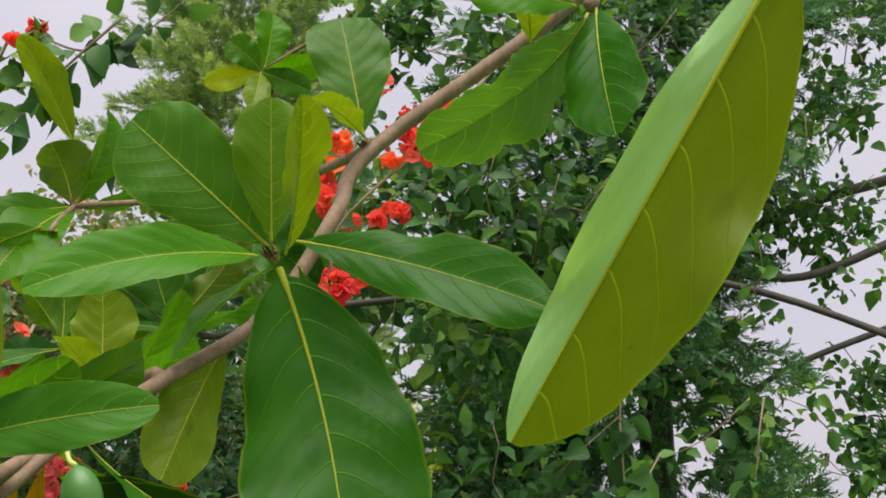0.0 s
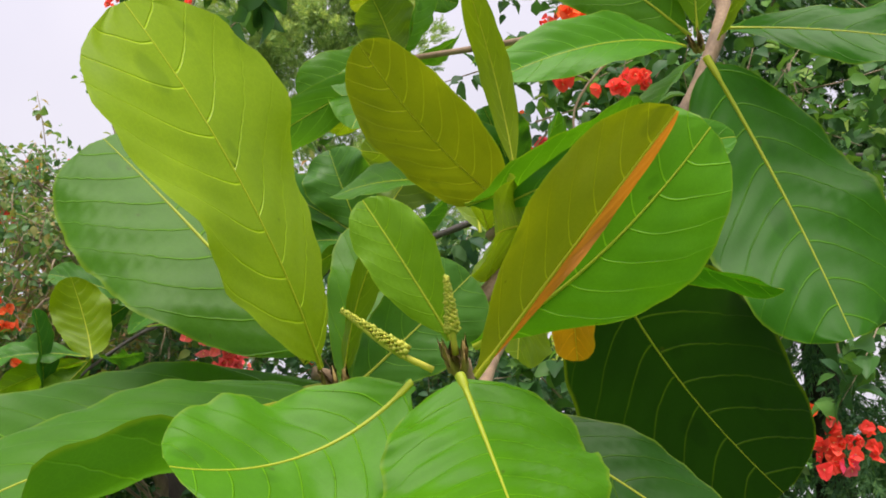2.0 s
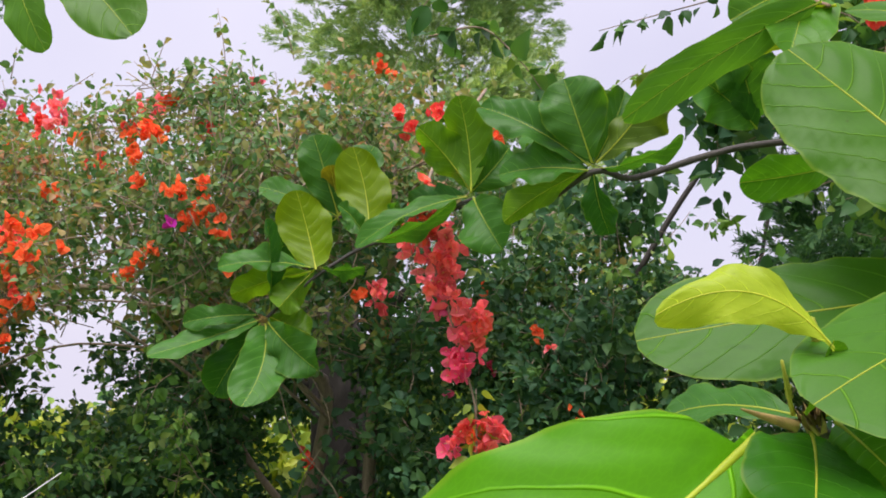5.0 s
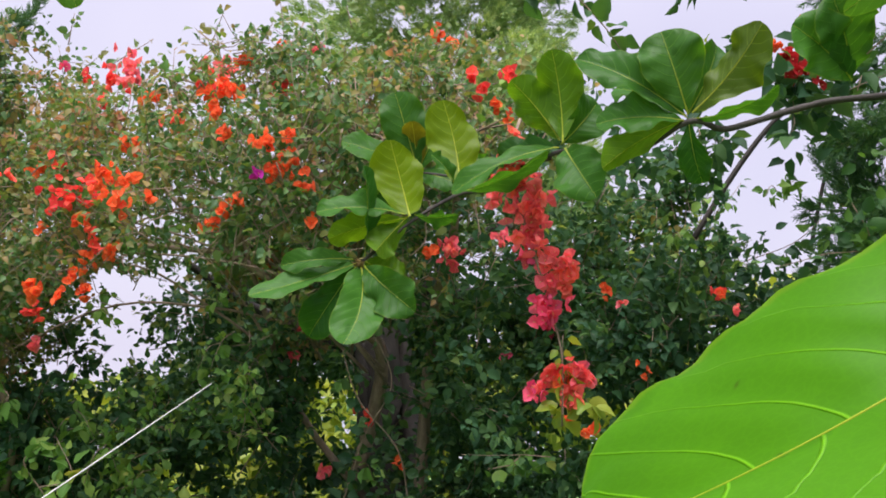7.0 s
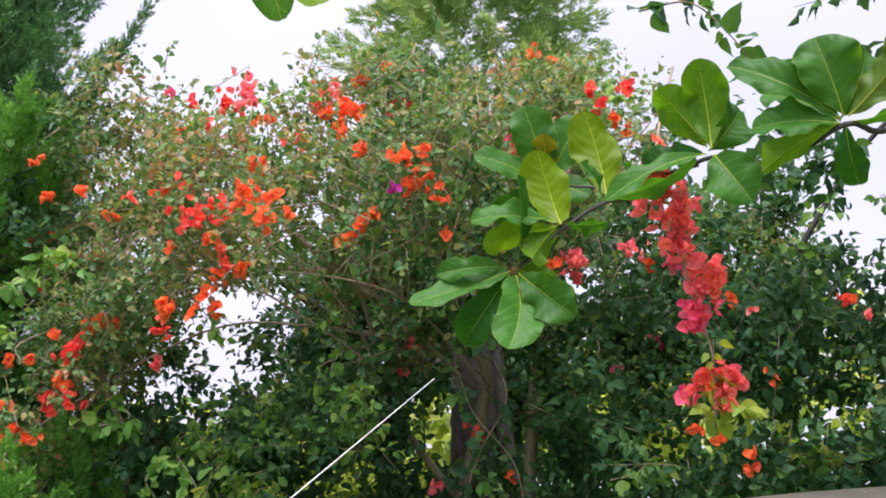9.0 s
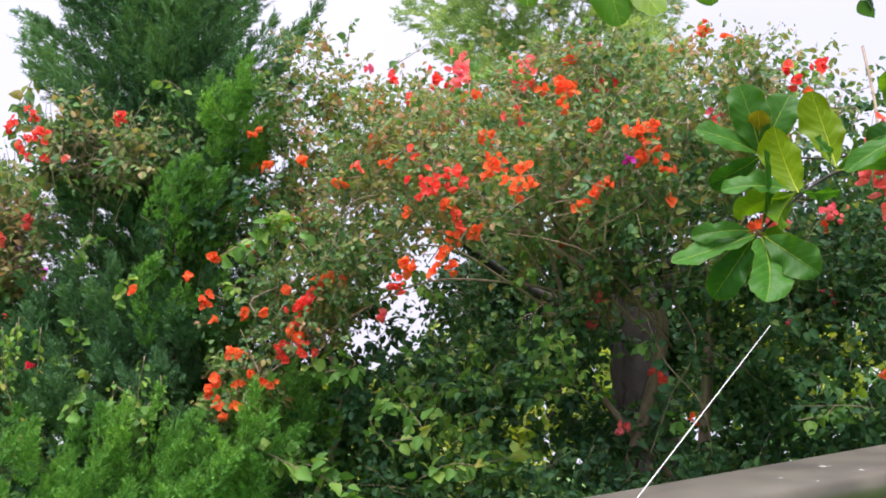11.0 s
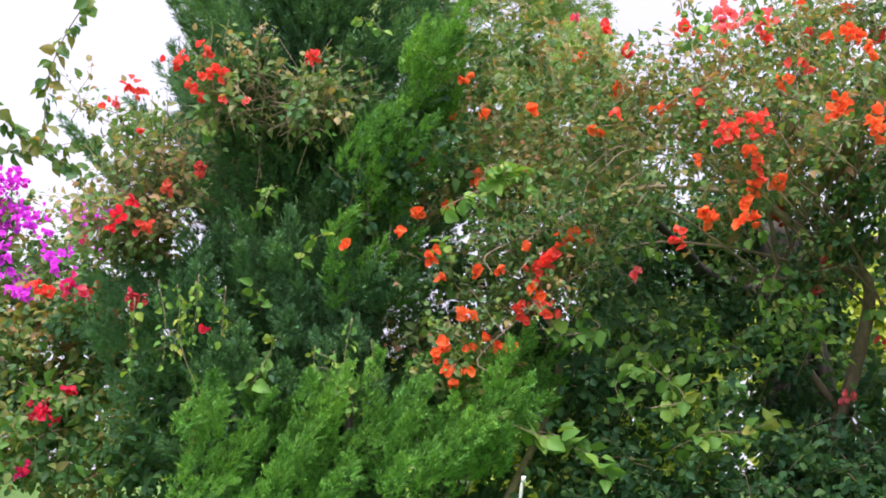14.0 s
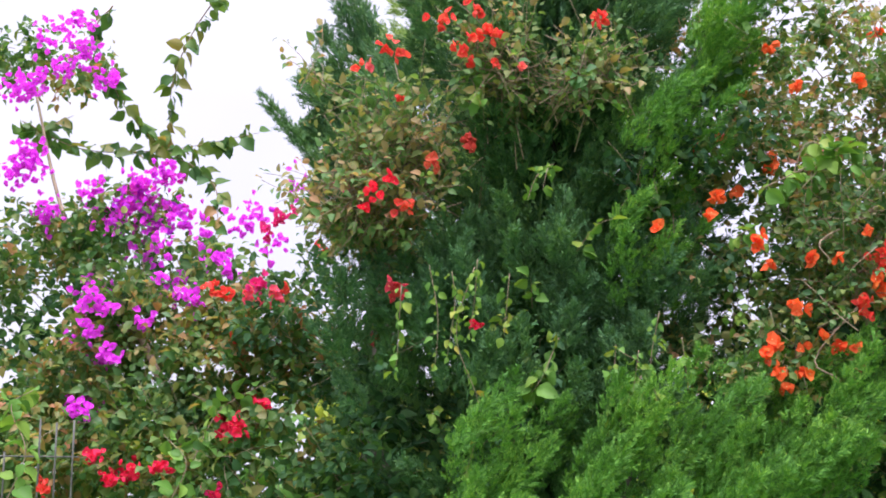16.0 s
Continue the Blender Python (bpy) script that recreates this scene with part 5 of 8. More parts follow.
fo.body((-5.146, 4.580, 1.147), (0.4, 0.3, 0.3), 200, 0.042, 13, -0.2, 2.0)
fo.body((-4.991, 4.380, 0.692), (0.4, 0.3, 0.3), 200, 0.042, 13, -0.2, 2.0)
fo.body((-2.480, 4.180, 0.999), (0.42, 0.3, 0.25), 180, 0.042, 13, 0.12, 2.0)
for k in range(12):
    fo.body((0.7 - 0.5 * k, 4.35 + 0.1 * math.sin(k * 2.1), 0.5), (0.45, 0.3, 0.5), 170, 0.06, 9, -0.45, 2.0, 0.1)
fo.body((-0.780, 4.250, 1.600), (0.4, 0.25, 0.2), 190, 0.042, 13, -0.35, 2.0)
fo.body((-1.058, 4.300, 1.476), (0.4, 0.25, 0.25), 240, 0.042, 13, -0.35, 2.0)
fo.body((-0.583, 4.200, 1.364), (0.4, 0.25, 0.25), 240, 0.042, 13, -0.35, 2.0)
fo.runner([(-1.857, 3.800, 0.742), (-1.762, 3.740, 0.990), (-1.661, 3.740, 1.189), (-1.748, 3.760, 1.390)], 0.05, 0.035, 0.004)
fo.runner([(-1.610, 3.800, 0.748), (-1.643, 3.760, 0.950), (-1.783, 3.740, 1.129), (-1.856, 3.780, 1.309)], 0.045, 0.04, 0.004)
fo.body((-1.947, 4.180, 1.911), (0.3, 0.2, 0.2), 90, 0.042, 13, -0.1, 2.0)
fo.body((-7.329, 6.480, 1.339), (0.6, 0.4, 0.5), 170, 0.075, 12, -0.1, 2.0)
fo.body((-7.097, 6.080, 0.861), (0.6, 0.4, 0.4), 170, 0.075, 12, -0.3, 2.0)
fo.body((-1.336, 3.700, 1.744), (0.4, 0.3, 0.3), 190, 0.040, 11, -0.03, 3.6, 0.35)
fo.body((-1.036, 3.800, 1.928), (0.35, 0.3, 0.25), 110, 0.040, 11, 0.07, 3.6, 0.35)
fo.body((-1.756, 3.900, 1.567), (0.35, 0.3, 0.2), 130, 0.040, 11, -0.08, 3.6, 0.35)
fo.body((-2.750, 5.250, 1.700), (0.26, 0.3, 0.30), 230, 0.05, 10, -0.6, 2.0, 0.1, 0.16, 0.35, 0.2)
fo.body((-2.450, 5.300, 1.350), (0.40, 0.3, 0.28), 260, 0.05, 10, -0.6, 2.0, 0.1, 0.16, 0.35, 0.2)
fo.body((-2.780, 5.250, 1.330), (0.26, 0.3, 0.25), 200, 0.05, 10, -0.6, 2.0, 0.1, 0.16, 0.35, 0.2)
fo.body((-2.300, 5.250, 1.650), (0.30, 0.3, 0.25), 180, 0.05, 10, -0.6, 2.0, 0.1, 0.16, 0.35, 0.2)
fo.body((-2.950, 5.300, 1.000), (0.60, 0.3, 0.22), 190, 0.05, 11, -0.2, 2.0)
fo.body((-2.100, 5.200, 1.600), (0.40, 0.3, 0.35), 150, 0.05, 11, -0.1, 2.0)
fo.body((-1.500, 5.100, 1.900), (0.50, 0.3, 0.45), 190, 0.05, 11, 0.0, 2.0)
fo.body((-3.860, 3.760, 1.420), (0.26, 0.10, 0.42), 150, 0.042, 8, -0.02, 3.0)
fo.body((-3.640, 3.800, 1.800), (0.20, 0.10, 0.30), 80, 0.042, 8, 0.0, 3.0)
fo.body((-4.500, 3.760, 1.000), (0.35, 0.10, 0.30), 70, 0.042, 8, 0.05, 3.0)
fo.body((-0.800, 4.250, 1.920), (0.24, 0.2, 0.13), 130, 0.042, 12, 0.02, 2.6)
fo.body((-0.610, 4.250, 1.800), (0.20, 0.2, 0.12), 90, 0.042, 12, 0.02, 2.6)
fo.body((-3.163, 4.000, 1.270), (0.24, 0.12, 0.14), 55, 0.042, 10, 0.00, 2.6)
fo.body((-2.796, 4.600, 1.440), (0.16, 0.15, 0.22), 80, 0.042, 10, 0.05, 2.6)
fo.body((-3.139, 3.900, 1.582), (0.16, 0.12, 0.12), 30, 0.042, 10, 0.05, 2.6)
fo.body((-1.443, 4.120, 1.354), (0.20, 0.15, 0.18), 130, 0.042, 12, -0.2, 2.6)
fo.body((-3.006, 4.000, 0.996), (0.4, 0.3, 0.16), 90, 0.044, 12, -0.3, 2.0)
fo.body((-3.135, 3.900, 0.807), (0.35, 0.3, 0.16), 80, 0.044, 12, -0.3, 2.0)
fo.body((-1.790, 5.200, 1.240), (0.16, 0.15, 0.26), 110, 0.05, 11, -0.4, 2.0)
fo.body((-1.600, 5.250, 1.300), (0.24, 0.15, 0.30), 160, 0.05, 11, -0.4, 2.0)
fo.body((-1.680, 5.200, 0.960), (0.26, 0.15, 0.22), 130, 0.05, 11, -0.4, 2.0)
fo.body((-1.960, 4.480, 1.230), (0.15, 0.10, 0.22), 42, 0.044, 11, -0.05, 2.6)
fo.done("foliage", VINE, vine, "dark green heart-shaped leaves")

back_vine = thing("climbing_vine", "leafy climbing vine behind the almond tree", "vine")
fo = Foliage(35)
fo.body((-0.108, 2.300, 1.951), (0.32, 0.2, 0.26), 176, 0.045, 11, 0.01, 3.2)
fo.body((0.214, 2.600, 2.177), (0.4, 0.3, 0.4), 184, 0.045, 11, 0.10, 3.2)
fo.body((0.276, 2.600, 1.776), (0.5, 0.3, 0.35), 124, 0.045, 11, 0.26, 3.2)
fo.body((0.036, 2.400, 2.358), (0.36, 0.2, 0.22), 167, 0.045, 11, 0.11, 3.2)
fo.body((0.484, 3.200, 2.612), (0.4, 0.3, 0.3), 176, 0.045, 11, 0.16, 3.2)
fo.body((0.795, 3.300, 2.045), (0.5, 0.3, 0.4), 46, 0.05, 9, 0.33, 3.2)
fo.body((1.015, 3.400, 2.487), (0.4, 0.3, 0.3), 103, 0.045, 11, 0.02, 3.2)
fo.body((0.820, 3.200, 1.597), (0.6, 0.3, 0.3), 50, 0.05, 9, 0.25, 3.2)
fo.body((1.135, 3.400, 2.733), (0.3, 0.25, 0.28), 136, 0.045, 11, -0.03, 3.2)
fo.body((1.093, 3.400, 2.397), (0.3, 0.25, 0.2), 93, 0.045, 11, 0.02, 3.2)
fo.body((-0.047, 3.000, 2.705), (0.35, 0.25, 0.2), 104, 0.045, 11, -0.02, 3.2)
fo.body((-0.113, 2.300, 1.510), (0.3, 0.2, 0.12), 80, 0.045, 11, 0.03, 3.2)
fo.body((0.654, 3.200, 1.818), (0.5, 0.3, 0.5), 53, 0.05, 9, 0.33, 3.2)
fo.body((0.516, 3.300, 2.137), (0.4, 0.3, 0.3), 69, 0.045, 11, 0.06, 3.2)
fo.runner([(0.335, 2.600, 2.002), (0.321, 2.500, 1.872), (0.369, 2.500, 1.746)], 0.072, 0.063, 0.003)
fo.runner([(0.661, 3.000, 2.194), (0.539, 3.000, 2.134), (0.444, 3.000, 2.175)], 0.072, 0.056, 0.003)
fo.runner([(0.192, 3.000, 2.145), (0.091, 3.000, 2.035), (0.169, 3.000, 1.951)], 0.066, 0.056, 0.003)
fo.runner([(0.649, 2.900, 1.702), (0.529, 2.900, 1.603), (0.383, 2.800, 1.547)], 0.060, 0.049, 0.003)
fo.body((0.974, 3.600, 1.562), (0.26, 0.2, 0.16), 90, 0.045, 11, -0.05, 3.2)
fo.body((1.165, 3.600, 1.611), (0.2, 0.2, 0.16), 70, 0.045, 11, -0.05, 3.2)
fo.body((1.078, 3.600, 1.819), (0.16, 0.15, 0.12), 30, 0.045, 11, 0.10, 3.2)
fo.body((0.811, 3.600, 1.701), (0.14, 0.15, 0.16), 40, 0.045, 11, 0.00, 3.2)
fo.body((1.002, 3.600, 2.229), (0.2, 0.15, 0.1), 40, 0.045, 11, 0.10, 3.2)
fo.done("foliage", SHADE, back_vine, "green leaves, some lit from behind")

shrubs = thing("background_shrubs", "sunlit light green shrubs beyond the hedge", "shrub", kind="stuff")
fo = Foliage(22)
fo.body((-3.197, 7.000, 0.380), (1.2, 0.5, 0.35), 170, 0.13, 9, -0.1, 1.0, 0.1, 0.3)
fo.body((-1.573, 7.000, 1.092), (0.9, 0.5, 0.4), 150, 0.13, 9, -0.1, 1.0, 0.1, 0.3)
fo.body((-3.744, 7.000, 0.450), (1.0, 0.5, 0.4), 150, 0.13, 9, -0.1, 1.0, 0.1, 0.3)
fo.body((-0.498, 7.200, 1.294), (0.9, 0.5, 0.45), 130, 0.13, 9, -0.1, 1.0, 0.1, 0.3)
fo.body((-4.808, 7.200, 0.600), (0.9, 0.5, 0.3), 100, 0.13, 9, -0.1, 1.0, 0.1, 0.3)
fo.body((-2.371, 6.880, 1.105), (1.0, 0.5, 0.4), 150, 0.13, 9, -0.1, 1.0, 0.1, 0.3)
fo.body((-6.123, 7.380, 0.460), (1.2, 0.5, 0.4), 140, 0.13, 9, -0.1, 1.0, 0.1, 0.3)
fo.body((-1.402, 6.880, 1.110), (0.8, 0.5, 0.35), 110, 0.13, 9, -0.1, 1.0, 0.1, 0.3)
fo.done("foliage", YELLOW, shrubs, "light yellow-green leaves")

far_hedge = thing("background_hedge", "dark green hedge far behind the garden", "hedge", kind="stuff")
fo = Foliage(36)
for k in range(15):
    fo.body((-14 + 1.4 * k, 9.5 + 0.4 * math.sin(k * 1.7), 0.2), (0.95, 0.5, 0.62), 90, 0.17, 9, -0.6, 1.0, 0.0, 0.35)
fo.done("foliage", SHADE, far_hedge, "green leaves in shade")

purple_bush = thing("bougainvillea_bush", "bougainvillea with purple and crimson flowers and green leaves", "bush")
tube("stem", [(-5.6, 5.0, -0.05), (-5.867, 4.880, 0.621), (-6.164, 5.080, 1.143), (-6.672, 5.380, 1.736), (-7.025, 5.680, 2.574)], 0.03, 0.006, TWIG, purple_bush)
fo = Foliage(13)
fo.body((-6.731, 5.480, 1.542), (0.6, 0.35, 0.32), 230, 0.058, 9, -0.15, 2.0)
fo.body((-6.283, 5.380, 1.649), (0.45, 0.3, 0.22), 150, 0.058, 9, -0.05, 2.0)
fo.body((-5.948, 5.080, 1.252), (0.45, 0.3, 0.25), 200, 0.058, 9, -0.1, 2.0)
fo.body((-5.646, 4.880, 1.033), (0.35, 0.3, 0.28), 190, 0.058, 9, -0.2, 2.0)
fo.body((-6.623, 5.280, 1.008), (0.5, 0.35, 0.3), 240, 0.058, 9, -0.3, 2.0)
fo.body((-6.076, 4.880, 0.619), (0.5, 0.35, 0.28), 260, 0.058, 9, -0.3, 2.0)
fo.body((-6.616, 4.980, 0.581), (0.4, 0.35, 0.3), 200, 0.058, 9, -0.3, 2.0)
fo.body((-5.440, 4.580, 0.594), (0.4, 0.3, 0.28), 240, 0.058, 9, -0.3, 2.0)
fo.body((-6.969, 5.680, 2.703), (0.35, 0.25, 0.2), 90, 0.058, 9, 0, 2.0)
fo.body((-5.403, 4.780, 0.931), (0.4, 0.3, 0.3), 180, 0.058, 9, -0.2, 2.0)
fo.body((-6.760, 5.230, 1.258), (0.45, 0.3, 0.25), 150, 0.058, 9, 0.0, 2.0)
fo.body((-6.427, 5.180, 1.257), (0.35, 0.3, 0.25), 110, 0.058, 9, 0.0, 2.0)
fo.runner([(-6.112, 6.180, 3.308), (-6.291, 6.180, 3.026), (-6.399, 6.180, 2.712), (-6.401, 6.180, 2.332)], 0.10, 0.020, 0.005, 0.6)
fo.runner([(-7.256, 6.080, 2.465), (-6.874, 6.080, 2.294), (-6.370, 6.080, 2.293), (-5.861, 6.180, 2.417)], 0.10, 0.020, 0.005, 0.6)
fo.runner([(-6.674, 5.880, 3.098), (-6.765, 5.880, 2.930), (-6.598, 5.880, 2.529), (-6.403, 6.080, 2.276)], 0.10, 0.020, 0.005, 0.6)
fo.runner([(-7.251, 6.080, 2.380), (-6.952, 6.080, 2.498)], 0.10, 0.020, 0.005, 0.6)
fo.runner([(-6.369, 6.080, 2.276), (-6.095, 6.080, 2.075), (-6.029, 5.880, 1.653)], 0.10, 0.020, 0.005, 0.6)
fo.done("foliage", BOUG, purple_bush, "green leaves, some turning yellow")

red_bush = thing("bougainvillea_bush", "bougainvillea with red flowers climbing over a cypress", "bush")
tube("stem", [(-4.5, 4.0, -0.05), (-4.414, 4.180, 0.593), (-4.523, 4.180, 1.432), (-4.488, 3.880, 1.966)], 0.012, 0.004, TWIG, red_bush)
fo = Foliage(14)
fo.body((-4.353, 3.780, 2.082), (0.3, 0.2, 0.18), 192, 0.042, 9, -0.05, 2.6, 1.0, 0.2)
fo.body((-4.655, 3.880, 2.064), (0.3, 0.2, 0.2), 176, 0.042, 9, 0.00, 2.6, 1.0, 0.2)
fo.body((-4.743, 3.880, 1.712), (0.22, 0.2, 0.22), 144, 0.042, 9, 0.00, 2.6, 1.0, 0.2)
fo.body((-4.177, 3.830, 2.044), (0.22, 0.2, 0.16), 96, 0.042, 9, 0.05, 2.6, 1.0, 0.2)
fo.body((-4.406, 3.830, 1.862), (0.25, 0.2, 0.14), 96, 0.042, 9, 0.10, 2.6, 1.0, 0.2)
fo.body((-4.949, 3.980, 2.043), (0.15, 0.15, 0.1), 48, 0.042, 9, 0.05, 2.6, 1.0, 0.2)
fo.body((-4.937, 3.980, 1.562), (0.15, 0.15, 0.16), 64, 0.042, 9, -0.05, 2.6, 1.0, 0.2)
fo.body((-5.021, 3.850, 1.594), (0.14, 0.12, 0.16), 60, 0.042, 9, 0.00, 2.6, 1.0, 0.2)
fo.body((-5.052, 3.850, 2.112), (0.14, 0.12, 0.10), 40, 0.042, 9, 0.00, 2.6, 1.0, 0.2)
fo.body((-4.835, 3.850, 1.850), (0.18, 0.12, 0.16), 60, 0.042, 9, 0.00, 2.6, 1.0, 0.2)
fo.done("foliage", BOUG_DRY, red_bush, "olive and brown leaves on bare twigs")

creeper = thing("trailing_creeper", "yellow-green creeper trailing down the cypress", "vine")
fo = Foliage(18)
fo.runner([(-4.531, 3.500, 1.317), (-4.590, 3.500, 1.089), (-4.512, 3.500, 0.842), (-4.560, 3.500, 0.619)], 0.038, 0.018, 0.002, 0.7)
fo.runner([(-4.414, 3.500, 1.296), (-4.432, 3.500, 1.088)], 0.038, 0.018, 0.002, 0.7)
fo.runner([(-3.921, 3.500, 1.170), (-3.951, 3.500, 0.986), (-3.910, 3.500, 0.805)], 0.038, 0.018, 0.002, 0.7)
fo.runner([(-4.775, 3.500, 1.256), (-4.789, 3.500, 0.964)], 0.038, 0.018, 0.002, 0.7)
fo.runner([(-3.849, 3.500, 1.088), (-3.828, 3.500, 0.906)], 0.038, 0.018, 0.002, 0.7)
fo.runner([(-4.070, 3.880, 2.265), (-3.942, 3.880, 2.262), (-3.930, 3.880, 2.121)], 0.038, 0.018, 0.002, 0.7)
fo.runner([(-6.384, 4.180, 0.455), (-6.316, 4.180, 0.653), (-6.406, 4.230, 0.829), (-6.338, 4.280, 0.897)], 0.085, 0.03, 0.003, 0.5)
fo.runner([(-5.731, 4.180, 0.464), (-5.670, 4.180, 0.617), (-5.779, 4.230, 0.723)], 0.07, 0.03, 0.003, 0.5)
fo.runner([(-4.682, 3.500, 1.323), (-4.652, 3.500, 1.153), (-4.660, 3.500, 0.984)], 0.030, 0.018, 0.002, 0.7)
fo.runner([(-4.606, 3.500, 1.304), (-4.596, 3.500, 1.191), (-4.622, 3.500, 1.003)], 0.030, 0.018, 0.002, 0.7)
fo.runner([(-4.521, 3.500, 1.343), (-4.530, 3.500, 1.210), (-4.548, 3.500, 1.078)], 0.030, 0.018, 0.002, 0.7)
fo.runner([(-4.064, 3.500, 1.063), (-4.075, 3.500, 0.934), (-4.094, 3.500, 0.823)], 0.030, 0.018, 0.002, 0.7)
fo.runner([(-3.990, 3.500, 1.045), (-4.011, 3.500, 0.897)], 0.030, 0.018, 0.002, 0.7)
fo.runner([(-4.055, 3.500, 1.044), (-3.973, 3.500, 0.990), (-3.955, 3.500, 0.916)], 0.030, 0.018, 0.002, 0.7)
fo.done("foliage", SPRAY, creeper, "small yellow-green leaves")

sprays_of = thing("leafy_vine", "light green vine sprays with broad leaves in front of the hedge", "vine")
fo = Foliage(33)
fo.runner([(-4.246, 3.630, 1.089), (-4.299, 3.580, 0.963), (-4.341, 3.580, 0.901)], 0.07, 0.016, 0.003, 0.3)
fo.runner([(-3.966, 3.630, 0.963), (-4.023, 3.580, 0.861)], 0.07, 0.016, 0.003, 0.3)
fo.runner([(-3.405, 3.430, 0.812), (-3.213, 3.380, 0.739), (-3.004, 3.380, 0.665)], 0.07, 0.016, 0.003, 0.3)
fo.runner([(-2.620, 3.580, 0.707), (-2.343, 3.580, 0.768)], 0.07, 0.016, 0.003, 0.3)
fo.runner([(-0.711, 3.600, 0.950), (-0.464, 3.600, 1.005)], 0.07, 0.016, 0.003, 0.3)
fo.runner([(-1.296, 3.600, 0.910), (-1.109, 3.600, 0.948)], 0.07, 0.016, 0.003, 0.3)
fo.runner([(-3.218, 3.500, 1.128), (-3.000, 3.500, 1.088)], 0.07, 0.016, 0.003, 0.3)
fo.runner([(-5.767, 4.580, 0.882), (-5.260, 4.480, 0.683)], 0.07, 0.016, 0.003, 0.3)
fo.runner([(-3.580, 3.500, 1.581), (-3.249, 3.500, 1.744)], 0.07, 0.016, 0.003, 0.3)
fo.runner([(-3.340, 3.480, 0.763), (-3.204, 3.430, 0.747), (-3.062, 3.400, 0.700), (-2.944, 3.380, 0.542)], 0.07, 0.02, 0.003, 0.3)
fo.runner([(-2.730, 3.480, 0.683), (-2.593, 3.430, 0.749), (-2.434, 3.430, 0.740)], 0.065, 0.016, 0.003, 0.3)
fo.runner([(-3.409, 3.530, 1.638), (-3.320, 3.480, 1.727), (-3.471, 3.480, 1.557)], 0.06, 0.02, 0.003, 0.3)
fo.runner([(-3.092, 3.530, 1.204), (-2.990, 3.480, 1.128), (-3.200, 3.480, 1.088)], 0.06, 0.02, 0.003, 0.3)
fo.runner([(-2.867, 3.530, 0.791), (-2.930, 3.500, 0.919), (-2.801, 3.530, 0.980)], 0.06, 0.02, 0.003, 0.3)
fo.runner([(-5.250, 4.180, 0.459), (-4.991, 4.180, 0.585), (-5.085, 4.280, 0.830)], 0.07, 0.02, 0.003, 0.3)
fo.runner([(-5.672, 4.280, 0.623), (-5.589, 4.380, 0.824), (-5.386, 4.480, 0.953)], 0.07, 0.02, 0.003, 0.3)
fo.runner([(-0.591, 3.500, 0.972), (-0.678, 3.500, 1.007), (-0.767, 3.500, 0.952)], 0.06, 0.018, 0.003, 0.3)
fo.runner([(-1.200, 3.500, 0.945), (-1.145, 3.500, 1.000)], 0.06, 0.015, 0.003, 0.3)
fo.runner([(-2.813, 3.400, 0.836), (-2.692, 3.400, 0.875), (-2.810, 3.500, 0.997)], 0.06, 0.02, 0.003, 0.3)
fo.runner([(-3.451, 3.600, 1.637), (-3.384, 3.600, 1.765), (-3.240, 3.600, 1.674)], 0.055, 0.02, 0.003, 0.3)
fo.body((-2.480, 3.780, 0.920), (0.30, 0.14, 0.24), 60, 0.046, 9, -0.05, 2.0)
fo.body((-2.300, 3.720, 0.900), (0.22, 0.12, 0.30), 60, 0.046, 9, -0.10, 2.0)
rs = random.Random(61)
for k in range(90):
    x, z = rs.uniform(-4.7, 0.2), rs.uniform(0.75, 2.35)
    y = 3.72 + rs.uniform(-0.08, 0.25)
    if x > -1.7 and z < 1.45:
        continue
    dx, dz = rs.uniform(-0.16, 0.16), rs.uniform(-0.14, 0.12)
    fo.runner([(x, y, z), (x + dx * 0.5, y - 0.05, z + dz * 0.5 + 0.03), (x + dx, y - 0.08, z + dz)], rs.uniform(0.038, 0.058), 0.02, 0.002, 0.3, 5)
fo.done("foliage", SPRAY, sprays_of, "broad light green leaves")

def conifer(tree_thing, mat, seed, plumes, label):
    f = Foliage(seed)
    for p0, p1, radius, n, size in plumes:
        f.plume(p0, p1, radius, int(n * 1.7), size * 0.72, 6, 0.045, 0.42)
    f.done("foliage", mat, tree_thing, label)


rg = random.Random(5)
cypress = thing("cypress_tree", "tall dark green cypress with dense feathery foliage", "tree")
cx, cy = (-4.263, 4.380, 1.959)[0], 4.35
tube("trunk", [(cx, cy, -0.05), (cx + 0.02, cy, 1.5), (cx, cy, 3.4)], 0.12, 0.05, DARK_BARK, cypress, 10)
plumes = []
for k in range(230):
    z = 0.2 + 3.3 * k / 230
    a = k * 2.4 + rg.uniform(-0.4, 0.4)
    if math.sin(a) > 0.6:
        continue
    r = 0.72 * rg.uniform(0.6, 1.12)
    p0 = (cx + math.cos(a) * r * 0.35, cy + math.sin(a) * r * 0.35, z - 0.12)
    plumes.append((p0, (cx + math.cos(a) * r * 1.04, cy + math.sin(a) * r * 1.04, z + rg.uniform(0.15, 0.48)), 0.125, 92, 0.085))
for k in range(130):
    z = 0.3 + 3.3 * k / 130
    a, r = k * 2.4, rg.uniform(0.1, 0.36)
    plumes.append(((cx + math.cos(a) * r * 0.5, cy + math.sin(a) * r * 0.5, z - 0.1), (cx + math.cos(a) * r, cy + math.sin(a) * r, z + 0.3), 0.2, 42, 0.16))
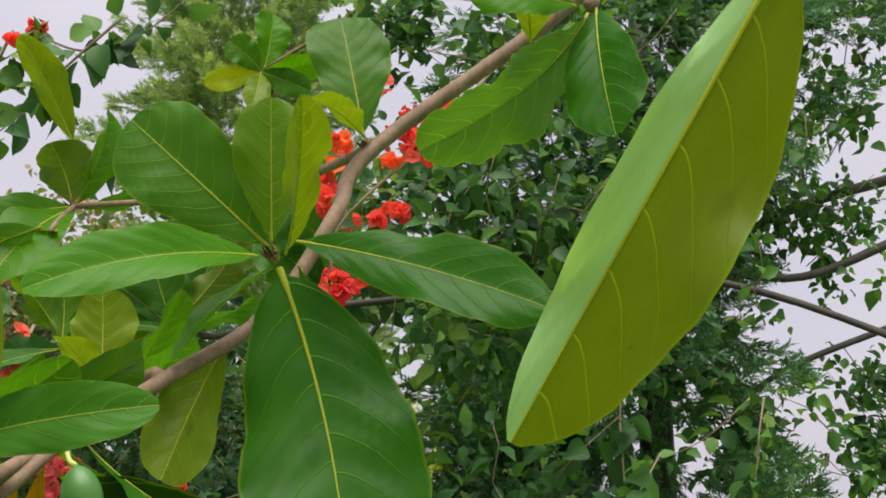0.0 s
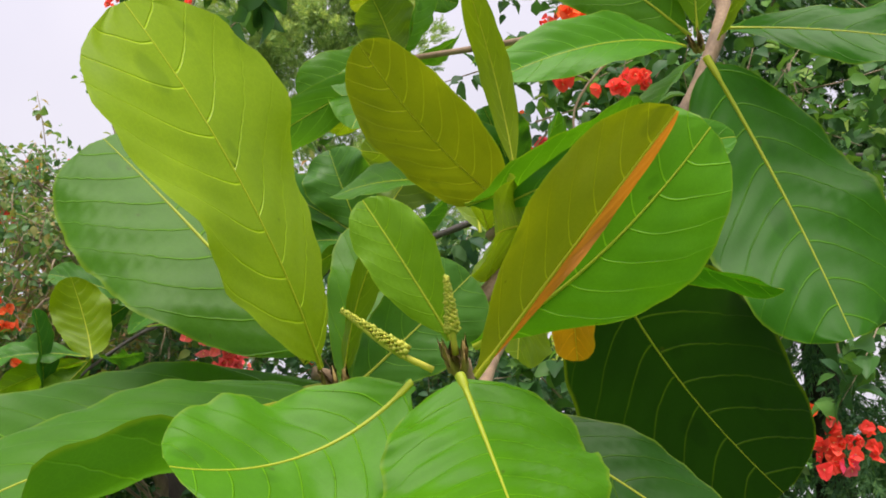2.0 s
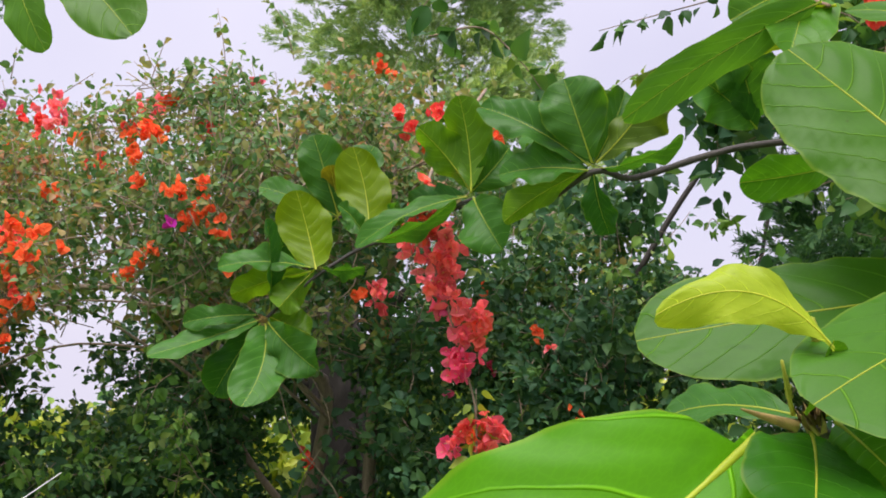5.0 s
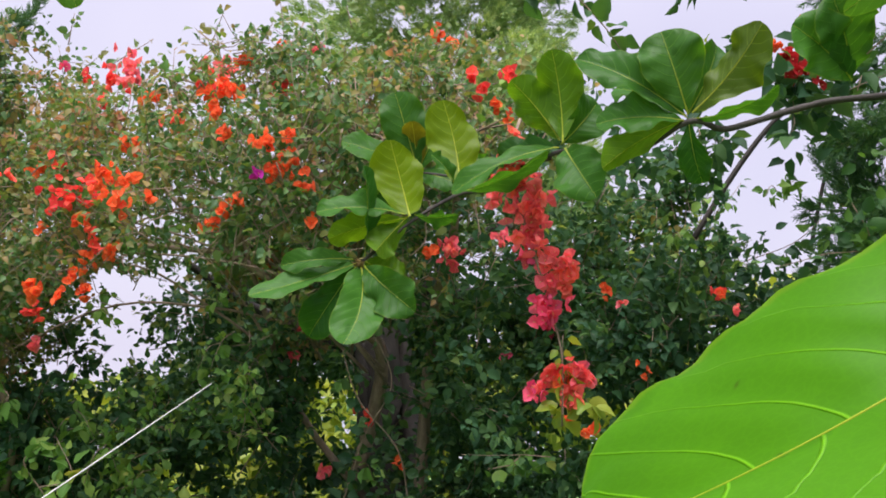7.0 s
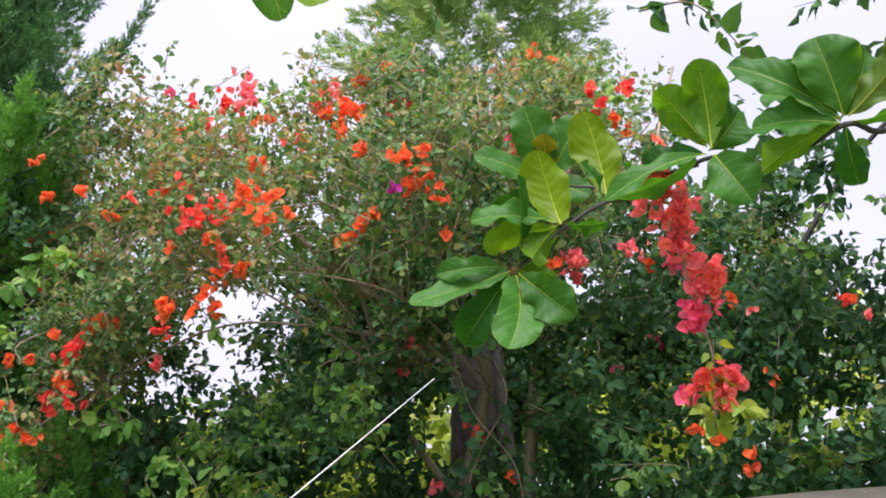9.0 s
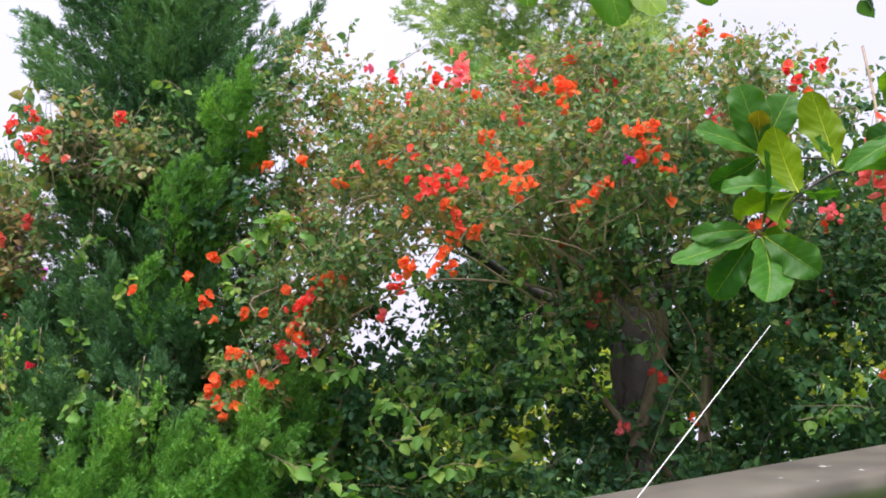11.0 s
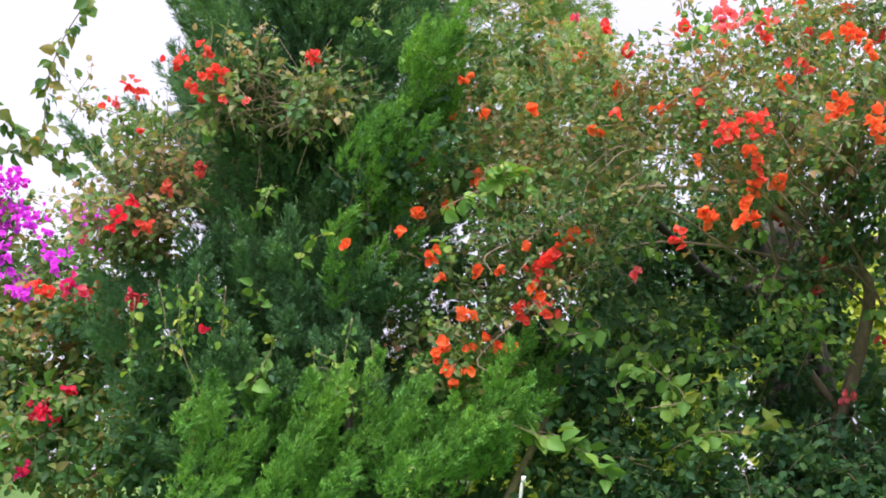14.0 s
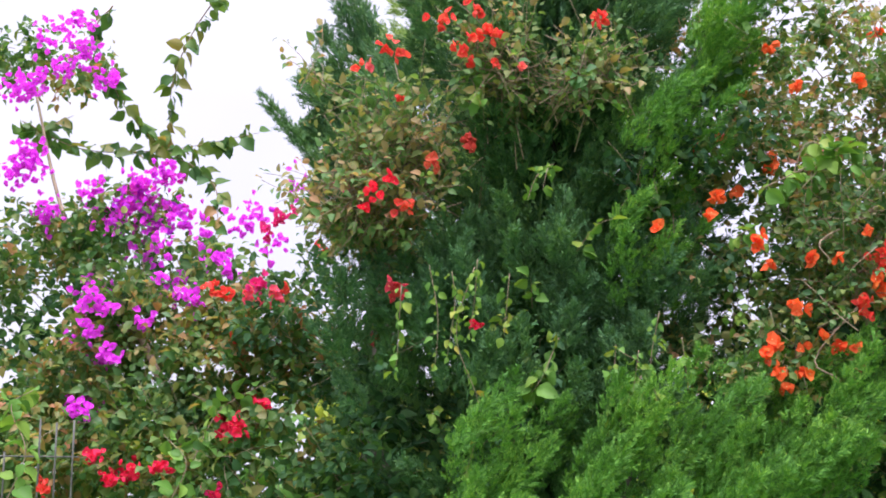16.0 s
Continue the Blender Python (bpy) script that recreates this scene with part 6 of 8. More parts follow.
for p0, p1 in (((-4.684, 4.380, 2.228), (-4.972, 4.280, 2.790)), ((-5.041, 4.380, 1.657), (-5.436, 4.300, 2.119)), ((-3.921, 4.500, 2.336), (-3.343, 4.400, 3.037))):
    p0, p1 = Vector(p0), Vector(p1)
    for q in range(7):
        plumes.append((tuple(p0.lerp(p1, q / 8)), tuple(p0.lerp(p1, (q + 2.2) / 8)), 0.042, 50, 0.05))
for (x0, y0, z0), dx, dz, k in (((-4.443, 3.830, 1.180), 0.28, 0.2, 26), ((-4.814, 3.930, 1.068), 0.22, 0.28, 24), ((-4.249, 3.780, 0.871), 0.35, 0.18, 24), ((-4.042, 3.880, 1.180), 0.25, 0.2, 20), ((-4.371, 4.380, 1.704), 0.12, 0.22, 18)):
    for q in range(k):
        p0 = (x0 + rg.uniform(-dx, dx), y0 + rg.uniform(-0.1, 0.2), z0 + rg.uniform(-dz, dz))
        plumes.append((p0, (p0[0] + rg.uniform(-0.12, 0.15), p0[1] - rg.uniform(0.0, 0.14), p0[2] + rg.uniform(0.1, 0.26)), 0.09, 60, 0.065))
conifer(cypress, CYPRESS, 15, plumes, "dark green scale-leaved sprays")

juniper = thing("juniper_bush", "spreading juniper with bright green feathery shoots", "bush")
plumes = []
for (x0, y0, z0), dx, dz, k in (((-4.294, 3.580, 0.592), 0.35, 0.25, 26), ((-3.867, 3.480, 0.647), 0.35, 0.25, 30), ((-3.583, 3.430, 0.733), 0.22, 0.18, 20), 
                                ((-3.969, 3.830, 1.447), 0.12, 0.3, 14), ((-3.899, 3.800, 1.781), 0.12, 0.2, 14), ((-3.697, 3.830, 2.127), 0.1, 0.2, 14), ((-3.700, 3.900, 2.066), 0.12, 0.2, 8), ((-3.492, 3.700, 0.863), 0.3, 0.15, 14)):
    for q in range(k):
        p0 = (x0 + rg.uniform(-dx, dx), y0 + rg.uniform(-0.15, 0.2), z0 + rg.uniform(-dz, dz * 0.5))
        plumes.append((p0, (p0[0] + rg.uniform(0.03, 0.26), p0[1] - rg.uniform(0.02, 0.16), p0[2] + rg.uniform(0.12, 0.27)), 0.072, 62, 0.060))
tube("stem", [(-4.0, 3.9, -0.05), (-4.0, 3.85, 0.5), (-3.952, 3.880, 1.451), (-3.676, 3.880, 2.233)], 0.03, 0.01, DARK_BARK, juniper)
conifer(juniper, JUNIPER, 16, plumes, "bright green feathery shoots")

far_cypress = thing("cypress_tree", "pale green cypress standing far behind the hedge", "tree")
fcx = (-5.175, 6.680, 2.663)[0]
tube("trunk", [(fcx, 6.7, -0.05), (fcx, 6.7, 2.2), (fcx, 6.7, 2.6)], 0.12, 0.04, DARK_BARK, far_cypress, 10)
plumes = []
for p0, p1 in (((-5.096, 6.680, 2.187), (-5.624, 6.680, 3.244)), ((-5.131, 6.680, 2.150), (-5.671, 6.680, 2.888)), ((-5.130, 6.680, 2.078), (-5.664, 6.680, 2.609)), ((-5.129, 6.680, 2.006), (-5.602, 6.680, 2.296)), ((-5.026, 6.680, 2.296), (-5.480, 6.680, 3.357)), ((-5.028, 6.680, 2.442), (-5.373, 6.680, 3.527)), ((-5.098, 6.680, 2.296), (-5.692, 6.680, 3.000)), ((-5.170, 6.680, 2.296), (-5.608, 6.680, 2.553)), ((-5.308, 6.680, 2.006), (-5.525, 6.680, 2.078))):
    p0, p1 = Vector(p0), Vector(p1)
    for q in range(7):
        side_step = Vector((rg.uniform(-0.1, 0.1), rg.uniform(-0.1, 0.1), rg.uniform(-0.1, 0.1)))
        plumes.append((tuple(p0.lerp(p1, q / 8) + side_step), tuple(p0.lerp(p1, (q + 2.0) / 8) + side_step), 0.16, 60, 0.125))
conifer(far_cypress, CYPRESS, 24, plumes, "feathery green sprays")

dark_cypress = thing("cypress_tree", "dark drooping conifer behind the almond branch", "tree")
dx0 = (0.531, 3.600, 1.946)[0]
tube("trunk", [(dx0, 3.7, -0.05), (dx0, 3.7, 3.2)], 0.08, 0.03, DARK_BARK, dark_cypress)
plumes = []
for q in range(300):
    a = rg.uniform(3.0, 6.4)
    r, z = rg.uniform(0.2, 0.85), rg.uniform(0.7, 3.2)
    if math.cos(a) * r > 0.38 + 0.5 * max(0.0, z - 2.3) or (1.45 > z and math.cos(a) * r > 0.5):
        continue
    p0 = (dx0 + math.cos(a) * r * 0.5, 3.7 + math.sin(a) * r * 0.5, z)
    plumes.append((p0, (dx0 + math.cos(a) * r, 3.7 + math.sin(a) * r, z - rg.uniform(-0.05, 0.25)), 0.1, 42, 0.092))
conifer(dark_cypress, CYPRESS, 19, plumes, "dark drooping sprays")
small_cypress = thing("cypress_tree", "small dense conifer beyond the hedge", "tree")
sx0, sy0, sz0 = (0.120, 3.800, 1.839)
tube("trunk", [(sx0, sy0, -0.05), (sx0, sy0, 1.6)], 0.06, 0.03, DARK_BARK, small_cypress)
plumes = []
for q in range(120):
    a, z = rg.uniform(0, 6.28), rg.uniform(0.5, sz0 + 0.12)
    r = 0.38 * (1.15 - 0.3 * z / sz0) * rg.uniform(0.6, 1)
    plumes.append(((sx0 + math.cos(a) * r * 0.4, sy0 + math.sin(a) * r * 0.4, z - 0.1), (sx0 + math.cos(a) * r, sy0 + math.sin(a) * r, z + 0.12), 0.1, 50, 0.08))
conifer(small_cypress, CYPRESS, 20, plumes, "dark green sprays")

far_tree = thing("feathery_tree", "tall pale green tree with fine feathery foliage behind the hedge", "tree")
fx, fy = (-4.048, 18.000, 5.229)[0], 18.0
tube("trunk", [(fx, fy, -1.5), (fx + 0.05, fy, 2.5), (fx, fy, 6.0)], 0.16, 0.03, DARK_BARK, far_tree, 10)
plumes = []
for k in range(330):
    z = 3.0 + 7.4 * rg.random() ** 1.1
    a = rg.uniform(0, 6.28)
    wide = 3.05 * (1.0 - 0.45 * max(0.0, (z - 5.4) / 5.0) ** 1.5) * (0.93 + 0.12 * math.sin(3.1 * z + 2 * a))
    r = wide * (0.35 + 0.65 * rg.random() ** 0.6)
    p0 = (fx + math.cos(a) * (r - 1.0), fy + math.sin(a) * (r - 1.0), z - 0.15)
    plumes.append((p0, (fx + math.cos(a) * r, fy + math.sin(a) * r, z + rg.uniform(-0.1, 0.3)), 0.36, 46, 0.30))
conifer(far_tree, FEATHER, 17, plumes, "pale green feathery leaves")

# the dark trunk that holds the hedge up, and bare limbs
host = thing("hedge_tree", "dark rough tree trunk overgrown by the hedge", "tree")
tube("trunk", [(-1.948, 4.950, -0.050), (-1.964, 4.950, 0.580), (-1.980, 4.950, 1.045), (-2.024, 4.950, 1.651)], 0.15, 0.10, DARK_BARK, host, 18, 10, 0.35)
tube("trunk", [(-1.818, 4.900, -0.050), (-1.802, 4.870, 0.595), (-1.850, 4.900, 1.049), (-1.915, 4.950, 1.623)], 0.05, 0.03, DARK_BARK, host, 10, 10, 0.35)
tube("trunk", [(-2.119, 4.950, -0.050), (-2.085, 4.900, 0.585), (-2.049, 4.870, 1.049), (-2.092, 4.900, 1.621)], 0.045, 0.03, DARK_BARK, host, 10, 10, 0.35)
tube("limb", [(-2.031, 5.100, 1.306), (-1.693, 5.050, 1.520), (-1.151, 4.950, 1.564)], 0.06, 0.02, DARK_BARK, host)
tube("limb", [(-2.030, 4.950, 1.250), (-2.400, 4.850, 1.401), (-2.518, 4.600, 1.481), (-2.742, 4.400, 1.673)], 0.045, 0.016, DARK_BARK, host)
tube("limb", [(-1.855, 5.050, 1.521), (-1.436, 4.950, 1.854), (-1.137, 4.750, 1.631)], 0.03, 0.012, DARK_BARK, host)
tube("limb", [(-0.675, 4.100, 1.583), (-0.441, 4.100, 1.963), (-0.272, 4.100, 2.172), (-0.107, 4.100, 2.274)], 0.012, 0.008, DARK_BARK, host)
tube("limb", [(-0.182, 4.100, 1.662), (-0.125, 4.100, 1.934), (-0.069, 4.100, 2.166)], 0.008, 0.005, DARK_BARK, host)
tube("limb", [(0.605, 3.600, 2.092), (0.936, 3.600, 2.303), (1.334, 3.600, 2.423)], 0.012, 0.018, DARK_BARK, host)
tube("limb", [(0.636, 3.300, 2.081), (0.909, 3.300, 2.059), (1.205, 3.300, 2.169)], 0.01, 0.014, DARK_BARK, host)
tube("limb", [(0.695, 3.300, 1.693), (0.860, 3.300, 1.802), (1.185, 3.300, 1.925)], 0.008, 0.01, DARK_BARK, host)

east_bush = thing("bougainvillea_bush", "bougainvillea with scattered red and orange flowers over the vine", "bush")
tube("stem", [(-1.2, 4.4, -0.05), (-2.076, 4.180, 0.953), (-2.245, 3.980, 1.515), (-2.343, 3.880, 1.930)], 0.02, 0.005, TWIG, east_bush)
fo = Foliage(42)
fo.body((-2.386, 3.880, 1.931), (0.3, 0.2, 0.2), 80, 0.041, 11, 0.0, 2.2)
fo.body((-2.216, 3.980, 2.274), (0.25, 0.2, 0.2), 60, 0.041, 11, 0.0, 2.2)
fo.done("foliage", BOUG_DRY, east_bush, "olive and reddish leaves")
cascade = thing("bougainvillea_bush", "bougainvillea spilling orange-red flowers down between cypress and mound", "bush")
tube("stem", [(-3.6, 4.0, -0.05), (-3.150, 3.780, 0.883), (-3.214, 3.680, 1.320), (-3.005, 3.630, 1.546)], 0.02, 0.005, TWIG, cascade)
fo = Foliage(41)
fo.body((-3.276, 3.630, 1.322), (0.3, 0.2, 0.22), 90, 0.041, 11, -0.1, 2.2)
fo.body((-3.503, 3.630, 1.045), (0.2, 0.15, 0.2), 50, 0.041, 11, -0.1, 2.2)
fo.done("foliage", BOUG, cascade, "green and olive leaves")
# flowers of the orange bush
flowers(orange_bush, (-2.521, 3.403, 2.268), CORAL, 14, 0.07, 0.92)
flowers(orange_bush, (-2.640, 3.537, 2.276), RED, 6, 0.035, 0.94)
flowers(orange_bush, (-3.021, 3.953, 2.259), ORANGE, 4, 0.035, 0.99)
flowers(orange_bush, (-2.923, 3.871, 2.359), RED, 3, 0.02, 0.99)
flowers(orange_bush, (-2.099, 3.267, 2.169), ORANGE, 12, 0.06, 0.88)
flowers(orange_bush, (-2.083, 3.389, 2.276), ORANGE, 4, 0.035, 0.90)
flowers(orange_bush, (-2.070, 4.126, 2.515), CORAL, 4, 0.035, 0.99)
flowers(orange_bush, (-1.958, 3.405, 2.192), RED, 5, 0.035, 0.92)
flowers(orange_bush, (-2.086, 3.124, 2.068), ORANGE, 4, 0.035, 0.84)
flowers(orange_bush, (-1.951, 2.873, 1.934), ORANGE, 4, 0.035, 0.78)
flowers(orange_bush, (-2.276, 3.266, 2.055), RED, 5, 0.035, 0.88)
flowers(orange_bush, (-2.500, 3.572, 2.208), ORANGE, 5, 0.035, 0.95)
flowers(orange_bush, (-2.841, 3.823, 2.258), RED, 3, 0.02, 0.99)
flowers(orange_bush, (-3.047, 3.900, 2.421), PINK, 1, 0.02, 0.99)
flowers(orange_bush, (-1.592, 4.235, 2.569), ORANGE, 6, 0.035, 0.99)
flowers(orange_bush, (-1.504, 4.049, 2.502), ORANGE, 2, 0.02, 0.99)
flowers(orange_bush, (-1.310, 3.344, 2.186), RED, 3, 0.02, 0.89)
flowers(orange_bush, (-1.274, 3.355, 2.143), RED, 3, 0.02, 0.90)
flowers(orange_bush, (-1.226, 3.371, 2.089), ORANGE, 3, 0.02, 0.90)
flowers(orange_bush, (-1.192, 3.362, 2.183), RED, 4, 0.035, 0.90)
flowers(orange_bush, (-1.193, 3.380, 2.045), ORANGE, 2, 0.02, 0.90)
flowers(orange_bush, (-1.568, 3.384, 2.024), CORAL, 4, 0.035, 0.90)
flowers(orange_bush, (-2.237, 3.361, 2.190), RED, 3, 0.02, 0.90)
flowers(orange_bush, (-2.134, 3.906, 2.466), ORANGE, 3, 0.02, 0.99)
flowers(orange_bush, (-1.821, 2.826, 1.891), ORANGE, 6, 0.035, 0.77)
flowers(orange_bush, (-1.761, 2.900, 1.935), ORANGE, 5, 0.035, 0.78)
flowers(orange_bush, (-1.774, 2.911, 1.843), ORANGE, 9, 0.06, 0.78)
flowers(orange_bush, (-1.809, 2.880, 1.820), ORANGE, 4, 0.035, 0.78)
flowers(orange_bush, (-1.843, 2.846, 1.810), (0.55, 0.03, 0.35), 2, 0.02, 0.77)
flowers(orange_bush, (-1.727, 2.927, 1.782), ORANGE, 3, 0.02, 0.79)
flowers(orange_bush, (-2.565, 3.082, 1.780), RED, 14, 0.06, 0.83)
flowers(orange_bush, (-2.486, 3.055, 1.802), RED, 8, 0.06, 0.82)
flowers(orange_bush, (-2.502, 3.071, 1.718), ORANGE, 6, 0.035, 0.83)
flowers(orange_bush, (-2.284, 2.787, 1.803), ORANGE, 10, 0.06, 0.76)
flowers(orange_bush, (-2.191, 2.703, 1.733), ORANGE, 8, 0.06, 0.73)
flowers(orange_bush, (-2.173, 2.745, 1.783), ORANGE, 4, 0.035, 0.74)
flowers(orange_bush, (-2.401, 3.084, 1.611), ORANGE, 5, 0.035, 0.83)
flowers(orange_bush, (-2.466, 3.091, 1.647), RED, 4, 0.035, 0.83)
flowers(orange_bush, (-2.646, 3.193, 1.907), RED, 5, 0.035, 0.85)
flowers(orange_bush, (-2.925, 3.330, 1.891), RED, 3, 0.02, 0.89)
flowers(orange_bush, (-2.996, 3.352, 1.847), ORANGE, 3, 0.02, 0.90)
flowers(orange_bush, (-2.673, 3.128, 1.699), ORANGE, 3, 0.02, 0.84)
flowers(orange_bush, (-2.491, 3.094, 1.593), ORANGE, 4, 0.035, 0.83)
flowers(orange_bush, (-2.006, 2.911, 1.682), ORANGE, 4, 0.035, 0.78)
flowers(orange_bush, (-1.958, 2.895, 1.720), ORANGE, 5, 0.035, 0.78)
flowers(orange_bush, (-1.917, 2.884, 1.739), ORANGE, 3, 0.02, 0.78)
flowers(orange_bush, (-2.212, 4.000, 1.625), ORANGE, 5, 0.035, 0.99)
flowers(orange_bush, (-2.230, 4.000, 1.570), ORANGE, 3, 0.02, 0.99)
flowers(orange_bush, (-2.155, 2.836, 1.749), ORANGE, 3, 0.02, 0.77)
flowers(orange_bush, (-1.719, 2.963, 1.686), ORANGE, 2, 0.02, 0.79)
flowers(orange_bush, (-2.190, 3.276, 2.148), ORANGE, 3, 0.02, 0.88)
flowers(orange_bush, (-2.380, 3.122, 1.958), ORANGE, 4, 0.035, 0.84)
flowers(orange_bush, (-1.386, 3.330, 1.633), CORAL, 5, 0.035, 0.89)
flowers(orange_bush, (-1.370, 3.330, 1.583), CORAL, 5, 0.035, 0.89)
flowers(orange_bush, (-1.432, 3.328, 1.616), ORANGE, 3, 0.02, 0.89)
flowers(cascade, (-2.645, 3.054, 1.503), ORANGE, 7, 0.035, 0.88)
flowers(cascade, (-2.736, 3.195, 1.448), RED, 5, 0.035, 0.92)
flowers(cascade, (-2.538, 3.030, 1.490), ORANGE, 3, 0.02, 0.88)
flowers(cascade, (-2.490, 3.080, 1.493), ORANGE, 3, 0.02, 0.90)
flowers(cascade, (-2.518, 3.068, 1.538), ORANGE, 3, 0.02, 0.90)
flowers(cascade, (-3.235, 3.538, 1.966), ORANGE, 3, 0.02, 1.02)
flowers(east_bush, (-2.089, 3.950, 1.283), CORAL, 3, 0.02, 0.99)
flowers(east_bush, (-1.796, 3.950, 1.042), RED, 4, 0.035, 0.99)
flowers(east_bush, (-2.054, 3.950, 1.391), CORAL, 2, 0.02, 0.99)
flowers(east_bush, (-1.962, 3.950, 0.836), CORAL, 3, 0.02, 0.99)
flowers(east_bush, (-1.681, 3.950, 0.892), ORANGE, 2, 0.02, 0.99)
flowers(east_bush, (-1.287, 3.950, 1.275), PINK, 2, 0.02, 0.99)
flowers(east_bush, (-1.142, 3.950, 1.377), PINK, 2, 0.02, 0.99)
flowers(east_bush, (-0.851, 3.340, 1.017), ORANGE, 2, 0.02, 0.89)
flowers(east_bush, (-0.853, 3.340, 0.974), ORANGE, 2, 0.02, 0.89)
flowers(east_bush, (-0.941, 3.340, 1.076), ORANGE, 3, 0.02, 0.89)
flowers(east_bush, (-1.004, 3.340, 1.098), ORANGE, 2, 0.02, 0.89)
flowers(east_bush, (-1.147, 3.950, 1.659), ORANGE, 3, 0.02, 0.99)
flowers(east_bush, (-0.882, 3.340, 1.502), ORANGE, 3, 0.02, 0.89)
flowers(east_bush, (-0.775, 3.340, 1.248), ORANGE, 2, 0.02, 0.89)
flowers(east_bush, (-0.557, 3.340, 1.494), RED, 3, 0.02, 0.89)
# the string of coral flowers that hangs under the almond bough
hanging = thing("bougainvillea_cane", "long drooping bougainvillea cane hung with coral-pink flowers", "branch")
tube("stem", [(-1.045, 3.400, 2.258), (-1.096, 2.800, 1.930), (-1.101, 2.720, 1.748), (-1.056, 2.700, 1.595), (-1.006, 2.700, 1.418), (-0.979, 2.690, 1.303), (-0.980, 2.690, 1.133)], 0.005, 0.002, TWIG, hanging)
flowers(hanging, (-1.093, 2.700, 1.867), (0.92, 0.17, 0.13), 4, 0.026, 0.9)
flowers(hanging, (-1.107, 2.700, 1.805), (0.92, 0.17, 0.13), 6, 0.034, 0.9)
flowers(hanging, (-1.123, 2.700, 1.753), (0.92, 0.17, 0.13), 6, 0.034, 0.9)
flowers(hanging, (-1.124, 2.700, 1.713), CORAL, 6, 0.034, 0.9)
flowers(hanging, (-1.082, 2.700, 1.759), (0.92, 0.17, 0.13), 4, 0.026, 0.9)
flowers(hanging, (-1.058, 2.700, 1.735), CORAL, 6, 0.034, 0.9)
flowers(hanging, (-1.093, 2.700, 1.688), CORAL, 6, 0.034, 0.9)
flowers(hanging, (-1.045, 2.700, 1.701), CORAL, 6, 0.034, 0.9)
flowers(hanging, (-1.025, 2.700, 1.675), CORAL, 4, 0.026, 0.9)
flowers(hanging, (-1.061, 2.700, 1.654), CORAL, 6, 0.034, 0.9)
flowers(hanging, (-1.044, 2.700, 1.627), CORAL, 6, 0.034, 0.9)
flowers(hanging, (-1.077, 2.700, 1.618), CORAL, 4, 0.026, 0.9)
flowers(hanging, (-1.057, 2.700, 1.580), CORAL, 6, 0.034, 0.9)
flowers(hanging, (-1.065, 2.700, 1.557), PINK, 3, 0.026, 0.9)
flowers(hanging, (-1.001, 2.700, 1.556), CORAL, 6, 0.034, 0.9)
flowers(hanging, (-0.970, 2.700, 1.548), CORAL, 4, 0.026, 0.9)
flowers(hanging, (-0.960, 2.700, 1.519), (0.92, 0.17, 0.13), 4, 0.026, 0.9)
flowers(hanging, (-1.002, 2.700, 1.520), CORAL, 6, 0.034, 0.9)
flowers(hanging, (-0.978, 2.700, 1.487), (0.92, 0.17, 0.13), 4, 0.026, 0.9)
flowers(hanging, (-1.015, 2.700, 1.484), CORAL, 4, 0.026, 0.9)
flowers(hanging, (-1.030, 2.700, 1.445), PINK, 6, 0.034, 0.9)
flowers(hanging, (-1.005, 2.700, 1.424), PINK, 6, 0.034, 0.9)
flowers(hanging, (-1.010, 2.700, 1.390), PINK, 4, 0.026, 0.9)
flowers(hanging, (-1.038, 2.700, 1.235), CORAL, 4, 0.026, 0.9)
flowers(hanging, (-1.055, 2.700, 1.218), PINK, 3, 0.026, 0.9)
flowers(hanging, (-1.004, 2.700, 1.263), (0.92, 0.17, 0.13), 4, 0.026, 0.9)
flowers(hanging, (-0.972, 2.700, 1.274), (0.92, 0.17, 0.13), 4, 0.026, 0.9)
flowers(hanging, (-0.928, 2.700, 1.266), CORAL, 6, 0.034, 0.9)
flowers(hanging, (-0.912, 2.700, 1.248), CORAL, 3, 0.026, 0.9)
flowers(hanging, (-0.954, 2.700, 1.217), (0.92, 0.17, 0.13), 4, 0.026, 0.9)
flowers(hanging, (-0.947, 2.700, 1.196), (0.92, 0.17, 0.13), 3, 0.026, 0.9)
flowers(hanging, (-0.984, 2.700, 1.246), ORANGE, 3, 0.026, 0.9)
fo = Foliage(31)
fo.runner([(-0.977, 2.690, 1.360), (-0.977, 2.690, 1.217), (-0.975, 2.690, 1.133)], 0.05, 0.05, 0.0015)
fo.runner([(-0.943, 2.700, 1.231), (-0.904, 2.700, 1.174)], 0.06, 0.03, 0.0015)
fo.done("foliage", YELLOW, hanging, "few yellow-green leaves")
flowers(orange_bush, (-0.311, 2.980, 2.102), (0.66, 0.05, 0.05), 14, 0.06, 0.81)
flowers(orange_bush, (-0.372, 2.980, 2.081), (0.66, 0.05, 0.05), 8, 0.035, 0.81)
flowers(orange_bush, (-0.266, 2.980, 2.124), CORAL, 6, 0.035, 0.81)
flowers(orange_bush, (-0.386, 2.980, 2.121), (0.66, 0.05, 0.05), 6, 0.035, 0.81)
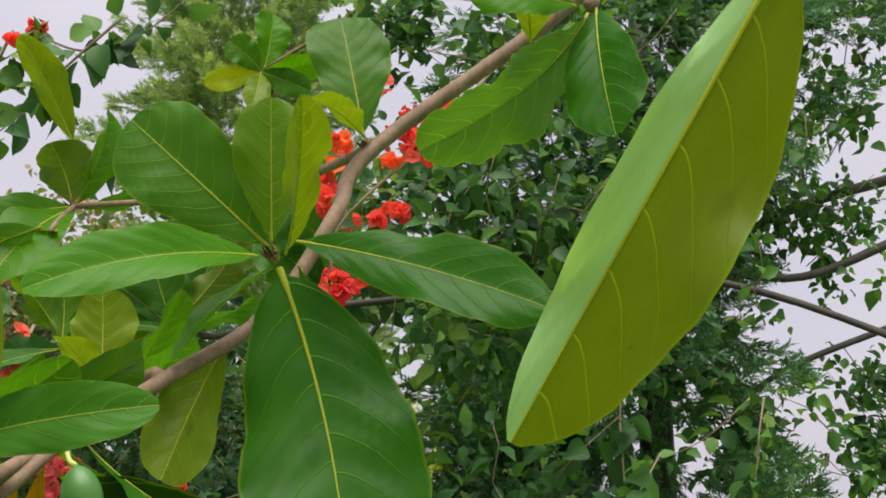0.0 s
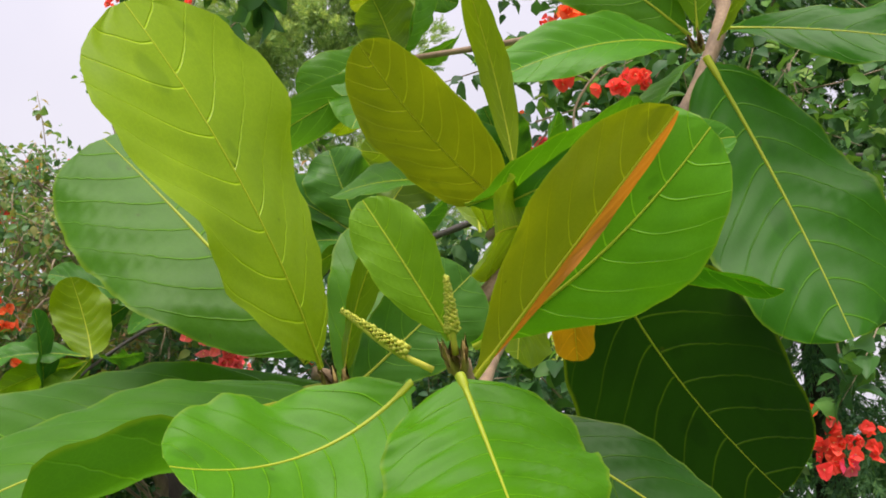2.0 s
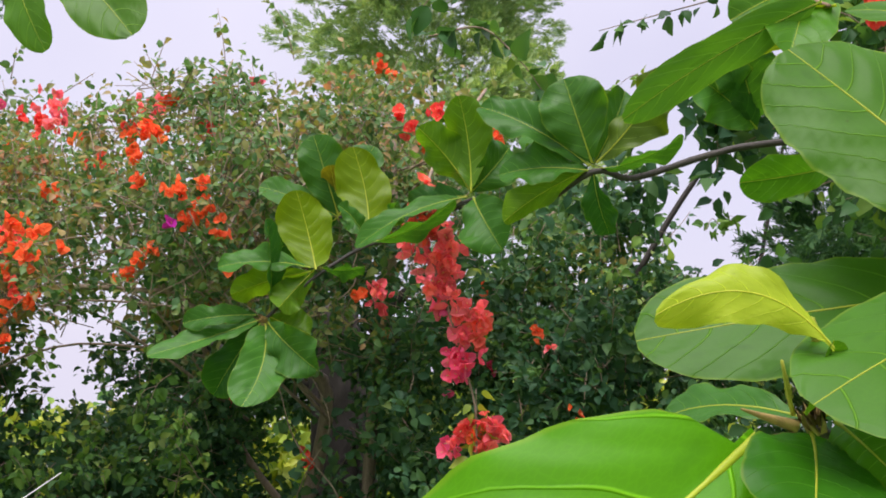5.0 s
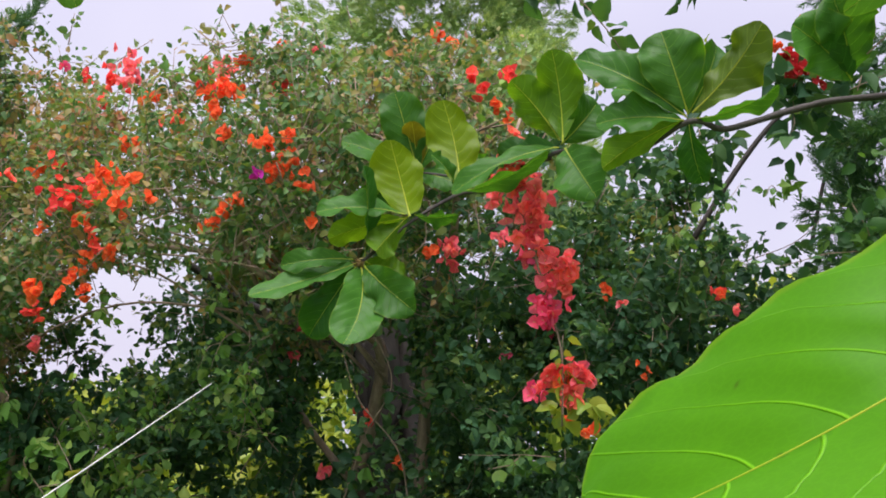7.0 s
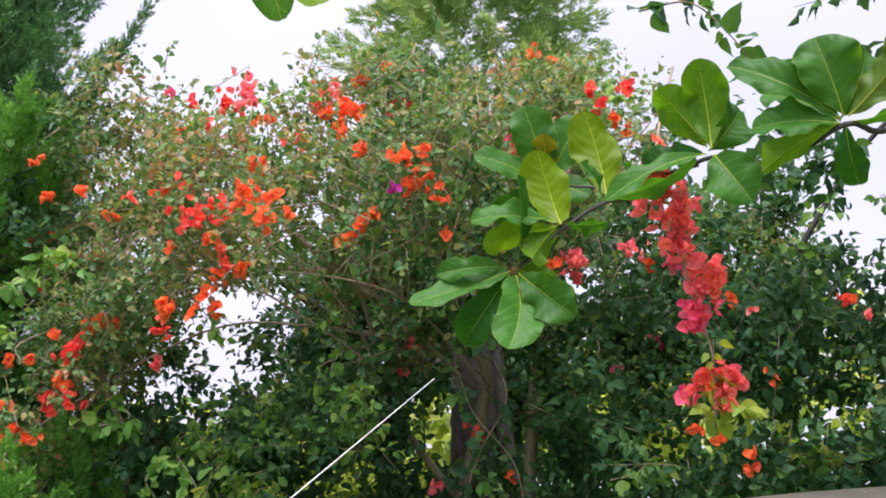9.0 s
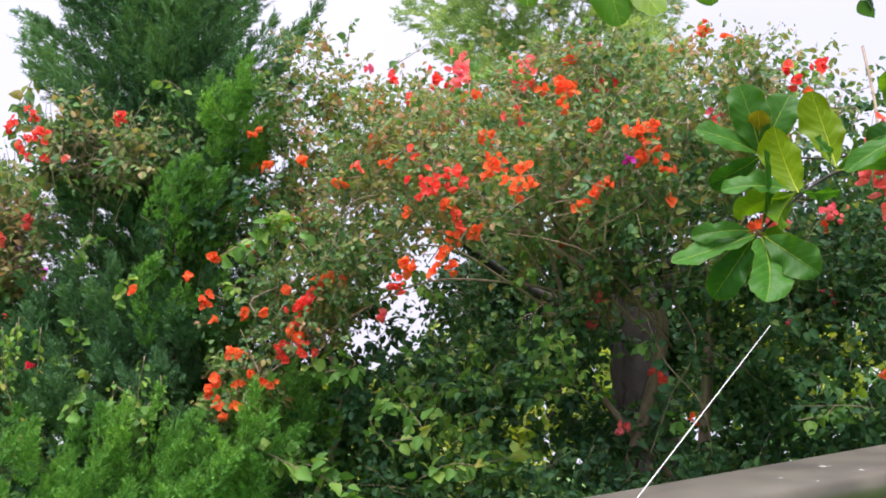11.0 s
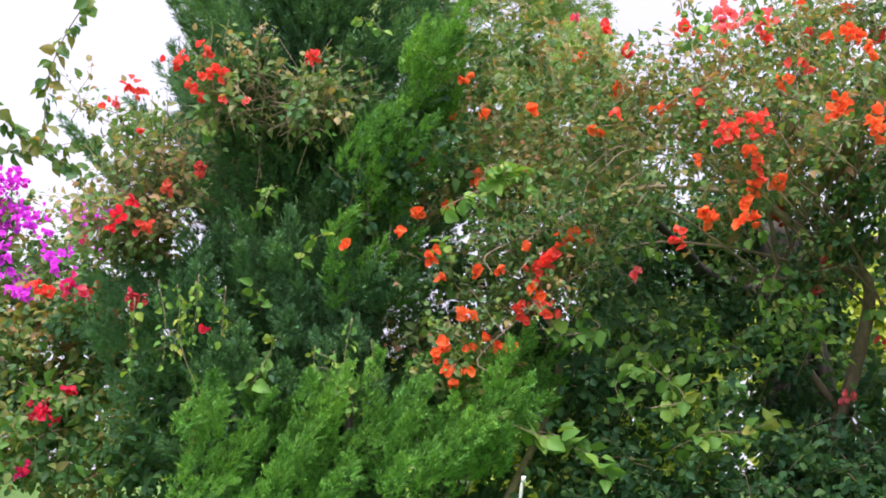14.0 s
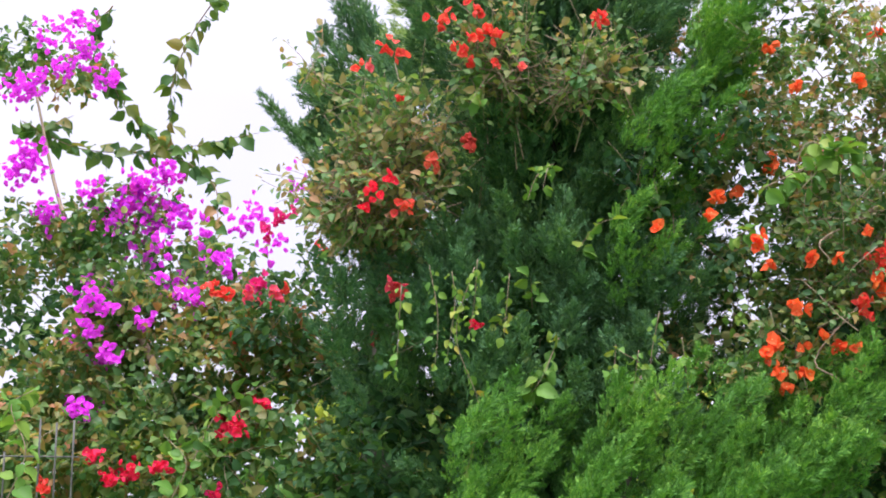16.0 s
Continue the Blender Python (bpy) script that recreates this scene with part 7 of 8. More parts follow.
# flowers along the thicket at the start
near_cane = thing("bougainvillea_cane", "bougainvillea cane with bright red and orange flowers behind the almond leaves", "branch")
tube("stem", [(0.5, 2.4, 2.9), (-0.014, 1.700, 2.109), (-0.072, 1.660, 2.029), (-0.202, 1.660, 1.908), (-0.210, 1.660, 1.810)], 0.003, 0.0015, TWIG, near_cane)
flowers(near_cane, (-0.067, 1.660, 2.067), RED, 3, 0.02, 0.62)
flowers(near_cane, (-0.088, 1.660, 2.042), RED, 5, 0.035, 0.62)
flowers(near_cane, (-0.100, 1.660, 2.020), RED, 4, 0.035, 0.62)
flowers(near_cane, (-0.072, 1.660, 2.004), RED, 2, 0.02, 0.62)
flowers(near_cane, (-0.038, 1.660, 2.079), RED, 3, 0.02, 0.62)
flowers(near_cane, (-0.035, 1.660, 2.061), RED, 2, 0.02, 0.62)
flowers(near_cane, (-0.203, 1.660, 2.016), ORANGE, 4, 0.035, 0.62)
flowers(near_cane, (-0.211, 1.660, 1.995), ORANGE, 3, 0.02, 0.62)
flowers(near_cane, (-0.219, 1.660, 1.966), RED, 4, 0.035, 0.62)
flowers(near_cane, (-0.220, 1.660, 1.945), RED, 3, 0.02, 0.62)
flowers(near_cane, (-0.149, 1.660, 1.913), RED, 3, 0.02, 0.62)
flowers(near_cane, (-0.121, 1.660, 1.916), RED, 4, 0.035, 0.62)
flowers(near_cane, (-0.111, 1.660, 1.929), RED, 2, 0.02, 0.62)
flowers(near_cane, (-0.133, 1.660, 2.001), ORANGE, 2, 0.02, 0.62)
flowers(near_cane, (-0.210, 1.660, 1.818), RED, 5, 0.035, 0.62)
flowers(near_cane, (-0.186, 1.660, 1.826), RED, 4, 0.035, 0.62)
flowers(near_cane, (-0.202, 1.660, 1.806), (0.8, 0.04, 0.07), 3, 0.02, 0.62)
flowers(near_cane, (-0.166, 1.660, 1.830), RED, 2, 0.02, 0.62)
flowers(near_cane, (-0.129, 1.660, 2.120), CORAL, 2, 0.02, 0.62)
flowers(near_cane, (0.148, 2.120, 1.377), RED, 4, 0.035, 0.62)
flowers(near_cane, (0.199, 2.120, 1.397), RED, 5, 0.035, 0.62)
flowers(near_cane, (0.219, 2.120, 1.366), RED, 5, 0.035, 0.62)
flowers(near_cane, (0.245, 2.120, 1.383), RED, 4, 0.035, 0.62)
flowers(near_cane, (0.167, 2.120, 1.337), RED, 5, 0.035, 0.62)
flowers(near_cane, (0.209, 2.120, 1.328), PINK, 3, 0.02, 0.62)
flowers(near_cane, (0.192, 2.120, 1.344), RED, 4, 0.035, 0.62)
flowers(near_cane, (0.261, 2.120, 1.353), RED, 3, 0.02, 0.62)
flowers(near_cane, (0.096, 2.300, 1.665), ORANGE, 3, 0.02, 0.62)
flowers(near_cane, (0.111, 2.300, 1.654), ORANGE, 2, 0.02, 0.62)
flowers(near_cane, (0.103, 2.300, 1.434), ORANGE, 3, 0.02, 0.62)
flowers(near_cane, (0.182, 2.300, 1.424), ORANGE, 2, 0.02, 0.62)
flowers(near_cane, (0.059, 2.300, 1.402), ORANGE, 3, 0.02, 0.62)
flowers(near_cane, (0.062, 2.300, 1.384), ORANGE, 2, 0.02, 0.62)
flowers(near_cane, (0.164, 2.300, 1.475), ORANGE, 2, 0.02, 0.62)
flowers(near_cane, (0.443, 2.300, 1.475), ORANGE, 2, 0.02, 0.62)
flowers(near_cane, (-1.181, 3.200, 1.648), CORAL, 8, 0.06, 0.62)
flowers(near_cane, (-1.341, 3.200, 1.621), CORAL, 4, 0.035, 0.62)
flowers(near_cane, (-0.209, 3.200, 2.550), RED, 4, 0.035, 0.62)
flowers(near_cane, (-0.263, 3.200, 2.488), RED, 4, 0.035, 0.62)
flowers(near_cane, (-0.213, 3.200, 2.508), RED, 6, 0.035, 0.62)
flowers(near_cane, (-0.136, 3.200, 2.299), RED, 3, 0.02, 0.62)
flowers(near_cane, (-0.038, 3.200, 2.321), RED, 3, 0.02, 0.62)
flowers(near_cane, (-0.991, 3.200, 2.080), ORANGE, 4, 0.035, 0.62)
flowers(near_cane, (-0.976, 3.200, 2.054), ORANGE, 3, 0.02, 0.62)
flowers(near_cane, (-0.547, 3.200, 1.481), ORANGE, 3, 0.02, 0.62)
flowers(near_cane, (-0.837, 3.200, 1.459), CORAL, 2, 0.02, 0.62)
flowers(near_cane, (-0.512, 3.200, 1.432), CORAL, 2, 0.02, 0.62)
flowers(near_cane, (0.180, 3.200, 2.598), RED, 2, 0.02, 0.62)
flowers(near_cane, (-1.278, 3.200, 2.741), RED, 3, 0.02, 0.62)
flowers(near_cane, (-1.516, 3.200, 2.762), RED, 3, 0.02, 0.62)
flowers(near_cane, (-0.290, 3.200, 2.445), ORANGE, 3, 0.02, 0.62)
flowers(near_cane, (-0.315, 3.200, 2.264), ORANGE, 3, 0.02, 0.62)
flowers(near_cane, (-0.394, 3.200, 2.206), ORANGE, 2, 0.02, 0.62)
fo = Foliage(32)
fo.runner([(0.279, 2.500, 2.152), (0.283, 2.400, 1.826), (0.264, 2.350, 1.651), (0.265, 2.300, 1.475)], 0.075, 0.07, 0.006)
fo.runner([(0.264, 2.350, 1.651), (0.147, 2.300, 1.550), (0.081, 2.300, 1.448)], 0.06, 0.03, 0.002)
fo.runner([(0.319, 2.200, 1.578), (0.257, 2.150, 1.490), (0.203, 2.120, 1.426)], 0.06, 0.03, 0.002)
fo.runner([(-0.779, 1.850, 2.291), (-0.836, 1.850, 2.167), (-0.932, 1.850, 2.049)], 0.046, 0.040, 0.003)
fo.runner([(-0.597, 1.850, 2.306), (-0.692, 1.850, 2.218), (-0.725, 1.850, 2.172), (-0.830, 1.850, 2.086)], 0.056, 0.034, 0.003)
fo.runner([(-0.965, 1.850, 2.275), (-0.905, 1.850, 2.216), (-0.823, 1.850, 2.226), (-0.719, 1.850, 2.283)], 0.043, 0.046, 0.003)
fo.runner([(-0.765, 1.900, 2.304), (-0.675, 1.900, 2.271), (-0.577, 1.900, 2.299), (-0.501, 1.900, 2.358)], 0.050, 0.034, 0.003)
fo.runner([(-0.295, 3.200, 2.449), (-0.501, 3.200, 2.406), (-0.680, 3.200, 2.368)], 0.06, 0.06, 0.003)
fo.runner([(-1.142, 3.000, 2.328), (-0.995, 3.000, 2.342), (-0.888, 3.000, 2.241), (-0.828, 3.000, 2.154)], 0.075, 0.05, 0.004)
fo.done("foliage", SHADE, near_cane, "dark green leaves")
flowers(near_cane, (-0.775, 1.850, 2.275), RED, 3, 0.02, 0.62)
flowers(near_cane, (-0.738, 1.850, 2.296), RED, 3, 0.02, 0.62)
flowers(near_cane, (-0.926, 1.850, 2.224), RED, 2, 0.02, 0.62)
# flowers on the cypress and beyond
flowers(red_bush, (-4.648, 3.600, 2.220), RED, 5, 0.035, 0.85)
flowers(red_bush, (-4.552, 3.600, 2.256), RED, 4, 0.035, 0.85)
flowers(red_bush, (-4.484, 3.600, 2.154), RED, 7, 0.035, 0.85)
flowers(red_bush, (-4.539, 3.600, 2.151), RED, 3, 0.02, 0.85)
flowers(red_bush, (-4.594, 3.600, 2.112), RED, 4, 0.035, 0.85)
flowers(red_bush, (-4.549, 3.600, 2.051), RED, 3, 0.02, 0.85)
flowers(red_bush, (-4.471, 3.600, 2.047), RED, 3, 0.02, 0.85)
flowers(red_bush, (-4.847, 3.600, 2.117), RED, 4, 0.035, 0.85)
flowers(red_bush, (-4.795, 3.600, 2.078), RED, 3, 0.02, 0.85)
flowers(red_bush, (-4.913, 3.600, 2.051), CORAL, 2, 0.02, 0.85)
flowers(red_bush, (-4.951, 3.600, 2.041), RED, 2, 0.02, 0.85)
flowers(red_bush, (-4.120, 3.600, 2.202), RED, 4, 0.035, 0.85)
flowers(red_bush, (-4.081, 3.600, 2.223), RED, 2, 0.02, 0.85)
flowers(red_bush, (-4.554, 3.600, 1.768), (0.5, 0.06, 0.05), 6, 0.035, 0.85)
flowers(red_bush, (-4.674, 3.600, 1.693), (0.6, 0.1, 0.06), 5, 0.035, 0.85)
flowers(red_bush, (-4.882, 3.600, 1.581), (0.85, 0.03, 0.07), 4, 0.035, 0.85)
flowers(red_bush, (-4.828, 3.600, 1.640), (0.85, 0.03, 0.07), 3, 0.02, 0.85)
flowers(red_bush, (-4.781, 3.600, 1.541), RED, 4, 0.035, 0.85)
flowers(red_bush, (-4.925, 3.600, 1.532), (0.85, 0.03, 0.07), 2, 0.02, 0.85)
flowers(red_bush, (-4.360, 3.600, 2.040), CORAL, 2, 0.02, 0.85)
flowers(red_bush, (-4.791, 3.600, 1.937), RED, 2, 0.02, 0.85)
flowers(red_bush, (-4.532, 3.600, 1.131), (0.7, 0.03, 0.08), 3, 0.02, 0.85)
flowers(orange_bush, (-3.717, 3.975, 1.836), RED, 3, 0.02, 0.99)
flowers(orange_bush, (-3.608, 3.975, 1.865), RED, 2, 0.02, 0.99)
flowers(orange_bush, (-3.576, 3.845, 1.634), ORANGE, 3, 0.02, 0.99)
flowers(orange_bush, (-3.692, 3.682, 1.592), ORANGE, 3, 0.02, 0.98)
flowers(orange_bush, (-3.744, 3.534, 1.501), ORANGE, 3, 0.02, 0.94)
flowers(orange_bush, (-3.464, 3.833, 1.730), ORANGE, 4, 0.035, 0.99)
flowers(orange_bush, (-3.000, 3.840, 1.674), ORANGE, 4, 0.035, 0.99)
flowers(orange_bush, (-3.493, 3.659, 2.115), ORANGE, 3, 0.02, 0.98)
flowers(orange_bush, (-3.420, 3.632, 1.974), ORANGE, 3, 0.02, 0.96)
flowers(orange_bush, (-3.551, 3.824, 1.997), ORANGE, 2, 0.02, 0.99)
flowers(orange_bush, (-2.897, 3.505, 2.032), ORANGE, 4, 0.035, 0.94)
flowers(orange_bush, (-2.761, 3.271, 1.914), ORANGE, 4, 0.035, 0.88)
flowers(cascade, (-3.609, 3.430, 1.418), ORANGE, 2, 0.02, 0.99)
flowers(cascade, (-3.615, 3.430, 1.373), ORANGE, 2, 0.02, 0.99)
flowers(cascade, (-3.435, 3.430, 1.338), ORANGE, 3, 0.02, 0.99)
flowers(cascade, (-3.355, 3.430, 1.343), ORANGE, 2, 0.02, 0.99)
flowers(cascade, (-3.569, 3.430, 1.328), ORANGE, 2, 0.02, 0.99)
flowers(cascade, (-3.254, 3.430, 1.433), ORANGE, 2, 0.02, 0.99)
flowers(cascade, (-3.190, 3.430, 1.366), RED, 6, 0.035, 0.99)
flowers(cascade, (-3.224, 3.430, 1.336), RED, 5, 0.035, 0.99)
flowers(cascade, (-3.159, 3.430, 1.402), RED, 5, 0.035, 0.99)
flowers(cascade, (-3.119, 3.430, 1.454), ORANGE, 3, 0.02, 0.99)
flowers(cascade, (-3.079, 3.430, 1.466), ORANGE, 3, 0.02, 0.99)
flowers(cascade, (-3.024, 3.430, 1.461), ORANGE, 2, 0.02, 0.99)
flowers(cascade, (-3.211, 3.430, 1.254), ORANGE, 4, 0.035, 0.99)
flowers(cascade, (-3.262, 3.430, 1.203), RED, 4, 0.035, 0.99)
flowers(cascade, (-3.182, 3.430, 1.202), RED, 4, 0.035, 0.99)
flowers(cascade, (-3.292, 3.430, 1.167), RED, 3, 0.02, 0.99)
flowers(cascade, (-3.476, 3.430, 1.171), ORANGE, 5, 0.035, 0.99)
flowers(cascade, (-3.411, 3.430, 1.104), ORANGE, 3, 0.02, 0.99)
flowers(cascade, (-3.561, 3.430, 1.058), ORANGE, 3, 0.02, 0.99)
flowers(cascade, (-3.585, 3.430, 1.018), ORANGE, 3, 0.02, 0.99)
flowers(cascade, (-3.552, 3.430, 0.979), ORANGE, 3, 0.02, 0.99)
flowers(cascade, (-3.482, 3.430, 0.965), ORANGE, 3, 0.02, 0.99)
flowers(cascade, (-3.542, 3.430, 0.929), ORANGE, 2, 0.02, 0.99)
flowers(cascade, (-3.466, 3.430, 1.048), ORANGE, 2, 0.02, 0.99)
flowers(cascade, (-3.323, 3.430, 1.044), ORANGE, 2, 0.02, 0.99)
flowers(cascade, (-3.372, 3.430, 1.058), ORANGE, 2, 0.02, 0.99)
flowers(cascade, (-2.866, 3.430, 1.324), CORAL, 3, 0.02, 0.99)
flowers(cascade, (-3.929, 3.430, 1.442), ORANGE, 2, 0.02, 0.99)
flowers(east_bush, (-2.315, 3.761, 2.362), CORAL, 9, 0.06, 0.99)
flowers(east_bush, (-2.320, 3.641, 2.252), RED, 4, 0.035, 0.98)
flowers(purple_bush, (-6.212, 5.130, 1.883), PURPLE, 42, 0.085, 0.9)
flowers(purple_bush, (-6.279, 5.130, 1.798), PURPLE, 38, 0.085, 0.9)
flowers(purple_bush, (-6.102, 5.130, 1.954), PURPLE, 30, 0.085, 0.9)
flowers(purple_bush, (-6.038, 5.130, 1.770), PURPLE, 23, 0.085, 0.9)
flowers(purple_bush, (-6.347, 5.130, 1.728), PURPLE, 18, 0.085, 0.9)
flowers(purple_bush, (-6.149, 5.130, 1.728), PURPLE, 23, 0.085, 0.9)
flowers(purple_bush, (-6.454, 5.130, 1.883), PURPLE, 18, 0.085, 0.9)
flowers(purple_bush, (-6.676, 5.130, 1.770), PURPLE, 22, 0.085, 0.9)
flowers(purple_bush, (-6.793, 5.130, 2.069), PURPLE, 27, 0.085, 0.9)
flowers(purple_bush, (-6.859, 5.130, 1.969), PURPLE, 23, 0.085, 0.9)
flowers(purple_bush, (-6.759, 5.130, 1.983), PURPLE, 16, 0.085, 0.9)
flowers(purple_bush, (-6.533, 5.130, 2.591), PURPLE, 23, 0.085, 0.9)
flowers(purple_bush, (-6.784, 5.130, 2.417), PURPLE, 23, 0.085, 0.9)
flowers(purple_bush, (-6.643, 5.130, 2.489), PURPLE, 22, 0.085, 0.9)
flowers(purple_bush, (-6.424, 5.130, 2.444), PURPLE, 18, 0.085, 0.9)
flowers(purple_bush, (-6.869, 5.130, 2.388), PURPLE, 18, 0.085, 0.9)
flowers(purple_bush, (-6.569, 5.130, 2.739), PURPLE, 18, 0.085, 0.9)
flowers(purple_bush, (-6.712, 5.130, 2.681), PURPLE, 16, 0.085, 0.9)
flowers(purple_bush, (-6.415, 5.130, 1.378), PURPLE, 22, 0.085, 0.9)
flowers(purple_bush, (-6.439, 5.130, 1.295), PURPLE, 18, 0.085, 0.9)
flowers(purple_bush, (-6.352, 5.130, 1.254), PURPLE, 16, 0.085, 0.9)
flowers(purple_bush, (-6.461, 5.130, 1.176), PURPLE, 22, 0.085, 0.9)
flowers(purple_bush, (-6.344, 5.130, 1.083), PURPLE, 18, 0.085, 0.9)
flowers(purple_bush, (-6.498, 5.130, 0.810), PURPLE, 16, 0.085, 0.9)
flowers(purple_bush, (-6.426, 5.130, 0.768), PURPLE, 12, 0.085, 0.9)
flowers(purple_bush, (-6.081, 5.130, 1.449), PURPLE, 12, 0.085, 0.9)
flowers(purple_bush, (-5.776, 5.130, 1.500), PURPLE, 12, 0.085, 0.9)
flowers(purple_bush, (-5.834, 5.130, 1.555), PURPLE, 12, 0.085, 0.9)
flowers(purple_bush, (-5.672, 5.130, 1.742), PURPLE, 12, 0.085, 0.9)
flowers(purple_bush, (-5.617, 5.130, 1.762), PURPLE, 8, 0.085, 0.9)
flowers(purple_bush, (-5.453, 5.130, 1.891), PURPLE, 8, 0.085, 0.9)
flowers(purple_bush, (-5.557, 5.130, 1.611), PURPLE, 12, 0.085, 0.9)
flowers(purple_bush, (-5.993, 5.130, 1.352), PURPLE, 12, 0.085, 0.9)
flowers(purple_bush, (-6.228, 5.130, 1.587), PURPLE, 8, 0.085, 0.9)
flowers(purple_bush, (-5.951, 5.130, 1.700), PURPLE, 12, 0.085, 0.9)
flowers(purple_bush, (-5.727, 5.130, 1.700), PURPLE, 8, 0.085, 0.9)
CRIMSON, MAGENTA = (0.74, 0.025, 0.09), (0.85, 0.05, 0.30)
flowers(purple_bush, (-5.468, 4.480, 1.342), MAGENTA, 9, 0.05)
flowers(purple_bush, (-5.399, 4.480, 1.303), PINK, 5, 0.03)
flowers(purple_bush, (-5.498, 4.280, 0.758), CRIMSON, 10, 0.04)
flowers(purple_bush, (-5.802, 4.280, 0.596), CRIMSON, 6, 0.03)
flowers(purple_bush, (-5.566, 4.280, 0.512), CRIMSON, 4, 0.03)
flowers(purple_bush, (-5.425, 4.380, 0.840), CRIMSON, 4, 0.03)
flowers(purple_bush, (-5.047, 4.080, 1.708), MAGENTA, 5, 0.04)
flowers(purple_bush, (-5.845, 4.780, 1.318), PURPLE, 7, 0.06)
flowers(purple_bush, (-6.018, 4.880, 1.581), PURPLE, 8, 0.06)
flowers(purple_bush, (-5.749, 4.880, 1.522), PURPLE, 6, 0.05)
flowers(purple_bush, (-6.057, 4.780, 1.207), PURPLE, 6, 0.05)
flowers(purple_bush, (-5.418, 4.630, 1.651), MAGENTA, 6, 0.035)
flowers(purple_bush, (-5.480, 4.630, 1.610), MAGENTA, 4, 0.035)
flowers(purple_bush, (-5.368, 4.630, 1.676), MAGENTA, 4, 0.035)
flowers(purple_bush, (-5.547, 4.630, 1.319), PINK, 7, 0.035)
flowers(purple_bush, (-5.647, 4.630, 1.323), RED, 6, 0.035)
flowers(purple_bush, (-5.483, 4.630, 1.274), PINK, 4, 0.035)
flowers(purple_bush, (-5.397, 4.630, 1.337), RED, 5, 0.035)
flowers(purple_bush, (-5.698, 4.630, 1.343), RED, 4, 0.035)
flowers(purple_bush, (-5.225, 4.630, 1.500), RED, 4, 0.035)
flowers(purple_bush, (-5.604, 4.630, 1.150), RED, 2, 0.02)
flowers(purple_bush, (-5.628, 4.630, 0.746), (0.75, 0.02, 0.08), 7, 0.035)
flowers(purple_bush, (-5.601, 4.630, 0.698), (0.75, 0.02, 0.08), 5, 0.035)
flowers(purple_bush, (-5.653, 4.630, 0.770), (0.75, 0.02, 0.08), 4, 0.035)
flowers(purple_bush, (-6.141, 4.630, 0.535), (0.72, 0.02, 0.07), 5, 0.035)
flowers(purple_bush, (-6.030, 4.630, 0.560), (0.72, 0.02, 0.07), 5, 0.035)
flowers(purple_bush, (-6.207, 4.630, 0.611), (0.72, 0.02, 0.07), 4, 0.035)
flowers(purple_bush, (-6.078, 4.630, 0.523), (0.72, 0.02, 0.07), 4, 0.035)
flowers(purple_bush, (-5.672, 4.630, 0.469), (0.8, 0.02, 0.1), 5, 0.035)
flowers(purple_bush, (-4.911, 4.630, 1.364), (0.4, 0.03, 0.04), 6, 0.035)
flowers(purple_bush, (-4.846, 4.630, 1.113), (0.75, 0.02, 0.1), 4, 0.035)
flowers(purple_bush, (-4.982, 4.630, 1.129), (0.75, 0.02, 0.1), 2, 0.02)
flowers(purple_bush, (-4.569, 4.630, 0.816), PINK, 2, 0.02)
flowers(purple_bush, (-4.549, 4.630, 0.673), PINK, 3, 0.02)
flowers(purple_bush, (-5.508, 4.630, 0.880), RED, 3, 0.02)
flowers(purple_bush, (-6.426, 4.630, 0.495), RED, 2, 0.02)

flowers(purple_bush, (-6.260, 4.680, 1.312), PURPLE, 13, 0.06, 0.9)
flowers(purple_bush, (-6.206, 4.680, 1.262), PURPLE, 8, 0.05, 0.9)
flowers(purple_bush, (-6.278, 4.680, 1.161), PURPLE, 12, 0.06, 0.9)
flowers(purple_bush, (-6.184, 4.680, 1.068), PURPLE, 12, 0.06, 0.9)
flowers(purple_bush, (-6.266, 4.580, 0.813), PURPLE, 13, 0.05, 0.9)
flowers(purple_bush, (-5.974, 4.780, 1.413), PURPLE, 4, 0.04, 0.9)
flowers(purple_bush, (-5.838, 4.680, 1.314), PURPLE, 6, 0.05, 0.9)
flowers(purple_bush, (-5.676, 4.780, 1.453), PURPLE, 5, 0.04, 0.9)
flowers(purple_bush, (-6.116, 4.380, 0.626), CRIMSON, 6, 0.035, 0.9)
flowers(purple_bush, (-6.052, 4.380, 0.543), CRIMSON, 8, 0.04, 0.9)
flowers(purple_bush, (-5.940, 4.380, 0.567), CRIMSON, 7, 0.04, 0.9)
flowers(purple_bush, (-5.584, 4.280, 0.496), MAGENTA, 7, 0.04, 0.9)
flowers(purple_bush, (-5.566, 4.380, 0.743), CRIMSON, 12, 0.045, 0.9)
flowers(purple_bush, (-6.321, 4.380, 0.487), RED, 5, 0.035, 0.9)
flowers(red_bush, (-4.802, 3.580, 1.254), (0.45, 0.04, 0.06), 8, 0.04, 0.85)

for (owner, colour), (verts, faces, slots) in massed.items():
    mass = piece("blossom", mesh_of("blossom", verts, faces, [BRACT, TUBE], slots, False), bpy.data.objects[owner], "papery flowers massed together", colour)
    tagged(mass, kind="stuff")

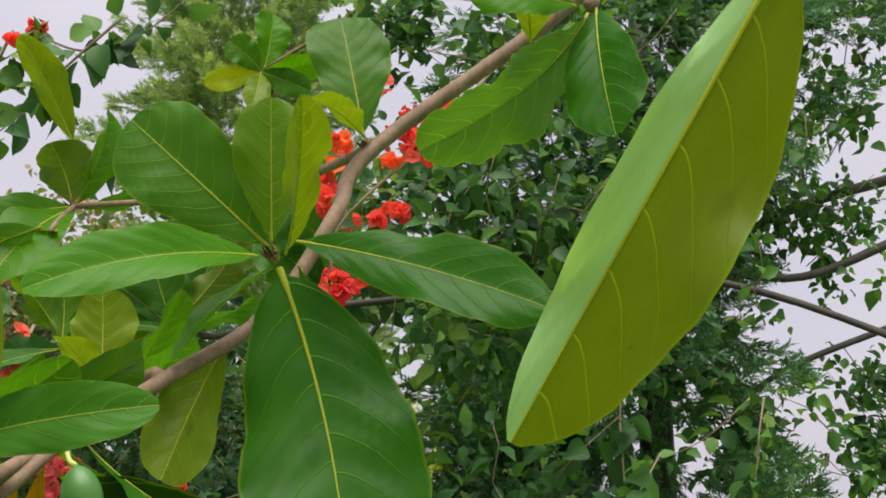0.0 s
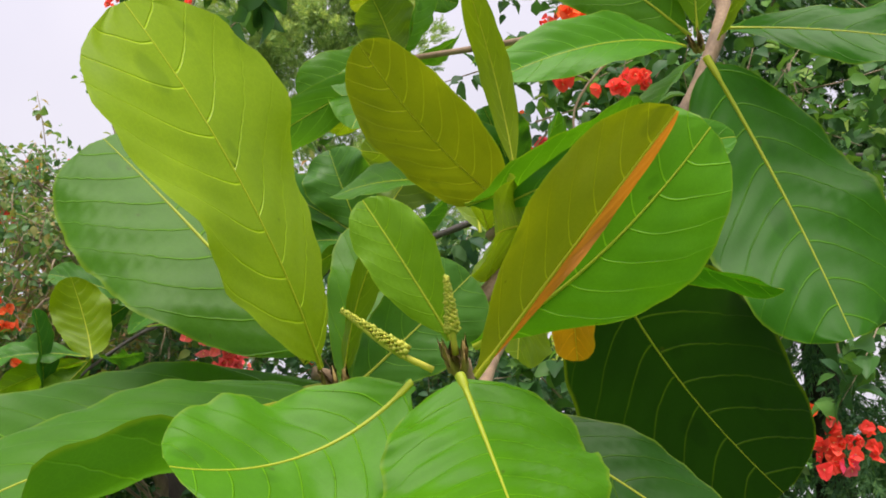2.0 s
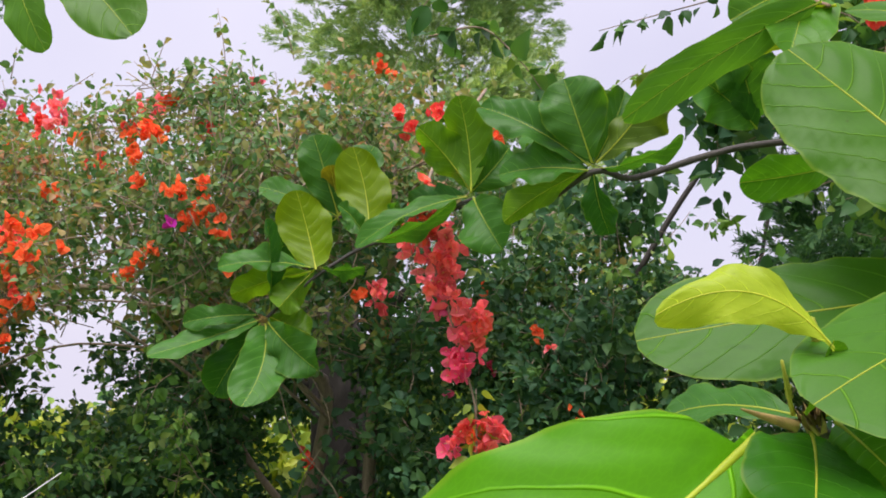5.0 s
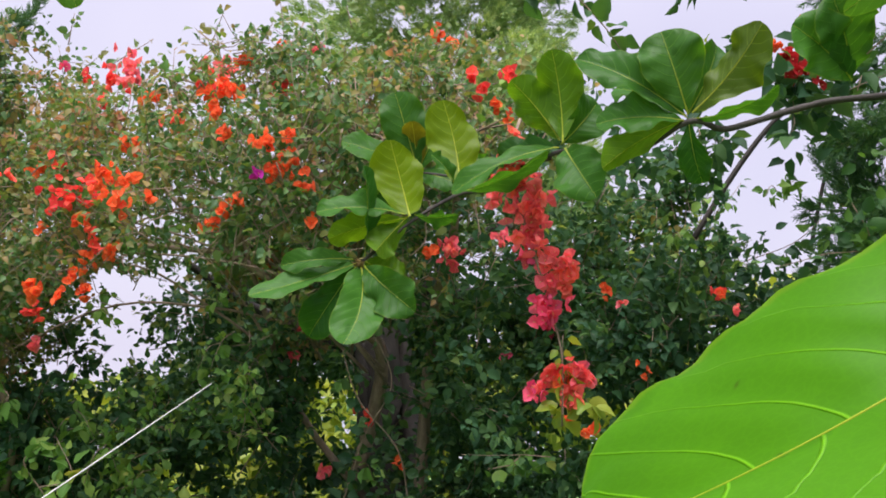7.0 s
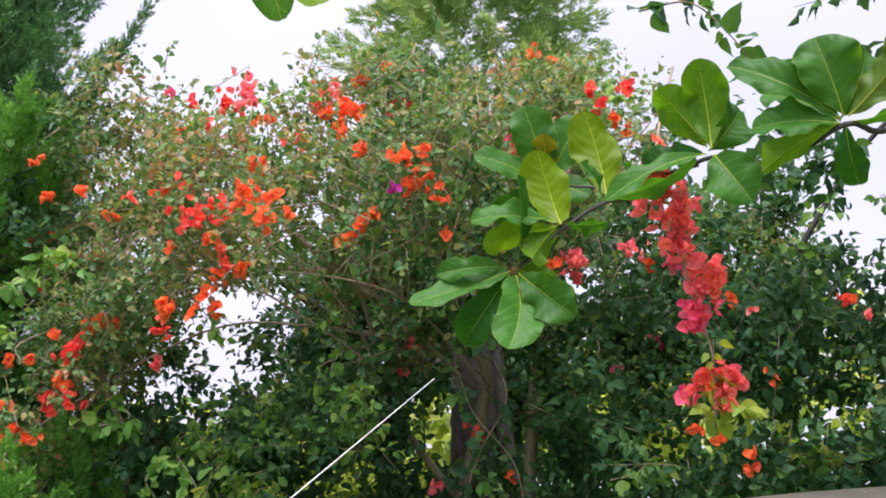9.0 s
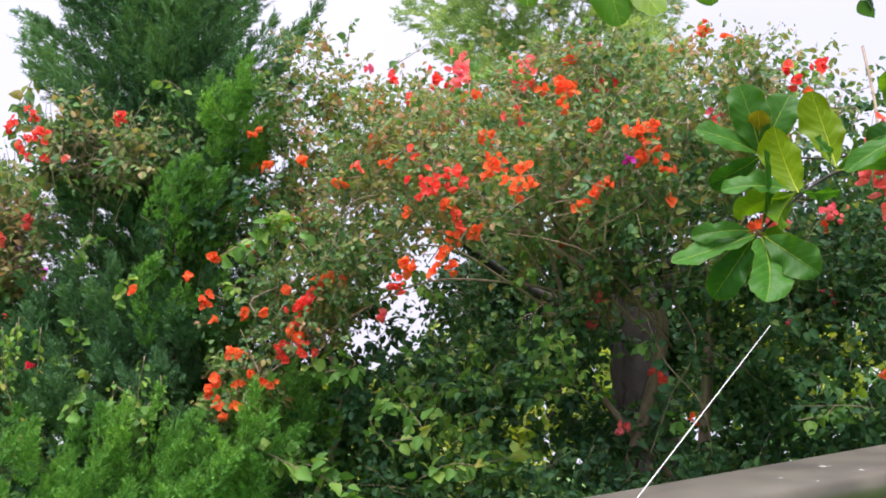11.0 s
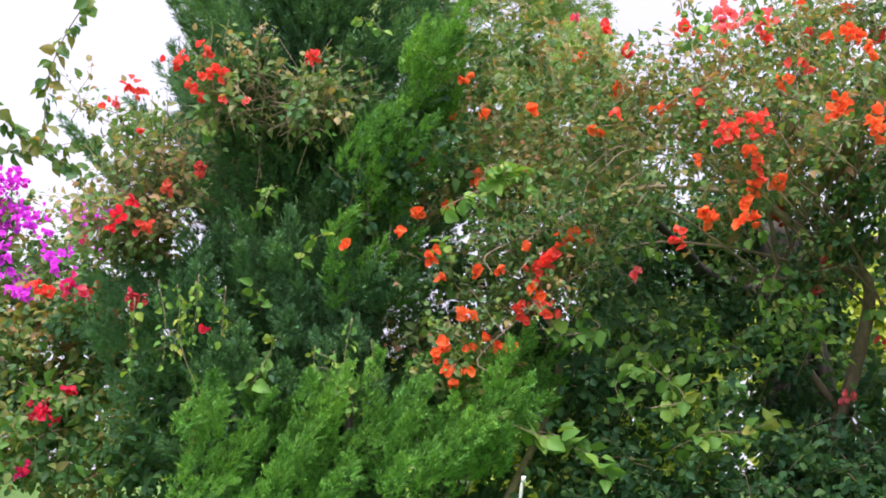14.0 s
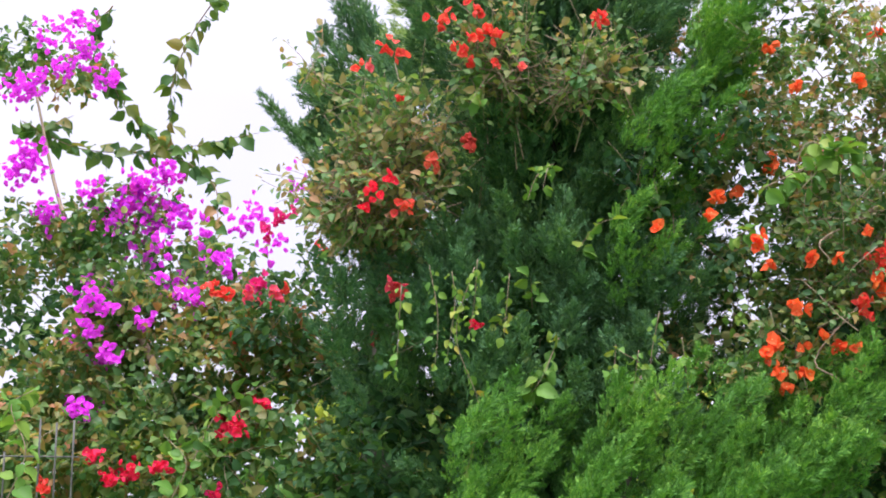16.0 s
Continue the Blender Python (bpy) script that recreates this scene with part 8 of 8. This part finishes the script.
# ---- small things ----
fence = thing("garden_fence", "thin grey metal fence posts among the shrubs", "fence")
for top, foot in (((-6.365, 4.430, 0.775), (-6.271, 4.430, -0.916)), ((-6.295, 4.430, 0.761), (-6.204, 4.430, -0.914)), ((-6.221, 4.430, 0.772), (-6.133, 4.430, -0.912)), ((-6.512, 4.430, 0.638), (-6.418, 4.430, -0.920))):
    tube("post", [top, (top[0], top[1], 0.4), (top[0], top[1], -0.03)], 0.0045, 0.0045, STEEL, fence, 8, 2)
tube("rail", [((-6.676, 4.430, 0.636)[0], (-6.512, 4.430, 0.638)[1], 0.62), ((-6.195, 4.430, 0.641)[0], (-6.512, 4.430, 0.638)[1], 0.62)], 0.0035, 0.0035, STEEL, fence, 6, 1)
rod = thing("slanting_rod", "thin white rod leaning slantwise in front of the hedge", "rod")
rod_tip, rod_low = Vector((-1.485, 1.660, 1.281)), Vector((-1.644, 1.320, 1.103))
tube("shaft", [rod_tip, rod_low, rod_low + (rod_low - rod_tip) * (rod_low.z + 0.02) / (rod_tip.z - rod_low.z)], 0.0009, 0.0014, ROPE, rod, 6, 1)
stake = thing("white_stick", "slim white stick standing before the juniper", "stake")
tube("shaft", [(-3.267, 2.880, 0.644), (-3.280, 2.880, 0.562), (-3.349, 2.880, -0.093)], 0.005, 0.006, ROPE, stake, 8, 2)
tube("tip", [(-3.265, 2.880, 0.660), (-3.267, 2.880, 0.640)], 0.007, 0.007, ROPE, stake, 8, 2)


def ledge_top():
    """A slightly bowed, weathered top like a car roof, on an added plain base."""
    wall = thing("dark_ledge", "dark weathered top like a car roof, spotted with pale droppings, on a plain base", "wall", at=(0, 0, 0))
    far_edge = smooth_line([(-1.9, 1.05, 0), (-1.18, 2.1, 0), (-0.95, 2.40, 0), (-0.72, 2.59, 0), (-0.42, 2.76, 0), (-0.32, 2.66, 0)], 8)
    near_edge = smooth_line([(-1.75, 0.95, 0), (-1.03, 1.82, 0), (-0.82, 2.02, 0), (-0.62, 2.18, 0), (-0.46, 2.35, 0), (-0.31, 2.52, 0)], 8)
    v, f = [], []
    n = len(far_edge)
    for a, c in zip(far_edge, near_edge):
        for p, z in ((a, 0.955), (a, 0.99), (a.lerp(c, 0.08), 1.0), (a.lerp(c, 0.5), 1.003), (a.lerp(c, 0.92), 1.0), (c, 0.99), (c, 0.955)):
            v.append((p.x, p.y, z))
    for i in range(n - 1):
        for k in range(7):
            a, c = i * 7 + k, i * 7 + (k + 1) % 7
            f.append((a, c, c + 7, a + 7))
    f.append(tuple(range(7)))
    f.append(tuple((n - 1) * 7 + k for k in range(7))[::-1])
    piece("cap", mesh_of("cap", v, f, [LEDGE_TOP], None, True), wall, "dark weathered cap with pale spots")
    v, f = [], []
    for a, c in zip(far_edge, near_edge):
        for p, z in ((a.lerp(c, 0.12), -0.03), (a.lerp(c, 0.12), 0.957), (a.lerp(c, 0.88), 0.957), (a.lerp(c, 0.88), -0.03)):
            v.append((p.x, p.y, z))
    for i in range(n - 1):
        for k in range(4):
            a, c = i * 4 + k, i * 4 + (k + 1) % 4
            f.append((a, c, c + 4, a + 4))
    f.append((0, 1, 2, 3))
    f.append(((n - 1) * 4 + 3, (n - 1) * 4 + 2, (n - 1) * 4 + 1, (n - 1) * 4))
    piece("base", mesh_of("base", v, f, [TIMBER], None, False), wall)


def spotted():
    m, n, l, out = node_mat("weathered_ledge_top")
    tex = n.new("ShaderNodeTexCoord")
    a, c = noise_tex(n, l, 6, 5, tex.outputs["Object"]), noise_tex(n, l, 34, 3, tex.outputs["Object"])
    r = ramp(n, [(0.3, (0.045, 0.04, 0.03)), (0.7, (0.10, 0.09, 0.065))])
    l.new(a, r.inputs[0])
    q = ramp(n, [(0.70, (0, 0, 0)), (0.73, (1, 1, 1))])
    l.new(c, q.inputs[0])
    p = n.new("ShaderNodeBsdfPrincipled")
    p.inputs["Roughness"].default_value = 0.45
    l.new(mixed(n, l, q.outputs[0], r.outputs[0], (0.6, 0.6, 0.55)), p.inputs["Base Color"])
    l.new(p.outputs[0], out.inputs[0])
    return m


LEDGE_TOP = spotted()
ledge_top()
